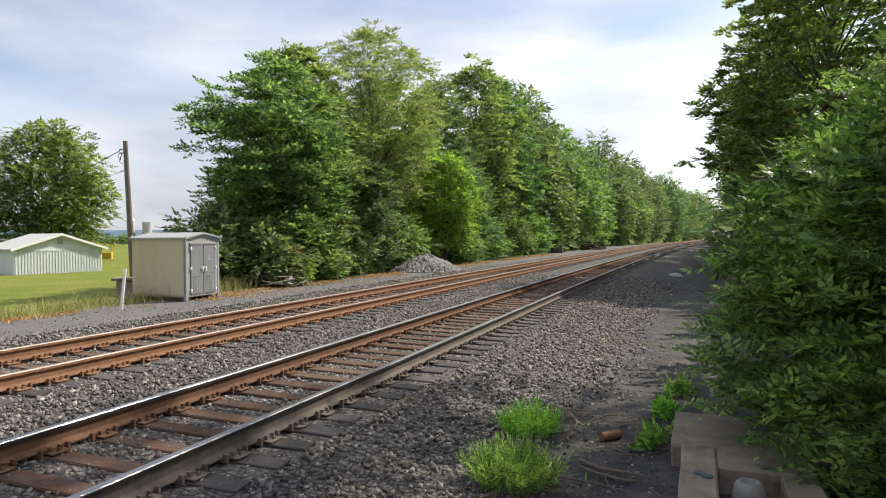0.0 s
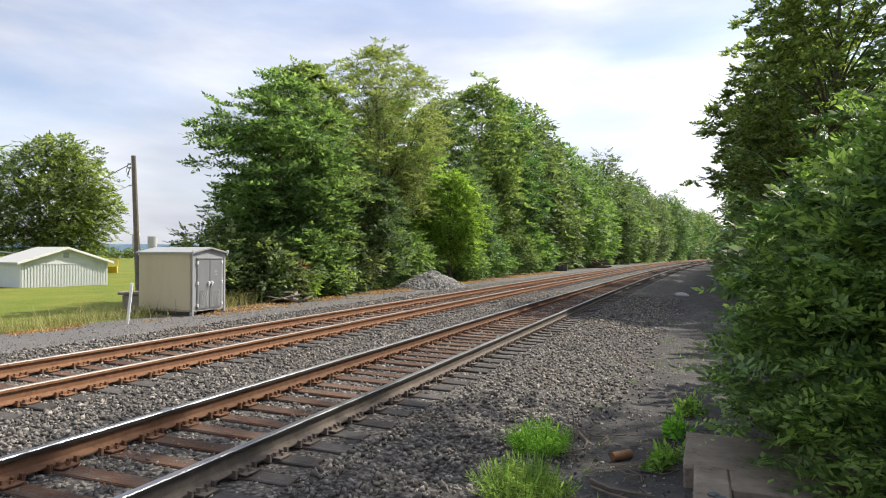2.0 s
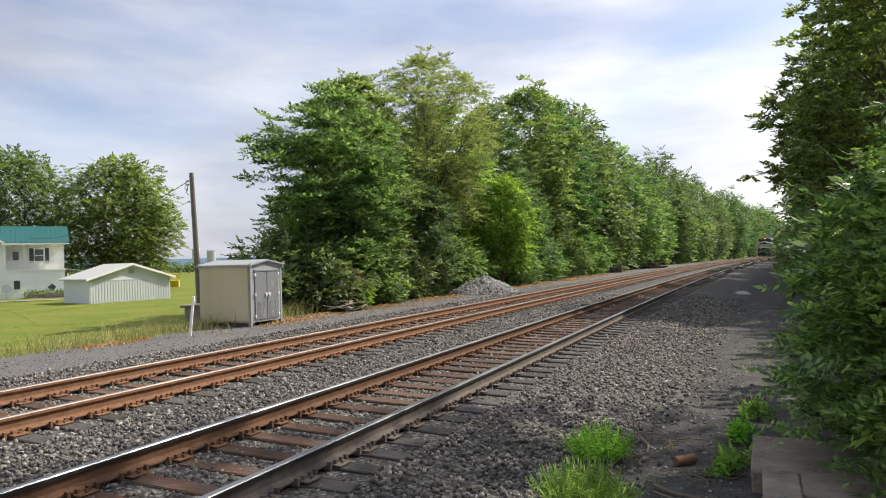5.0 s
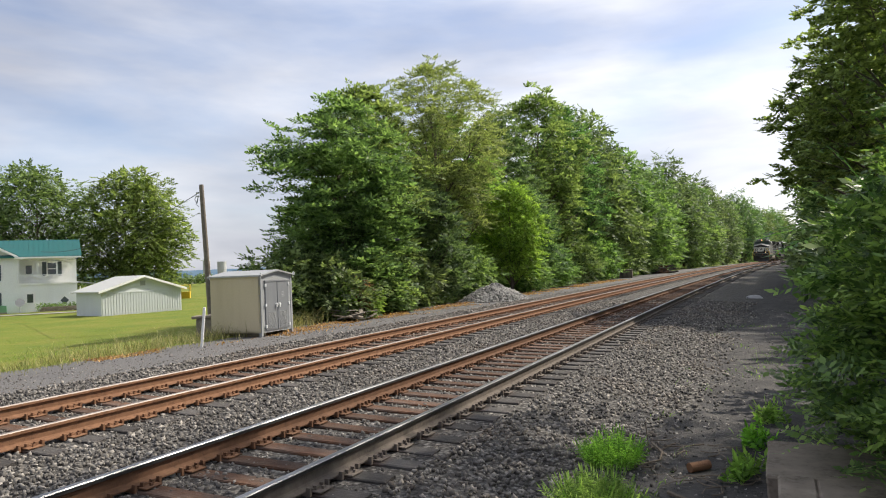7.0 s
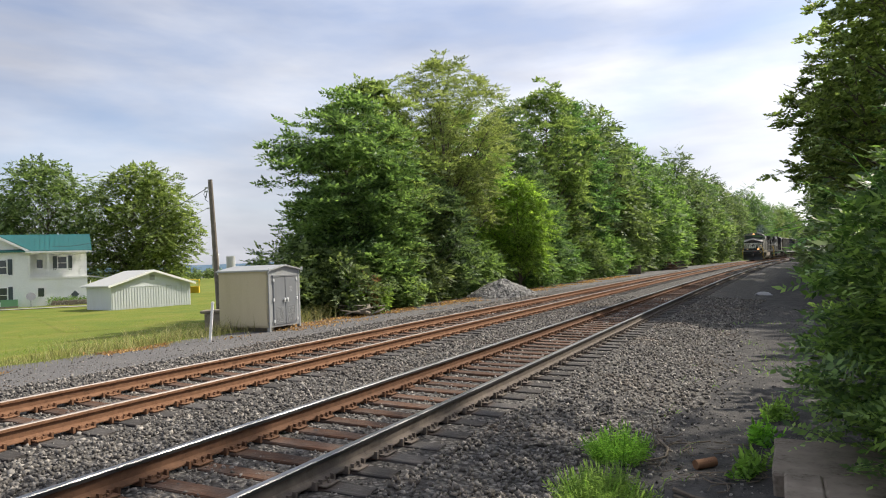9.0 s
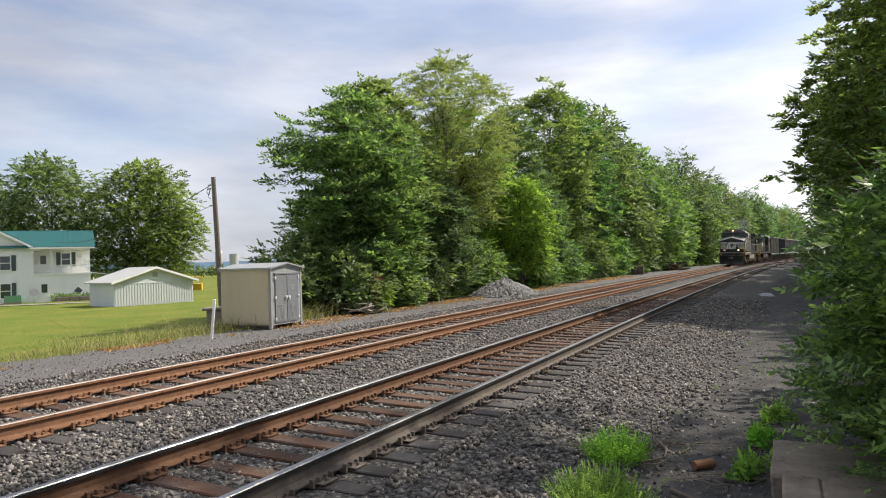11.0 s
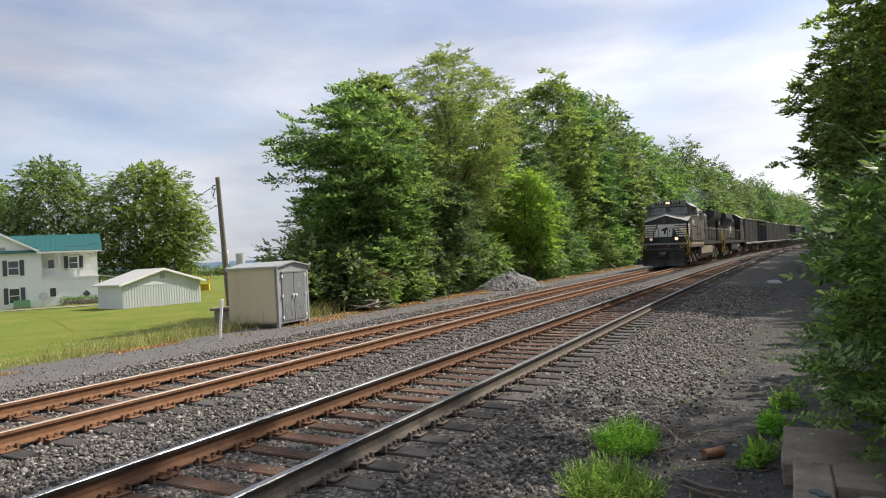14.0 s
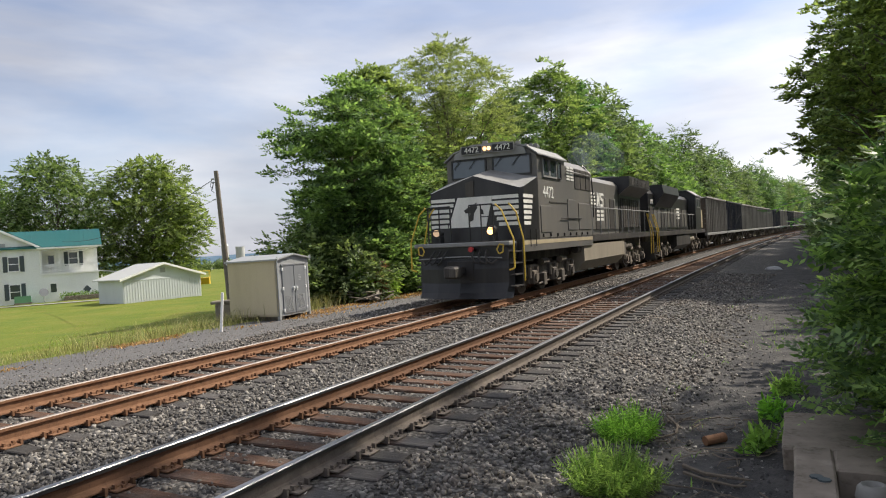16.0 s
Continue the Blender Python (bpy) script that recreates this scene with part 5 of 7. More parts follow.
def build_smoke():
    """Thin blue-grey exhaust that trails the lead engine, in loose puffs."""
    k = Nodes("exhaust_haze")
    d = k.n("BsdfDiffuse", Color=(0.42, 0.47, 0.55, 1))
    t = k.n("BsdfTransparent")
    ms = k.n("MixShader", Fac=0.07)
    k.t.links.new(t.outputs[0], ms.inputs[1])
    k.t.links.new(d.outputs[0], ms.inputs[2])
    k.t.links.new(ms.outputs[0], k.out.inputs[0])
    root = tagged(new("exhaust_smoke"), "thin blue-grey diesel exhaust drifting behind the stack", "smoke")
    rng = random.Random(19)
    for i in range(3):
        f = 0.15 + i / 3
        bm = bmesh.new()
        bmesh.ops.create_icosphere(bm, subdivisions=3, radius=0.35 + 0.75 * f)
        for v in bm.verts:
            v.co *= 1 + 0.45 * noise.noise(v.co * 1.3 + Vector((i * 3.0, 0, 0)))
        ob = part("puff", bm, k.m, root, at=pose(rng.uniform(-0.4, 0.4), 9.8 + 9.0 * f + rng.uniform(-0.5, 0.5), 4.7 + 1.3 * f ** 0.7 + rng.uniform(-0.3, 0.3)), smooth=True)
        ob.visible_shadow = False
    return root


TRAIN.append((build_smoke(), 0.0))

# ---------------------------------------------------------------- buildings and things across the line
BEIGE = painted("beige_sheet_steel", (0.52, 0.45, 0.30), 0.5, (0.36, 0.29, 0.18), 0.45, 1.6)
GREY_STEEL = painted("galvanised_grey", (0.36, 0.37, 0.37), 0.45, (0.22, 0.22, 0.21), 0.4, 2.5, 0.2)
DOOR_GREY = painted("slate_grey_door", (0.17, 0.18, 0.19), 0.5, (0.28, 0.28, 0.27), 0.3, 3.0)
BRIGHT = painted("bright_fitting", (0.70, 0.71, 0.70), 0.35, (0.4, 0.4, 0.38), 0.2, 6.0)
WHITE_METAL = painted("white_ribbed_metal", (0.60, 0.63, 0.64), 0.5, (0.42, 0.43, 0.42), 0.35, 0.8)
WHITE_ROOF = painted("pale_metal_roof", (0.46, 0.47, 0.46), 0.5, (0.45, 0.44, 0.40), 0.35, 0.8)
SIDING = painted("white_vinyl_siding", (0.78, 0.79, 0.77), 0.55, (0.6, 0.6, 0.56), 0.25, 0.6)
TRIM = painted("white_trim", (0.80, 0.80, 0.78), 0.5, (0.6, 0.58, 0.54), 0.2, 1.0)
TEAL = painted("teal_metal_roof", (0.012, 0.105, 0.105), 0.45, (0.03, 0.08, 0.08), 0.35, 0.7)
SHUTTER = painted("dark_grey_shutter", (0.055, 0.075, 0.085), 0.6)
WOOD_GREY = rusty("weathered_wood", (0.12, 0.10, 0.08), (0.24, 0.21, 0.17), (0.36, 0.32, 0.27), 0.85, 4.0)
WOOD_POLE = rusty("pole_wood", (0.10, 0.085, 0.07), (0.19, 0.165, 0.14), (0.30, 0.27, 0.23), 0.85, 6.0)
CONCRETE = rusty("old_concrete", (0.075, 0.058, 0.044), (0.22, 0.185, 0.150), (0.38, 0.33, 0.275), 0.9, 2.6)
SILO = painted("silo_concrete", (0.42, 0.42, 0.43), 0.7, (0.30, 0.29, 0.28), 0.5, 0.3)


def dark_glass(name, tint):
    k = Nodes(name)
    n1 = k.noise(1.0, 3, 0.5)
    return k.done(k.mix(k.val(n1, 0, 0.6), tint, tuple(2.0 * c for c in tint)), 0.06, 0.0, None, 0.7)


HOUSE_GLASS = dark_glass("window_glass", (0.03, 0.04, 0.045))
YELLOW_PAINT = painted("yellow_paint", (0.70, 0.46, 0.02), 0.5, (0.3, 0.2, 0.05), 0.3, 1.0)
GREEN_PLASTIC = painted("faded_green_plastic", (0.12, 0.28, 0.15), 0.5)


def build_shed():
    s = tagged(new("equipment_shed"), "beige steel signal shed with grey double doors on gravel", "shed")
    W, D, H, RISE, LIFT = 1.66, 2.06, 1.98, 0.14, 0.13
    bm = bmesh.new()
    box(bm, -D, 0, 0, W, LIFT, LIFT + 0.06)
    box(bm, -D, 0.0, 0.0, 0.05, LIFT, H, 0.006)
    box(bm, -D, 0.0, W - 0.05, W, LIFT, H, 0.006)
    box(bm, -D, -D + 0.05, 0.05, W - 0.05, LIFT, H)
    part("body", bm, BEIGE, s, "beige sheet steel walls")
    bm = bmesh.new()
    prism(bm, [(0.0, LIFT), (W, LIFT), (W, H), (W / 2, H + RISE), (0.0, H)], "x", -0.06, 0.012)
    front = part("front_wall", bm, GREY_STEEL, s, "grey galvanised front wall")
    for y in (0.0, W - 0.09):
        bm = bmesh.new()
        box(bm, -0.08, 0.03, y, y + 0.09, 0.0, H - 0.02, 0.008)
        part("corner_post", bm, GREY_STEEL, s)
    for i in range(2):
        y0 = 0.22 + i * 0.62
        bm = bmesh.new()
        box(bm, 0.012, 0.045, y0, y0 + 0.60, 0.20, H - 0.22, 0.008)
        d = part("door", bm, DOOR_GREY, s, "slate grey steel door with louvres")
        bm = bmesh.new()
        for k in range(9):
            y = y0 + 0.10 + 0.045 * k
            box(bm, 0.045, 0.055, y, y + 0.022, 0.26, 0.78)
        part("louvre", bm, GREY_STEEL, d)
        bm = bmesh.new()
        yh = y0 + (0.53 if i == 0 else 0.07)
        rod(bm, (0.045, yh, 1.02), (0.10, yh, 1.02), 0.045, 10)
        box(bm, 0.08, 0.10, yh - 0.018, yh + 0.018, 0.92, 1.06, 0.005)
        part("handle", bm, BRIGHT, d, "bright door handle")
        for z in (0.32, 1.02, 1.66):
            bm = bmesh.new()
            yk = y0 + (0.0 if i == 0 else 0.60)
            box(bm, 0.03, 0.075, yk - 0.035, yk + 0.035, z - 0.05, z + 0.05, 0.012)
            part("hinge", bm, BRIGHT, d, "bright hinge")
        if i == 1:
            bm = bmesh.new()
            for k in range(4):
                box(bm, 0.046, 0.049, y0 + 0.22, y0 + 0.36 - 0.02 * (k % 2), 1.26 + 0.05 * k, 1.28 + 0.05 * k)
            part("notice", bm, GREY_STEEL, d)
    bm = bmesh.new()
    box(bm, 0.012, 0.06, 0.18, W - 0.18, H - 0.21, H - 0.15, 0.006)
    part("drip_rail", bm, DOOR_GREY, s)
    bm = bmesh.new()
    o = 0.07
    for z0, z1 in ((0.0, 0.035),):
        prism(bm, [(-o, H - 0.02), (W / 2, H + RISE + 0.0), (W + o, H - 0.02), (W + o, H + 0.03), (W / 2, H + RISE + 0.05), (-o, H + 0.03)], "x", -D - 0.06, 0.10)
    part("roof", bm, GREY_STEEL, s, "low-pitched grey steel roof")
    for x in (-D + 0.02, 0.06):
        for y in (-0.04, W + 0.04):
            bm = bmesh.new()
            pipe(bm, [(x, y, H - 0.08), (x, y, H + 0.08), (x + 0.05, y, H + 0.08), (x + 0.05, y, H - 0.02)], 0.014, 6)
            part("lifting_lug", bm, BRIGHT, s, "bright lifting lug")
    bm = bmesh.new()
    for y in (0.25, W - 0.4):
        box(bm, -D + 0.15, -0.12, y, y + 0.15, 0.0, LIFT)
    part("skid", bm, WOOD_GREY, s)
    s.matrix_basis = pose(-14.95, 17.2, -0.15, 0, 0, 2)


def build_garage():
    g = tagged(new("garage"), "low white metal garage with ribbed gable wall on the lawn", "garage")
    W, D, E, R = 7.0, 4.4, 2.12, 3.22
    bm = bmesh.new()
    prism(bm, [(0, 0), (W, 0), (W, E), (W / 2, R - 0.05), (0, E)], "x", -0.10, 0.0)
    part("gable_wall", bm, WHITE_METAL, g)
    bm = bmesh.new()
    prism(bm, [(0, 0), (W, 0), (W, E), (W / 2, R - 0.05), (0, E)], "x", -D, -D + 0.1)
    box(bm, -D + 0.1, -0.1, 0.0, 0.1, 0, E)
    box(bm, -D + 0.1, -0.1, W - 0.1, W, 0, E)
    part("wall", bm, WHITE_METAL, g)
    for k in range(30):
        bm = bmesh.new()
        y = 0.1 + k * (W - 0.25) / 29
        h = 1.92
        box(bm, 0.0, 0.035, y, y + 0.06, 0.02, h)
        part("rib", bm, WHITE_METAL, g)
    for a, b in (((-0.35, E - 0.11), (W / 2, R)), ((W / 2, R), (W + 0.35, E - 0.11))):
        bm = bmesh.new()
        prism(bm, [a, b, (b[0], b[1] + 0.09), (a[0], a[1] + 0.09)], "x", -D - 0.3, 0.32)
        roof = part("roof", bm, WHITE_ROOF, g, "pale metal roof slope")
        bm = bmesh.new()
        prism(bm, [(a[0], a[1] - 0.08), (b[0], b[1] - 0.08), (b[0], b[1] + 0.10), (a[0], a[1] + 0.10)], "x", 0.322, 0.36)
        part("bargeboard", bm, TRIM, roof)
    bm = bmesh.new()
    box(bm, 0.0, 0.03, W / 2 - 0.22, W / 2 + 0.22, 2.45, 2.85)
    part("vent", bm, GREY_STEEL, g)
    bm = bmesh.new()
    box(bm, 0.0, 0.04, 0.0, W, 1.93, 1.99)
    part("band", bm, WHITE_METAL, g)
    g.matrix_basis = pose(-48.8, 37.4, -1.12, 0, 0, -12.4)


def sash(parent, x, z, w, h, y=0.0, shutters=True):
    bm = bmesh.new()
    for a, b, c, d in ((-w / 2, w / 2, 0, 0.06), (-w / 2, w / 2, h - 0.06, h), (-w / 2, -w / 2 + 0.06, 0.06, h - 0.06), (w / 2 - 0.06, w / 2, 0.06, h - 0.06), (-w / 2 + 0.06, w / 2 - 0.06, h / 2 - 0.03, h / 2 + 0.03)):
        box(bm, a, b, -0.07, 0.02, c, d)
    box(bm, -w / 2 - 0.08, w / 2 + 0.08, -0.12, 0.0, -0.07, 0.0)
    fr = part("window", bm, TRIM, parent, "white sash window", at=pose(x, y, z))
    for k in range(2):
        bm = bmesh.new()
        box(bm, -w / 2 + 0.06, w / 2 - 0.06, -0.03, -0.015, 0.06 + k * (h / 2 - 0.03), h / 2 - 0.03 + k * (h / 2 - 0.03))
        part("pane", bm, HOUSE_GLASS, fr)
    if shutters:
        for s in (-1, 1):
            bm = bmesh.new()
            c = s * (w / 2 + 0.24)
            box(bm, c - 0.19, c + 0.19, -0.06, 0.0, -0.05, h + 0.05)
            for k in range(8):
                box(bm, c - 0.14, c + 0.14, -0.075, -0.06, 0.05 + k * h / 8.2, 0.05 + k * h / 8.2 + 0.07)
            part("shutter", bm, SHUTTER, fr, "dark grey shutter")


def build_house():
    h = tagged(new("house"), "white two-storey house with teal metal roof and upper porch", "house")
    E = 5.72
    bm = bmesh.new()
    prism(bm, [(-8.4, 0), (0, 0), (0, E), (-4.2, 7.9), (-8.4, E)], "y", 0.0, 9.0)
    part("main_wall", bm, SIDING, h, "white clapboard walls")
    for k in range(36):
        bm = bmesh.new()
        z = 0.3 + k * 0.15
        box(bm, -8.4, 0.0, -0.022, 0.0, z, z + 0.135)
        part("clapboard", bm, SIDING, h)
    for a, b in (((-8.9, E - 0.27), (-4.2, 8.05)), ((-4.2, 8.05), (0.5, E - 0.27))):
        bm = bmesh.new()
        prism(bm, [a, b, (b[0], b[1] + 0.14), (a[0], a[1] + 0.14)], "y", -0.35, 9.3)
        r = part("roof", bm, TEAL, h, "teal metal roof")
        bm = bmesh.new()
        prism(bm, [(a[0], a[1] - 0.16), (b[0], b[1] - 0.16), (b[0], b[1] + 0.08), (a[0], a[1] + 0.08)], "y", -0.40, -0.352)
        part("bargeboard", bm, TRIM, r)
    bm = bmesh.new()
    box(bm, -4.75, -4.15, -0.55, -0.03, 0.0, 8.9, 0.02)
    part("chimney", bm, CONCRETE, h, "pale masonry chimney")
    bm = bmesh.new()
    box(bm, -3.35, -2.85, -0.05, 0.0, 5.6, 6.2)
    part("gable_vent", bm, GREY_STEEL, h)
    sash(h, -2.25, 3.4, 0.95, 1.45, -0.024)
    sash(h, -2.25, 0.62, 0.95, 1.5, -0.024)
    sash(h, -6.4, 3.4, 0.95, 1.45, -0.024)
    # porch wing
    bm = bmesh.new()
    box(bm, 0.0, 5.2, 0.0, 0.18, 0.0, 2.85)
    part("lower_wall", bm, SIDING, h, "smooth white lower wall")
    bm = bmesh.new()
    box(bm, 0.0, 5.2, 1.8, 2.0, 2.85, 5.45)
    box(bm, 5.05, 5.2, 0.18, 8.0, 0.0, 2.85)
    box(bm, 5.05, 5.2, 2.0, 8.0, 2.85, 5.45)
    part("porch_back_wall", bm, SIDING, h)
    bm = bmesh.new()
    box(bm, 0.0, 5.3, -0.10, 1.8, 2.85, 3.02)
    part("porch_deck", bm, TRIM, h)
    bm = bmesh.new()
    box(bm, 0.0, 5.25, -0.12, 1.8, 5.40, 5.62)
    part("porch_beam", bm, TRIM, h)
    for x in (0.09, 1.72, 3.42, 5.1):
        bm = bmesh.new()
        box(bm, x - 0.07, x + 0.07, -0.05, 0.09, 3.02, 5.40)
        part("post", bm, TRIM, h)
    for x0, x1 in ((0.16, 1.65), (1.79, 3.35), (3.49, 5.03)):
        bm = bmesh.new()
        box(bm, x0, x1, 0.0, 0.06, 3.76, 3.84)
        box(bm, x0, x1, 0.0, 0.06, 3.14, 3.20)
        n = 11
        for k in range(n):
            x = x0 + (x1 - x0) * (k + 0.5) / n
            box(bm, x - 0.02, x + 0.02, 0.01, 0.05, 3.20, 3.76)
        part("railing", bm, TRIM, h)
    for a, b in (((-0.42, 5.55), (4.0, 7.4)), ((4.0, 7.4), (8.4, 5.55))):
        bm = bmesh.new()
        prism(bm, [a, b, (b[0], b[1] + 0.12), (a[0], a[1] + 0.12)], "x", -4.0, 5.65)
        r = part("wing_roof", bm, TEAL, h, "teal metal roof")
        for k in range(16):
            bm = bmesh.new()
            x = -1.2 + k * 0.44
            prism(bm, [(a[0], a[1] + 0.12), (b[0], b[1] + 0.12), (b[0], b[1] + 0.16), (a[0], a[1] + 0.16)], "x", x, x + 0.05)
            part("seam", bm, TEAL, r)
    bm = bmesh.new()
    prism(bm, [(0.1, 5.45), (4.0, 7.3), (7.9, 5.45)], "x", 5.05, 5.2)
    part("wing_gable", bm, SIDING, h)
    bm = bmesh.new()
    box(bm, -0.2, 5.6, -0.50, -0.40, 5.47, 5.62)
    part("gutter", bm, TRIM, h)
    for x, y, z in ((0.95, 1.8, 3.02), (1.05, 0.0, 0.12)):
        bm = bmesh.new()
        box(bm, x - 0.45, x + 0.45, y - 0.06, y, z, z + 2.0)
        d = part("door", bm, TRIM, h, "white half-glazed door")
        bm = bmesh.new()
        box(bm, x - 0.26, x + 0.26, y - 0.075, y - 0.06, z + 0.95, z + 1.8)
        part("pane", bm, HOUSE_GLASS, d)
    sash(h, 3.0, 3.75, 0.9, 1.35, 1.79)
    bm = bmesh.new()
    box(bm, -0.28, 0.28, -0.05, 0.0, -0.28, 0.28, 0.02, Matrix.Translation((4.05, 0, 1.15)) @ pose(0, 0, 0, 0, 45, 0))
    part("wall_ornament", bm, SHUTTER, h, "dark diamond wall ornament")
    # side lean-to porch
    bm = bmesh.new()
    prism(bm, [(5.2, 2.95), (8.6, 2.42), (8.6, 2.50), (5.2, 3.05)], "y", 0.6, 5.0)
    part("lean_to_roof", bm, WHITE_ROOF, h)
    for x in (5.5, 8.4):
        bm = bmesh.new()
        box(bm, x - 0.06, x + 0.06, 0.7, 0.82, 0, 2.5)
        part("post", bm, TRIM, h)
    bm = bmesh.new()
    for k in range(14):
        x = 5.6 + 0.2 * k
        box(bm, x, x + 0.05, 0.72, 0.76, 0.1, 0.85)
    box(bm, 5.5, 8.4, 0.70, 0.78, 0.80, 0.88)
    part("railing", bm, TRIM, h)
    h.matrix_basis = pose(-67.4, 42.4, -1.12, 0, 0, 56)
    m = h.matrix_basis
    # stone planter in front
    p = tagged(new("planter_wall"), "low stone garden wall with green plants before the house", "garden wall")
    rng = random.Random(3)
    for row in range(3):
        x = 1.7 + 0.15 * row
        while x < 7.0:
            w = rng.uniform(0.28, 0.5)
            bm = bmesh.new()
            box(bm, x, x + w - 0.02, -1.1 + rng.uniform(-0.03, 0.03), -0.75, row * 0.2, row * 0.2 + 0.185, 0.02)
            part("stone", bm, CONCRETE, p)
            x += w
    lobes = [(1.9 + 0.55 * k, -0.5, 0.62, 0.3, 0.7) for k in range(10)]
    linked("plants", crown("plants", lobes, 500, 0.25, 4, 0.12, 0.04, LEAF, 71), p)
    p.matrix_basis = m
    dish = tagged(new("satellite_dish"), "grey satellite dish on a post before the house", "satellite dish")
    bm = bmesh.new()
    bmesh.ops.create_cone(bm, cap_ends=True, segments=16, radius1=0.16, radius2=0.42, depth=0.14, matrix=pose(0.2, -1.3, 1.15, 70, 20, 0))
    part("dish", bm, DOOR_GREY, dish)
    bm = bmesh.new()
    rod(bm, (0.2, -1.25, 0), (0.2, -1.25, 1.1), 0.04)
    part("post", bm, GREY_STEEL, dish)
    dish.matrix_basis = m
    bin_ = tagged(new("cellar_hatch"), "faded green sloping cellar hatch beside the house", "hatch")
    bm = bmesh.new()
    prism(bm, [(-1.5, 0.0), (-0.1, 0.0), (-0.1, 0.35), (-1.5, 0.95)], "x", -2.9, -1.5)
    part("lid", bm, GREEN_PLASTIC, bin_)
    bm = bmesh.new()
    box(bm, -2.95, -1.45, -1.55, -1.5, 0, 0.3)
    part("kerb", bm, CONCRETE, bin_)
    bin_.matrix_basis = m @ pose(0.6, 0, 0)


build_shed()
build_garage()
build_house()


def build_drive():
    """The paved path that crosses the lawn in front of the house and garage."""
    pts = [(-84, 20), (-72, 30), (-64, 38.2), (-58, 44.0), (-54, 48.5)]
    verts, faces = [], []
    for i, (x, y) in enumerate(pts):
        a = pts[max(0, i - 1)]
        b = pts[min(len(pts) - 1, i + 1)]
        d = Vector((b[0] - a[0], b[1] - a[1], 0)).normalized()
        n = Vector((-d.y, d.x, 0)) * 1.3
        for s in (-1, 1):
            px, py = x + s * n.x, y + s * n.y
            verts.append((px, py, ground_height(px - bend(py), py) + 0.05))
    for i in range(len(pts) - 1):
        faces.append((2 * i, 2 * i + 2, 2 * i + 3, 2 * i + 1))
    k = Nodes("worn_asphalt")
    n1 = k.noise(0.8, 6, 0.6)
    m = k.done(k.ramp(n1, (0.3, (0.20, 0.195, 0.185)), (0.7, (0.31, 0.30, 0.285))), 0.9, 0.0, k.bump(k.noise(40), 0.3, 0.01))
    tagged(new("driveway", mesh_of("driveway", verts, faces, m)), "worn grey asphalt drive across the lawn", "driveway", kind="structure")


build_drive()


def build_pole():
    p = tagged(new("utility_pole"), "leaning weathered wooden utility pole with service wires", "utility pole")
    base, top = Vector((-28.3, 28.55, -0.95)), Vector((-28.55, 28.35, 7.0))
    bm = bmesh.new()
    rod(bm, base, top, 0.17, 12, 0.12)
    part("shaft", bm, WOOD_POLE, p)
    bm = bmesh.new()
    for k, (z, r) in enumerate(((6.55, 0.05), (6.35, 0.05), (5.4, 0.04))):
        c = base.lerp(top, (z + 0.95) / 7.95)
        rod(bm, c + Vector((-0.12, -0.12, 0)), c + Vector((-0.30, -0.10, 0)), r, 6)
    part("bracket", bm, GREY_STEEL, p)
    bm = bmesh.new()
    c = base.lerp(top, 0.94)
    pipe(bm, [c + Vector((-0.3, -0.1, 0)), c + Vector((-0.42, -0.12, -0.35)), c + Vector((-0.25, -0.12, -0.55)), c + Vector((-0.16, -0.12, -0.2)), c + Vector((-0.36, -0.1, -0.6)), c + Vector((-0.14, -0.1, -0.75))], 0.016, 5)
    part("drip_loop", bm, SHUTTER, p)

    def hang(a, b, sag, r):
        out = []
        for i in range(15):
            f = i / 14
            q = a.lerp(b, f)
            q.z -= sag * 4 * f * (1 - f)
            out.append(q)
        bm = bmesh.new()
        tube(bm, out, r, 5)
        part("wire", bm, SHUTTER, p)

    hang(base.lerp(top, 0.935) + Vector((-0.3, -0.1, 0)), Vector((-66.0, 44.0, 5.0)), 1.0, 0.022)
    hang(base.lerp(top, 0.80) + Vector((-0.2, -0.1, 0)), Vector((-66.0, 43.5, 4.2)), 0.9, 0.012)


build_pole()


def at_far(az, dist):
    a = radians(az)
    return -math.sin(a) * dist, math.cos(a) * dist


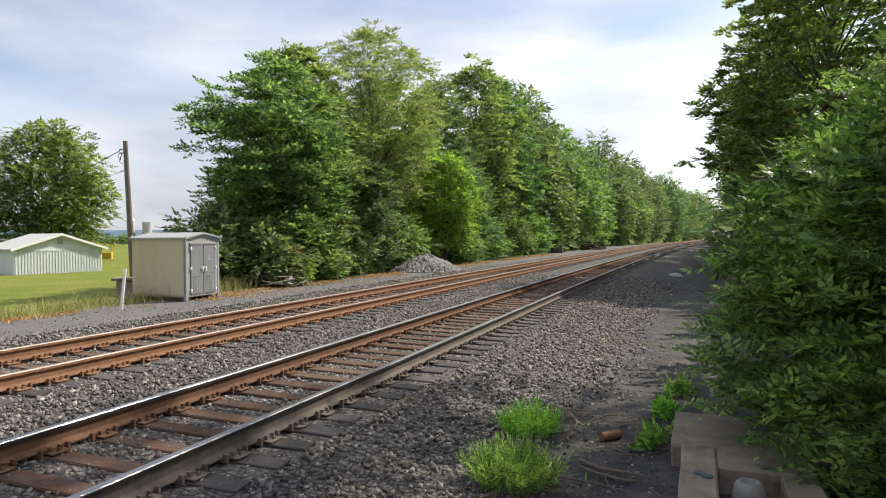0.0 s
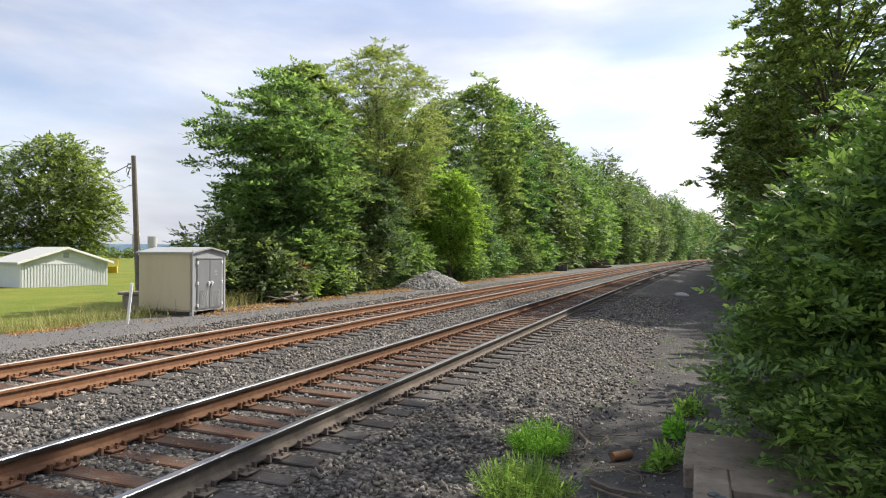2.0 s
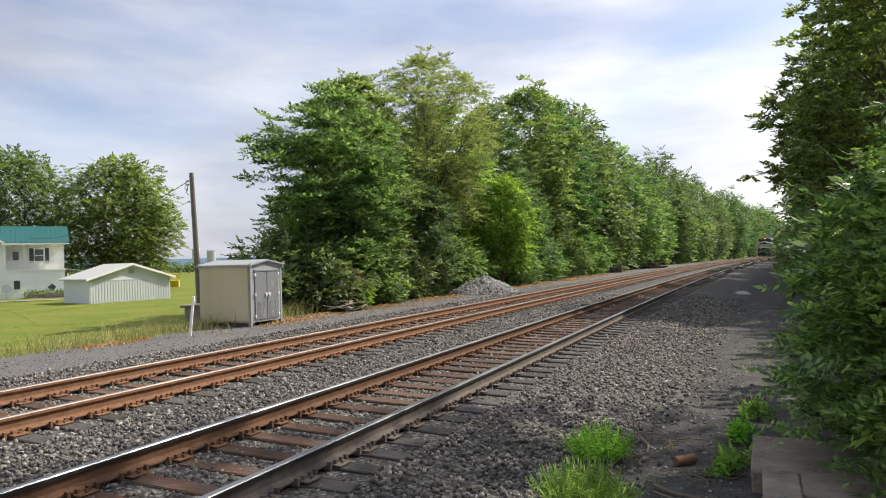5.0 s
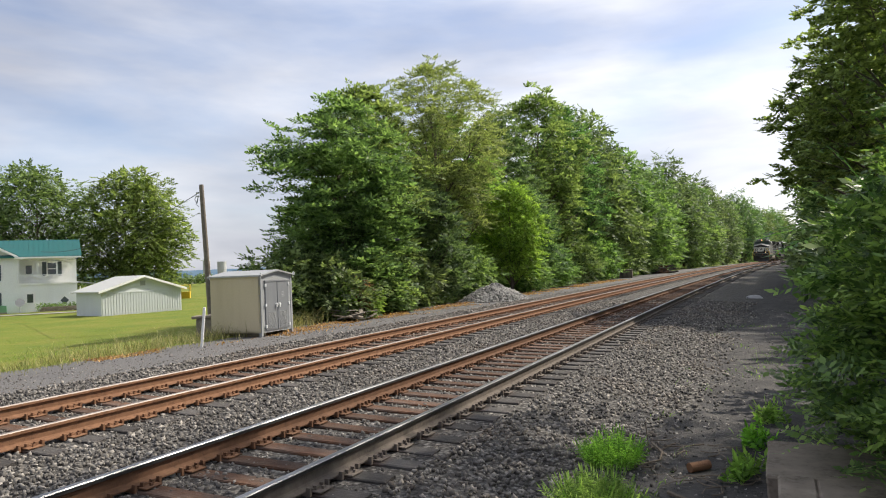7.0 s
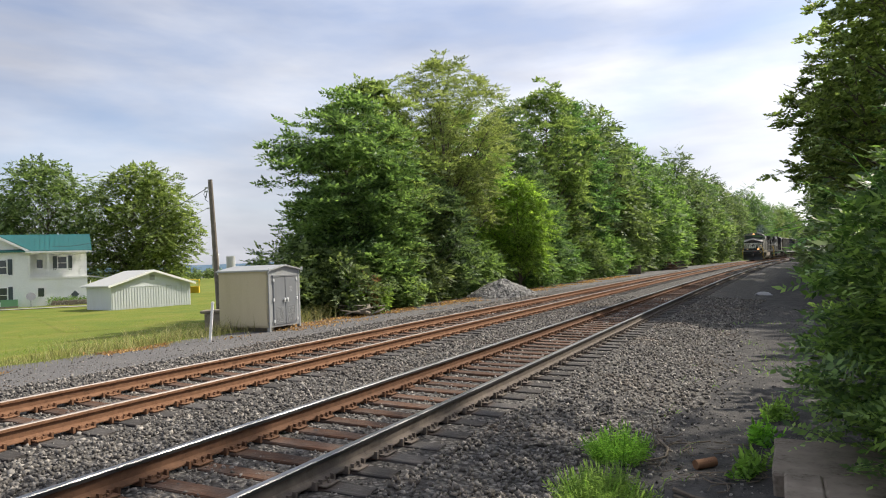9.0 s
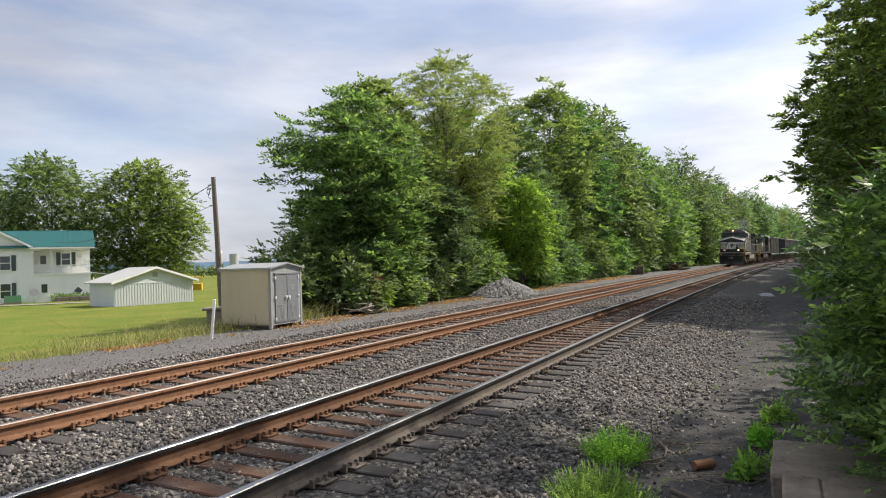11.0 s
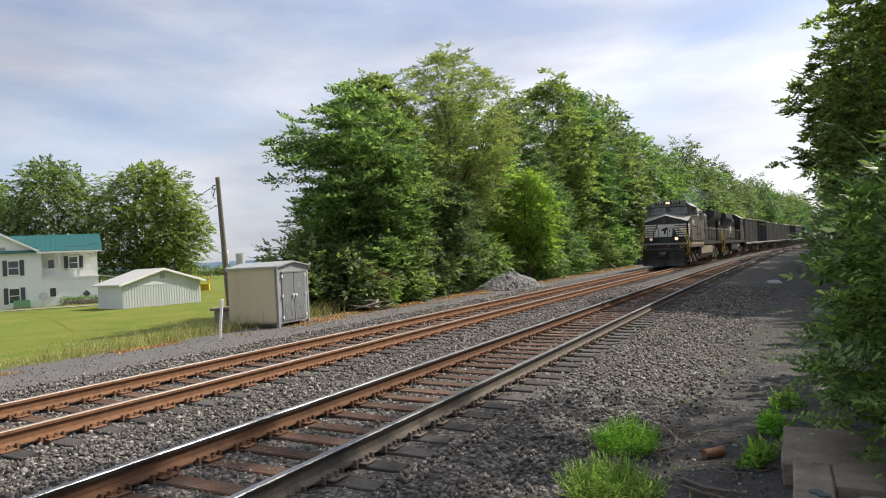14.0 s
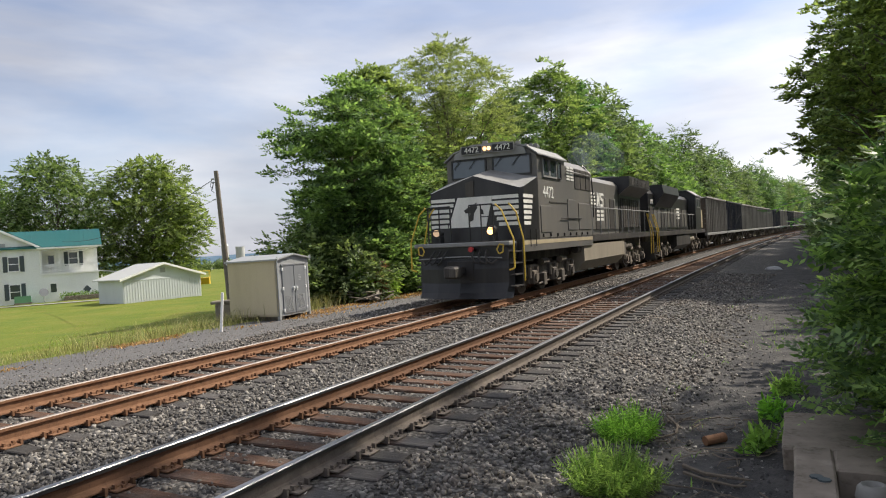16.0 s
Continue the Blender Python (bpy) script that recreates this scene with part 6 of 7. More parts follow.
def build_distance():
    for az, dist, r, top, dome, label in ((44.95, 430, 2.1, 13.2, True, "tall grey concrete silo with domed cap"), (43.8, 440, 2.7, 12.2, False, "wide grey concrete silo with flat top")):
        x, y = at_far(az, dist)
        s = tagged(new("silo"), label, "silo", "farm silos")
        bm = bmesh.new()
        rod(bm, (0, 0, -3), (0, 0, top), r, 20)
        for k in range(14):
            rod(bm, (0, 0, k * 0.95), (0, 0, k * 0.95 + 0.08), r + 0.05, 20)
        part("barrel", bm, SILO, s)
        bm = bmesh.new()
        if dome:
            bmesh.ops.create_uvsphere(bm, u_segments=16, v_segments=8, radius=r, matrix=Matrix.Translation((0, 0, top)) @ Matrix.Diagonal((1, 1, 0.8, 1)))
        else:
            for k in range(12):
                a = k * math.pi / 6
                rod(bm, (r * math.cos(a), r * math.sin(a), top), (r * math.cos(a), r * math.sin(a), top + 0.9), 0.05, 5)
            rod(bm, (0, 0, top), (0, 0, top + 0.25), r + 0.1, 20)
        part("cap", bm, BRIGHT if dome else SILO, s)
        s.matrix_basis = pose(x, y, -2.0)
    x, y = at_far(45.55, 400)
    b = tagged(new("barn"), "distant white arched barn beside the silos", "barn")
    bm = bmesh.new()
    prism(bm, [(-4, 0)] + [(-4 * math.cos(math.pi * k / 10), 2.0 + 2.6 * math.sin(math.pi * k / 10)) for k in range(11)] + [(4, 0)], "y", 0, 14)
    part("shell", bm, TRIM, b)
    # dark sheet before the closed shell, coloured as the shade within
    bm = bmesh.new()
    box(bm, -3.0, 3.0, -0.1, -0.02, 0, 2.8)
    part("opening", bm, SHUTTER, b)
    b.matrix_basis = pose(x, y, -2.2, 0, 0, 30)
    # a yellow playset or machine behind the garage
    x, y = at_far(46.75, 99)
    d = tagged(new("skip_container"), "yellow steel skip with rail frame on the lawn", "skip")
    bm = bmesh.new()
    box(bm, -0.9, 0.9, -0.6, 0.6, 0.0, 1.0, 0.03)
    part("tub", bm, YELLOW_PAINT, d)
    bm = bmesh.new()
    for sx in (-0.9, 0.9):
        for sy in (-0.6, 0.6):
            rod(bm, (sx, sy, 1.0), (sx, sy, 1.9), 0.04)
    pipe(bm, [(-0.9, -0.6, 1.9), (0.9, -0.6, 1.9), (0.9, 0.6, 1.9), (-0.9, 0.6, 1.9), (-0.9, -0.6, 1.9)], 0.04)
    pipe(bm, [(-0.9, -0.6, 1.45), (0.9, -0.6, 1.45)], 0.03)
    part("frame", bm, YELLOW_PAINT, d)
    d.matrix_basis = pose(x, y, -1.1, 0, 0, 40)
    # hills: long low ridges, the haze of distance mixed into their blue colour
    k = Nodes("haze_tinted_forest")
    n1 = k.noise(0.02, 6, 0.65)
    hill = k.done(k.ramp(n1, (0.3, (0.085, 0.14, 0.20)), (0.7, (0.13, 0.19, 0.25))), 1.0, 0.0, None, 0.0)
    for dist, top, seed in ((2300, 30, 3.0), (1700, 15, 8.0)):
        verts, faces, n = [], [], 120
        for i in range(n):
            az = -100 + 220 * i / (n - 1)
            px, py = at_far(az, dist)
            hgt = top * (0.75 + 0.45 * noise.noise((az * 0.09, seed, 0)) + 0.12 * noise.noise((az * 0.8, seed, 2)) + 0.05 * noise.noise((az * 4.0, seed, 2)))
            verts += [(px, py, -30), (px * 1.05, py * 1.05, hgt)]
        for i in range(n - 1):
            faces.append((2 * i, 2 * i + 2, 2 * i + 3, 2 * i + 1))
        tagged(new("backdrop", mesh_of("backdrop", verts, faces, hill)), "distant hazy blue-green wooded ridge", "hills", kind="structure")
    # crop field and hedge line far across the lawn
    rng = random.Random(15)
    lob = []
    for i in range(150):
        az = rng.uniform(40, 66)
        dist = rng.uniform(300, 340)
        px, py = at_far(az, dist)
        lob.append((px, py, -1.4 + rng.uniform(0, 1.2), rng.uniform(1.5, 3.4), 0.8))
    ob = new("far_hedge", crown("far_hedge", lob, 3500, 1.6, 4, 0.8, 0.3, LEAF_BLUE, 81))
    tagged(ob, "distant hedge and low trees beyond the lawn", "hedge", kind="stuff")
    lob = [(at_far(az, 172)[0] + 0.0, at_far(az, 172)[1], -1.2, 1.5, 0.8) for az in [43 + 0.36 * i for i in range(22)]]
    ob = new("crop_rows", crown("crop_rows", lob, 1500, 0.8, 4, 0.5, 0.12, LEAF_LIME, 82))
    tagged(ob, "tall green crop at the far edge of the lawn", "crop", kind="stuff")
    lob = []
    for i in range(10):
        az = 44.9 + 0.32 * i
        px, py = at_far(az, 240 + 6 * (i % 3))
        lob.append((px, py, rng.uniform(-1, 1.2), rng.uniform(1.2, 2.3), 0.9))
    ob = new("far_trees", crown("far_trees", lob, 900, 1.2, 4, 0.6, 0.25, LEAF, 83))
    tagged(ob, "rounded clump of distant green trees", "trees", kind="stuff")


build_distance()


def house_trees():
    a = make_tree(16.6, 6.6, 2.0, LEAF_MAPLE, 61, "large round yellow-green maple behind the garage", 4000, 0.9, 4, 0.42, 0.14, 34, group="trees behind the house")
    x, y = at_far(50.2, 91)
    a.matrix_basis = pose(x, y, -1.1)
    b = make_tree(17.5, 7.6, 2.0, LEAF, 62, "large round green maple behind the house", 4000, 0.9, 4, 0.42, 0.14, 36, group="trees behind the house")
    x, y = at_far(56.6, 97)
    b.matrix_basis = pose(x, y, -1.1)
    c = copy_thing(b, pose(*at_far(62.5, 104), -1.1, 0, 0, 120))


house_trees()

# ---------------------------------------------------------------- small things
DRY = leafy("dry_grass", (0.22, 0.11, 0.03), (0.36, 0.20, 0.06), (0.50, 0.33, 0.12), 2.0, 0.7, 0.3)
WEED = leafy("weed_blades", (0.085, 0.185, 0.032), (0.155, 0.30, 0.050), (0.24, 0.40, 0.075), 3.0, 0.5, 0.5)
STRAW = leafy("pale_stalks", (0.16, 0.17, 0.06), (0.26, 0.25, 0.10), (0.40, 0.36, 0.18), 2.0, 0.7, 0.3)
RED_LEAF = leafy("red_brown_leaves", (0.14, 0.045, 0.02), (0.24, 0.085, 0.035), (0.32, 0.14, 0.06), 2.0, 0.6, 0.4)
TWIG = rusty("dead_twig", (0.07, 0.055, 0.045), (0.14, 0.115, 0.09), (0.24, 0.21, 0.17), 0.9, 12.0)


def blades(name, spots, mat, seed, height, width, lean=0.35, label="", category=""):
    """Grass and stalks: thin bent blades; spots are (x, y, z, size)."""
    rng = np.random.default_rng(seed)
    s = np.array(spots, dtype=np.float64)
    n = len(s)
    a = rng.uniform(0, 2 * math.pi, n)
    h = height * s[:, 3] * rng.uniform(0.5, 1.15, n)
    side = np.stack([np.cos(a), np.sin(a), np.zeros(n)], 1)
    tip_dir = np.stack([rng.normal(0, lean, n), rng.normal(0, lean, n), np.ones(n)], 1)
    base = s[:, :3]
    mid = base + tip_dir * (h * 0.55)[:, None]
    tip = mid + (tip_dir * np.array([1.9, 1.9, 0.75])) * (h * 0.45)[:, None]
    w = width * rng.uniform(0.6, 1.2, n)[:, None] * side
    v = np.stack([base - w, base + w, mid + w * 0.8, mid - w * 0.8, mid - w * 0.8, mid + w * 0.8, tip + w * 0.12, tip - w * 0.12], 1).reshape(-1, 3)
    f = np.arange(n * 8).reshape(-1, 4)
    ob = new(name, raw_mesh(name, v, f, mat))
    return tagged(ob, label, category, kind="stuff")


def verge_plants():
    rng = random.Random(31)
    dry, straw, lawn = [], [], []
    for _ in range(15000):
        y = rng.uniform(3, 70)
        if y < 17.5:
            u = -15.45 + 0.7 * noise.noise((y * 0.13, 3.1, 0.0)) + rng.gauss(0, 0.22)
        else:
            u = -15.1 + rng.gauss(0, 0.5)
        if noise.noise((u * 0.6, y * 0.45, 4.0)) < -0.10:
            continue
        dry.append((u + bend(y), y, ground_height(u, y) - 0.01, rng.uniform(0.5, 1.2)))
    blades("dry_grass", dry, DRY, 5, 0.10, 0.020, 0.8, "orange-brown dry grass along the gravel edge", "dry grass")
    for _ in range(2600):
        y = rng.uniform(6, 17.4)
        u = -16.5 + rng.gauss(0, 0.55)
        straw.append((u + bend(y), y, ground_height(u, y) - 0.01, rng.uniform(0.4, 1.2) * (1.3 if y > 11 else 0.7)))
    for _ in range(500):
        y, u = rng.uniform(19.4, 22.6), -16.6 + rng.gauss(0, 0.4)
        straw.append((u, y, ground_height(u, y), rng.uniform(0.8, 1.9)))
    blades("tall_stalks", straw, STRAW, 6, 0.42, 0.006, 0.3, "tall thin pale green and straw weeds by the shed", "weeds")
    for _ in range(15000):
        y = rng.uniform(4, 34)
        u = -16.2 - 20 * rng.random() ** 1.6
        lawn.append((u + bend(y), y, ground_height(u, y) - 0.01, rng.uniform(0.5, 1.2)))
    blades("lawn_grass", lawn, leafy("lawn_blades", (0.095, 0.165, 0.018), (0.145, 0.21, 0.026), (0.21, 0.235, 0.044), 0.7, 0.6, 0.4), 7, 0.06, 0.010, 0.6, "short mown yellow-green lawn grass", "grass")


verge_plants()


def near_weeds():
    rng = random.Random(33)
    for cx, cy, r, hgt, n, label in ((-1.39, 5.52, 0.27, 0.42, 1500, "bright green feathery weed clump in the ballast"), (-1.58, 6.95, 0.22, 0.40, 800, "bright green feathery weed tuft on the cinders")):
        g = tagged(new("weed_clump"), label, "weed", "weeds by the path")
        zb = ground_height(cx, cy)
        base, axis = [], []
        for _ in range(n // 6):
            a, d = rng.uniform(0, 6.283), r * math.sqrt(rng.random())
            base.append((cx + d * math.cos(a), cy + d * math.sin(a), zb))
            axis.append((0.5 * d / r * math.cos(a) + rng.gauss(0, 0.2), 0.5 * d / r * math.sin(a) + rng.gauss(0, 0.2), 1.0))
        base, axis = np.array(base), unit(np.array(axis))
        ln = hgt * np.random.default_rng(4).uniform(0.55, 1.1, len(base)) * (1.15 - 0.4 * np.hypot(base[:, 0] - cx, base[:, 1] - cy) / r)
        v, f = fronds(base, axis, ln, 12, 0.075, 0.006, np.random.default_rng(5), 0.5)
        linked("leaves", raw_mesh("leaves", v, f, WEED), g)
        bm = bmesh.new()
        for b, ax, l in zip(base[::3], axis[::3], ln[::3]):
            rod(bm, Vector(b), Vector(b) + Vector(ax) * float(l), 0.003, 4)
        part("stalk", bm, WEED, g)
    for cx, cy, s in ((-0.40, 6.85, 0.50), (-0.33, 7.15, 0.50), (-0.29, 8.1, 0.65), (-0.15, 9.3, 0.7)):
        g = tagged(new("leafy_weed"), "leafy lime-green weed growing beside the concrete slab", "weed", "weeds by the path")
        base, axis = [], []
        for _ in range(int(26 * s)):
            base.append((cx + rng.gauss(0, 0.10 * s), cy + rng.gauss(0, 0.10 * s), ground_height(cx, cy)))
            axis.append((rng.gauss(0, 0.35), rng.gauss(0, 0.35), 1.0))
        base, axis = np.array(base), unit(np.array(axis))
        ln = 0.42 * s * np.random.default_rng(6).uniform(0.5, 1.15, len(base))
        v, f = fronds(base, axis, ln, 8, 0.10, 0.018, np.random.default_rng(7), 0.6)
        linked("leaves", raw_mesh("leaves", v, f, WEED), g)
    low = []
    for _ in range(2200):
        y, u = rng.uniform(5.5, 22), rng.uniform(-1.6, 1.0)
        if noise.noise((u * 1.3, y * 0.8, 7.0)) > 0.18:
            low.append((u, y, ground_height(u, y) - 0.005, rng.uniform(0.3, 1.0)))
    blades("path_grass", low, WEED, 9, 0.11, 0.006, 0.7, "thin sparse green grass on the cinder path", "grass")


near_weeds()


UNDER_CAP = painted("weathered_zinc", (0.22, 0.215, 0.20), 0.6, (0.12, 0.11, 0.10), 0.5, 8.0, 0.3)


def slab_and_litter():
    s = tagged(new("concrete_foundation"), "old cracked concrete foundation with a square recess, under the bush", "concrete slab")
    zb = -0.42
    rng = random.Random(9)

    def chunk(bm, x0, x1, y0, y1, z1):
        box(bm, x0, x1, y0, y1, zb, z1, 0.018)
        return bm

    part("rear_slab", chunk(bmesh.new(), -0.17, 1.3, 6.42, 7.66, 0.0), CONCRETE, s)
    part("front_beam", chunk(bmesh.new(), -0.08, 0.20, 4.3, 6.415, 0.03), CONCRETE, s)
    part("cross_beam", chunk(bmesh.new(), 0.203, 0.92, 5.86, 6.415, 0.025), CONCRETE, s)
    part("side_beam", chunk(bmesh.new(), 0.66, 0.92, 4.3, 5.855, 0.02), CONCRETE, s)
    part("recess_floor", chunk(bmesh.new(), 0.203, 0.657, 4.3, 5.855, -0.30), CONCRETE, s)
    for o in s.children:
        me = o.data
        bm = bmesh.new()
        bm.from_mesh(me)
        bmesh.ops.subdivide_edges(bm, edges=bm.edges, cuts=3, use_grid_fill=True)
        for v in bm.verts:
            q = noise.noise_vector(v.co * 5.0)
            v.co += q * 0.010
        bm.to_mesh(me)
        bm.free()
    # two dark discs laid on the beam for the shade in its holes
    bm = bmesh.new()
    for x, y in ((0.07, 5.62), (0.12, 5.56)):
        rod(bm, (x, y, 0.02), (x, y, 0.045), 0.045, 8)
    part("bolt_hole", bm, SHUTTER, s)
    c = tagged(new("pipe_cap"), "weathered grey metal pipe cap with a hollow top", "pipe cap")
    bm = bmesh.new()
    prof = [(0.115, -0.30), (0.115, -0.02), (0.105, 0.01), (0.112, 0.03), (0.105, 0.06), (0.10, 0.09), (0.078, 0.115), (0.055, 0.115), (0.045, 0.06), (0.0, 0.05)]
    rings = []
    for r, z in prof:
        rings.append([bm.verts.new((0.40 + r * math.cos(k * math.pi / 9), 5.32 + r * math.sin(k * math.pi / 9), z)) for k in range(18)] if r > 0 else [bm.verts.new((0.40, 5.32, z))])
    for a, b in zip(rings, rings[1:]):
        for k in range(18):
            if len(b) == 1:
                bm.faces.new((a[k], a[(k + 1) % 18], b[0]))
            else:
                bm.faces.new((a[k], a[(k + 1) % 18], b[(k + 1) % 18], b[k]))
    part("cap", bm, UNDER_CAP, c, smooth=True)
    bm = bmesh.new()
    for k in range(18):
        a = k * math.pi / 9
        rod(bm, (0.40 + 0.118 * math.cos(a), 5.32 + 0.118 * math.sin(a), -0.28), (0.40 + 0.112 * math.cos(a), 5.32 + 0.112 * math.sin(a), 0.0), 0.008, 4)
    part("flutes", bm, UNDER_CAP, c)
    # rusty pipe
    p = tagged(new("rusty_pipe"), "short piece of rusty orange-brown pipe on the cinders", "pipe")
    bm = bmesh.new()
    g = ground_height(-0.77, 7.05)
    rod(bm, (-0.85, 6.97, g + 0.045), (-0.69, 7.13, g + 0.05), 0.046, 14)
    part("tube", bm, RUST, p)
    # dark disc on the closed end stands for the shade inside the pipe
    bm = bmesh.new()
    rod(bm, (-0.688, 7.132, g + 0.05), (-0.684, 7.136, g + 0.05), 0.036, 12)
    part("bore", bm, SHUTTER, p)
    # rock in the path
    r = tagged(new("white_rock"), "pale grey boulder on the cinder path", "rock")
    bm = bmesh.new()
    bmesh.ops.create_icosphere(bm, subdivisions=2, radius=0.3)
    for v in bm.verts:
        v.co *= 1 + 0.35 * noise.noise(v.co * 4)
        v.co.x *= 1.3
        v.co.z *= 0.45
    part("stone", bm, SILO, r, at=pose(-0.9, 35.3, -0.16))
    # branches and twigs
    for i in range(84):
        b = tagged(new("branch"), "dead brown branch lying on the cinders", "branch", "fallen branches")
        if i < 4:
            pts0 = (((-1.35, 7.9), (-1.18, 7.5), (-1.16, 7.2), (-1.42, 6.8)), ((-0.95, 6.25), (-0.75, 6.05), (-0.52, 5.98), (-0.4, 6.0)), ((-0.92, 6.05), (-0.75, 5.92), (-0.5, 5.85), (-0.42, 5.86)), ((-1.45, 5.9), (-1.1, 5.75), (-0.7, 5.7), (-0.45, 5.62)))[i]
            rad = (0.016, 0.022, 0.018, 0.010)[i]
        else:
            x, y = rng.uniform(-1.55, -0.15), rng.uniform(5.0, 8.2)
            a, l = rng.uniform(0, 6.28), rng.uniform(0.15, 0.55)
            pts0 = [(x + l * k / 3 * math.cos(a + 0.25 * k), y + l * k / 3 * math.sin(a + 0.25 * k)) for k in range(4)]
            rad = rng.uniform(0.004, 0.010)
        bm = bmesh.new()
        pts = [Vector((x, y, ground_height(x, y) + rad + 0.01 + rng.uniform(0, 0.02))) for x, y in pts0]
        for k in range(3):
            rod(bm, pts[k], pts[k + 1], rad * (1 - 0.2 * k), 6, rad * (0.8 - 0.2 * k))
        part("stick", bm, TWIG, b)
    t = tagged(new("twig"), "thin upright dead twig in the weeds", "branch")
    bm = bmesh.new()
    rod(bm, (-1.33, 7.6, ground_height(-1.33, 7.6)), (-1.36, 7.62, 0.12), 0.006, 5)
    part("stem", bm, TWIG, t)
    # crumbs on the cinder path
    spots = []
    for _ in range(5200):
        y = 4.5 + 24 * rng.random() ** 1.6
        u = rng.uniform(-1.8, 1.2)
        spots.append((u + bend(y), y, ground_height(u, y) + rng.uniform(-0.008, 0.004), rng.uniform(0.012, 0.04)))
    k = Nodes("cinder_crumb")
    rnd = k.n("NewGeometry").outputs["Random Per Island"]
    m = k.done(k.ramp(rnd, (0.0, (0.03, 0.03, 0.032)), (0.6, (0.11, 0.105, 0.10)), (1.0, (0.32, 0.30, 0.27))), 0.9)
    scatter_stones("path_gravel", spots, "small dark stones scattered on the cinder path", m, 6)


slab_and_litter()


def across_the_line():
    rng = random.Random(12)
    # gravel heap
    spots = []
    core = []
    for _ in range(5200):
        a, f = rng.uniform(0, 6.283), math.sqrt(rng.random())
        x, y = -14.6 + 1.9 * f * math.cos(a), 36.6 + 2.5 * f * math.sin(a)
        h = 0.95 * (1 - f ** 1.25) + 0.08 * noise.noise((x * 1.5, y * 1.5, 0))
        spots.append((x, y, -0.16 + h, rng.uniform(0.06, 0.14)))
    heap = tagged(new("gravel_heap"), "heap of grey crushed stone beside the track", "gravel heap")
    scatter_stones("rubble", spots, "", STONE_GREY, 8, heap)
    n, verts, faces = 28, [(-14.6, 36.6, 0.76)], []
    for j in range(1, 9):
        for i in range(n):
            a = 6.283 * i / n
            verts.append((-14.6 + 1.9 * j / 8 * math.cos(a), 36.6 + 2.5 * j / 8 * math.sin(a), -0.20 + 0.92 * (1 - (j / 8) ** 1.25)))
    for i in range(n):
        faces.append((0, 1 + i, 1 + (i + 1) % n))
        for j in range(7):
            b = 1 + j * n
            faces.append((b + i, b + n + i, b + n + (i + 1) % n, b + (i + 1) % n))
    linked("core", mesh_of("core", verts, faces, STONE_GREY), heap)
    # stack of old ties, and a dark box
    st = tagged(new("tie_stack"), "untidy stack of old brown railway ties under the trees", "timber stack")
    for row in range(5):
        for i in range(6 - row // 2):
            linked("old_tie", TIE_MESH, st, pose(-15.2 + bend(97) + rng.uniform(-0.15, 0.15), 93 + 1.3 * i + rng.uniform(-0.3, 0.3), 0.02 + 0.22 * row, rng.uniform(-4, 4), rng.uniform(-4, 4), rng.uniform(60, 110) if row % 2 else rng.uniform(-12, 12)))
    bx = tagged(new("junction_box"), "dark rusty steel box at the edge of the wood", "box")
    bm = bmesh.new()
    box(bm, -0.9, 0.9, -0.6, 0.6, 0, 0.85, 0.03)
    part("case", bm, UNDER, bx)
    bm = bmesh.new()
    box(bm, -0.95, 0.95, -0.65, 0.65, 0.852, 0.92, 0.02)
    part("lid", bm, UNDER, bx)
    bx.matrix_basis = pose(-15.9 + bend(76), 76, -0.15, 0, 0, 8)
    # broken boards near the shed
    pile = tagged(new("board_pile"), "heap of broken grey boards and twigs at the wood's edge", "wood pile")
    for i in range(22):
        bm = bmesh.new()
        l = rng.uniform(0.5, 1.3)
        box(bm, -l / 2, l / 2, -0.07, 0.07, -0.015, 0.015, 0.004)
        part("board", bm, WOOD_GREY, pile, at=pose(-15.55 + rng.gauss(0, 0.3), 23.4 + rng.gauss(0, 0.4), -0.06 + 0.016 * i, rng.uniform(-14, 14), rng.uniform(-14, 14), rng.uniform(0, 180)))
    # small stones strewn over the verge
    spots = []
    for _ in range(9000):
        y = 4 + 42 * rng.random() ** 1.3
        u = rng.uniform(-15.3, -11.2)
        spots.append((u + bend(y), y, ground_height(u, y) + rng.uniform(-0.006, 0.004), rng.uniform(0.018, 0.045)))
    scatter_stones("verge_gravel", spots, "fine grey gravel strewn over the verge", STONE, 14)
    # white marker post and grey box
    p = tagged(new("marker_post"), "leaning white marker post at the lawn's edge", "post")
    bm = bmesh.new()
    box(bm, -0.036, 0.036, -0.025, 0.025, -0.1, 1.16, 0.008)
    part("shaft", bm, TRIM, p)
    bm = bmesh.new()
    for z in (0.22, 0.34):
        rod(bm, (0.045, 0, z), (0.06, 0, z), 0.015, 6)
    part("bolt", bm, SHUTTER, p)
    p.matrix_basis = pose(-14.85, 14.55, -0.15, 2, 7, 20)
    v = tagged(new("cable_box"), "small weathered grey cable box behind the marker post", "box")
    bm = bmesh.new()
    box(bm, -0.35, 0.35, -0.3, 0.3, 0.0, 0.62, 0.03)
    part("case", bm, WOOD_GREY, v)
    bm = bmesh.new()
    box(bm, -0.48, 0.48, -0.36, 0.36, 0.622, 0.72, 0.02)
    part("lid", bm, WOOD_GREY, v)
    v.matrix_basis = pose(-17.9, 17.9, -0.2, 0, 0, 30)
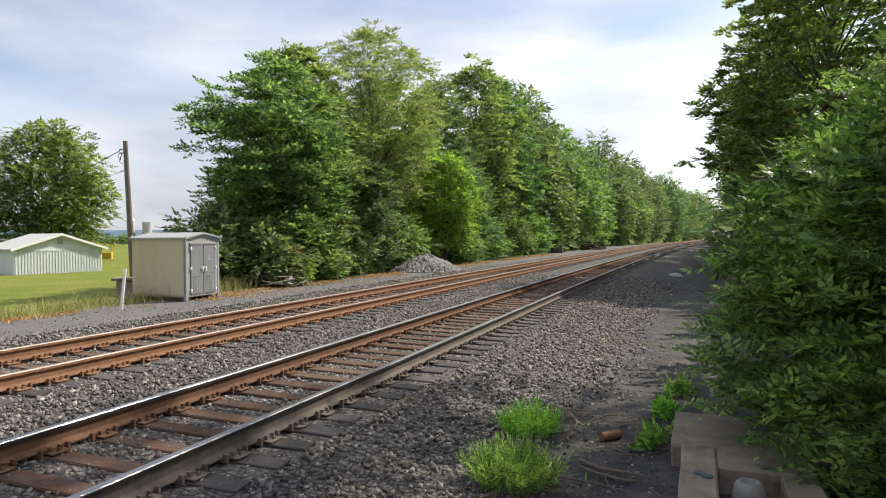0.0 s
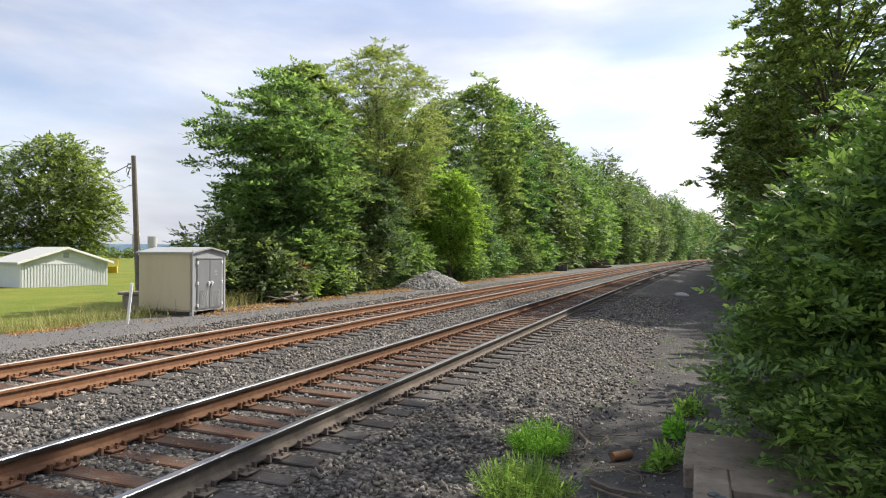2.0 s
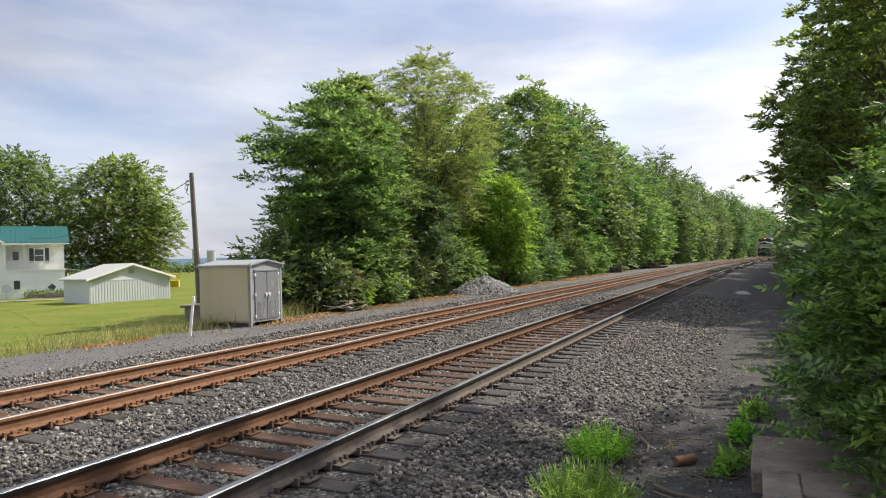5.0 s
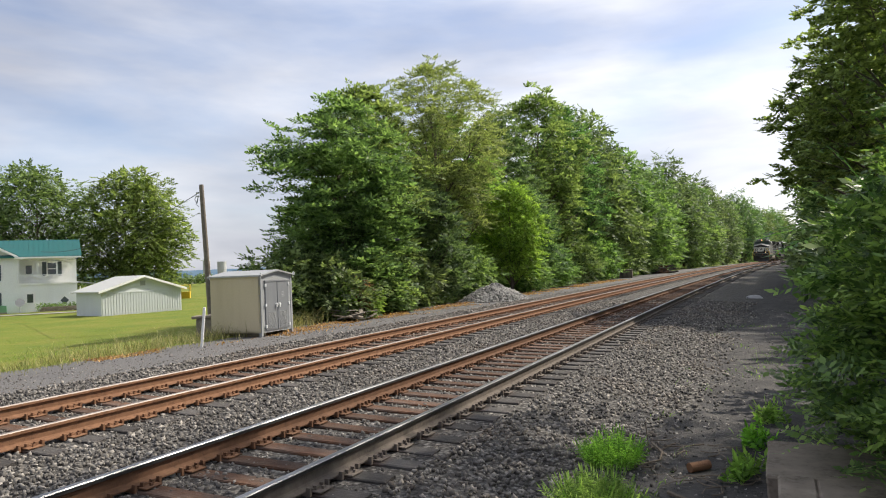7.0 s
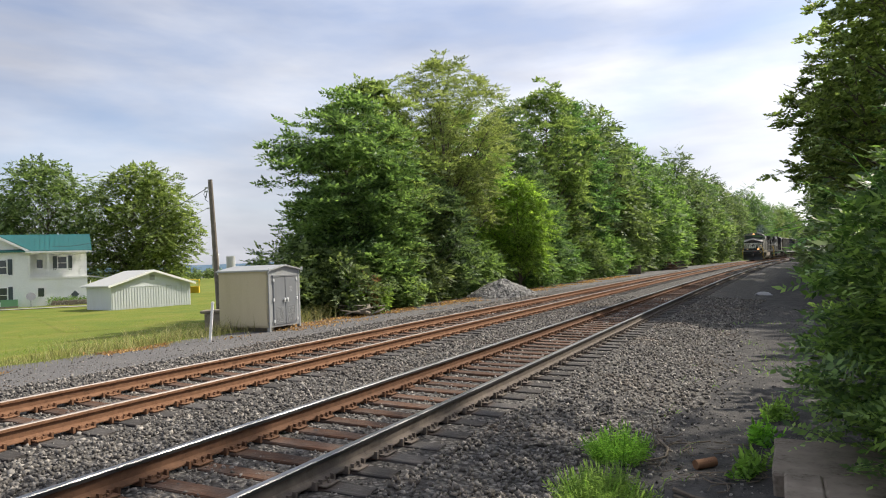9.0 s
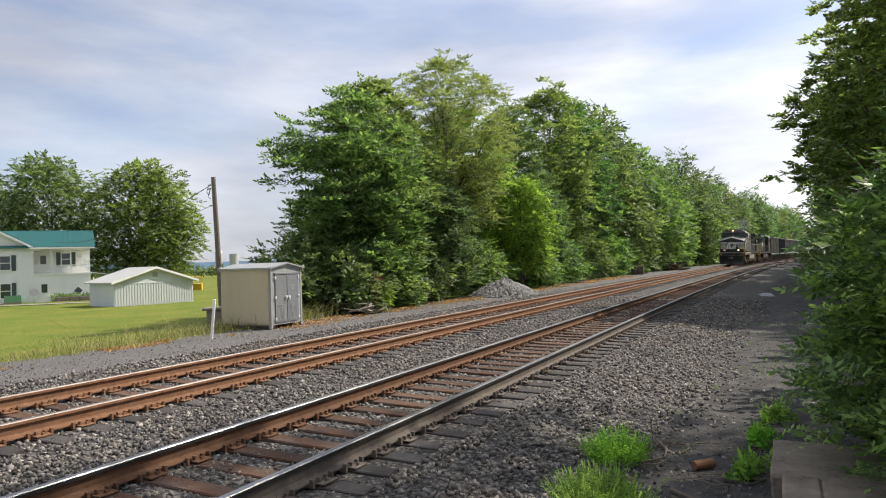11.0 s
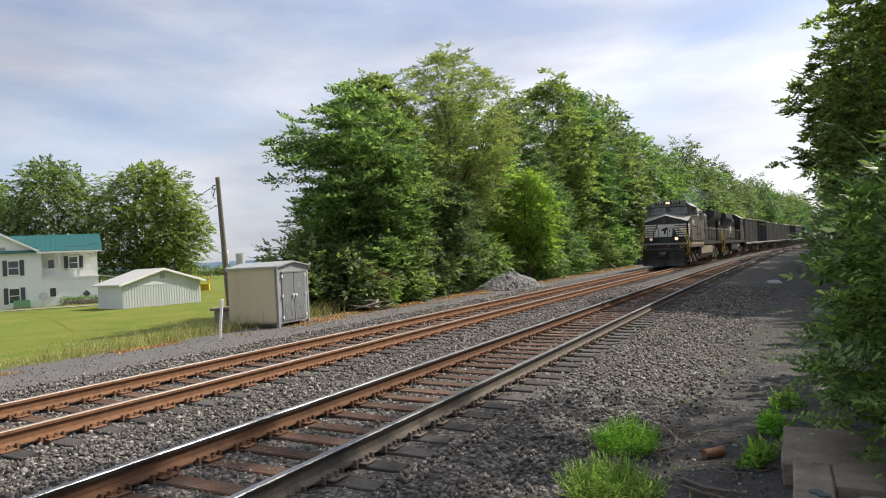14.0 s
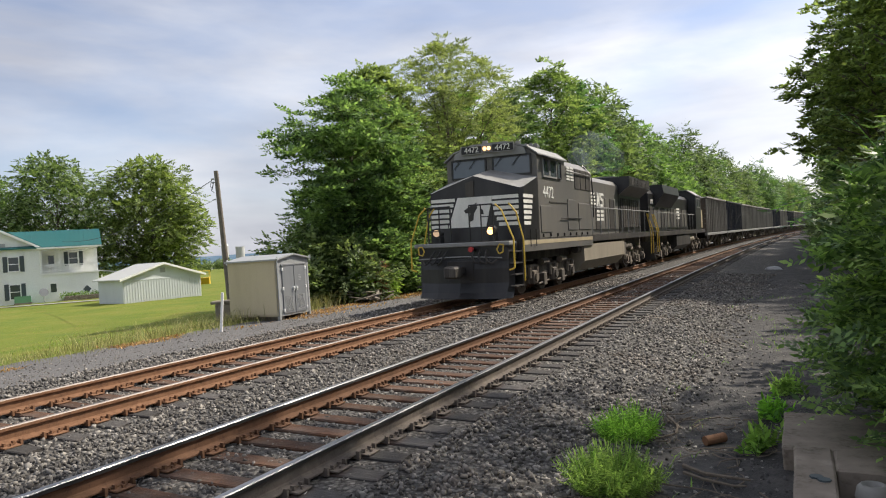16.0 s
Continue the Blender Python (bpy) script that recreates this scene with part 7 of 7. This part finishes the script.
    # red-brown sapling and lime shoots
    for x, y, h, mat, label in ((-15.9, 24.3, 1.55, RED_LEAF, "small dying sapling with red-brown leaves"), (-15.6, 24.9, 1.1, LEAF_LIME, "lime-green sapling at the wood's edge"), (-16.2, 23.6, 1.7, LEAF_LIME, "lime-green shoots at the wood's edge"), (-15.9, 28.4, 0.9, LEAF_LIME, "low bright green weeds at the wood's edge")):
        g = tagged(new("sapling"), label, "sapling")
        lob = [(rng.gauss(0, 0.16), rng.gauss(0, 0.2), h * (0.25 + 0.15 * i), 0.24, 1.1) for i in range(5)]
        linked("stem", trunk_mesh("stem", lob, h, 0.02, 90, BARK), g)
        linked("leaves", crown("leaves", lob, 130, 0.25, 5, 0.13, 0.035, mat, 91), g)
        g.matrix_basis = pose(x, y, -0.16)


across_the_line()


INSECT_WAY = [
    (0.0, -0.667, 1.120, 1.941), (8.4, -0.667, 1.120, 1.941), (8.5, -0.720, 1.092, 2.040), (8.6, -0.851, 1.023, 2.217),
    (8.7, -0.985, 0.952, 2.387), (8.8, -1.121, 0.880, 2.572), (9.4, -1.595, 0.639, 2.707), (14.8, -1.575, 0.639, 2.539),
    (15.2, -1.377, 0.743, 2.313), (15.3, -1.251, 0.810, 2.260), (15.4, -1.127, 0.876, 2.184), (15.5, -1.058, 0.913, 2.212),
    (15.6, -1.050, 0.918, 2.267), (15.7, -1.063, 0.913, 2.286), (15.8, -1.000, 0.946, 2.191), (15.9, -1.004, 0.946, 2.312),
    (16.0, -0.998, 0.950, 2.434),
]


def build_insect():
    """A small dark beetle that flies past close by."""
    root = tagged(new("insect"), "small dark flying beetle with blurred pale wings", "insect")
    bm = bmesh.new()
    bmesh.ops.create_uvsphere(bm, u_segments=10, v_segments=8, radius=0.0042, matrix=Matrix.Diagonal((0.75, 1.25, 0.7, 1)))
    body = part("body", bm, BLACK, root, smooth=True)
    bm = bmesh.new()
    bmesh.ops.create_uvsphere(bm, u_segments=8, v_segments=6, radius=0.0020, matrix=Matrix.Translation((0, -0.0062, 0)))
    part("head", bm, BLACK, body, smooth=True)
    for s in (-1, 1):
        bm = bmesh.new()
        prism(bm, [(s * 0.001, -0.001), (s * 0.0055, -0.0035), (s * 0.0075, 0.0), (s * 0.005, 0.0025), (s * 0.0015, 0.002)], "z", 0.0022, 0.0024)
        part("wing", bm, UNDER_CAP, root, "thin greyish wing")
    return root


INSECT = build_insect()


def motions():
    """The train comes round the bend at a steady speed; the engines' wheels roll."""
    times = [0.5 * i for i in range(33)]
    for thing, back in TRAIN:
        walk(thing, [(t, rail_pose(NOSE_END + SPEED * (16.0 - t) + back)) for t in times])
    for ob, (x, y, z) in WHEELS_1 + WHEELS_2:
        rows = []
        for i in range(481):
            t = i / FPS
            rows.append((t, pose(x, y, z, math.degrees(SPEED * t / 0.53), 0, 0)))
        walk(ob, rows)
    walk(INSECT, [(t, pose(x, y, z, 0, 0, 60)) for t, x, y, z in INSECT_WAY])


motions()
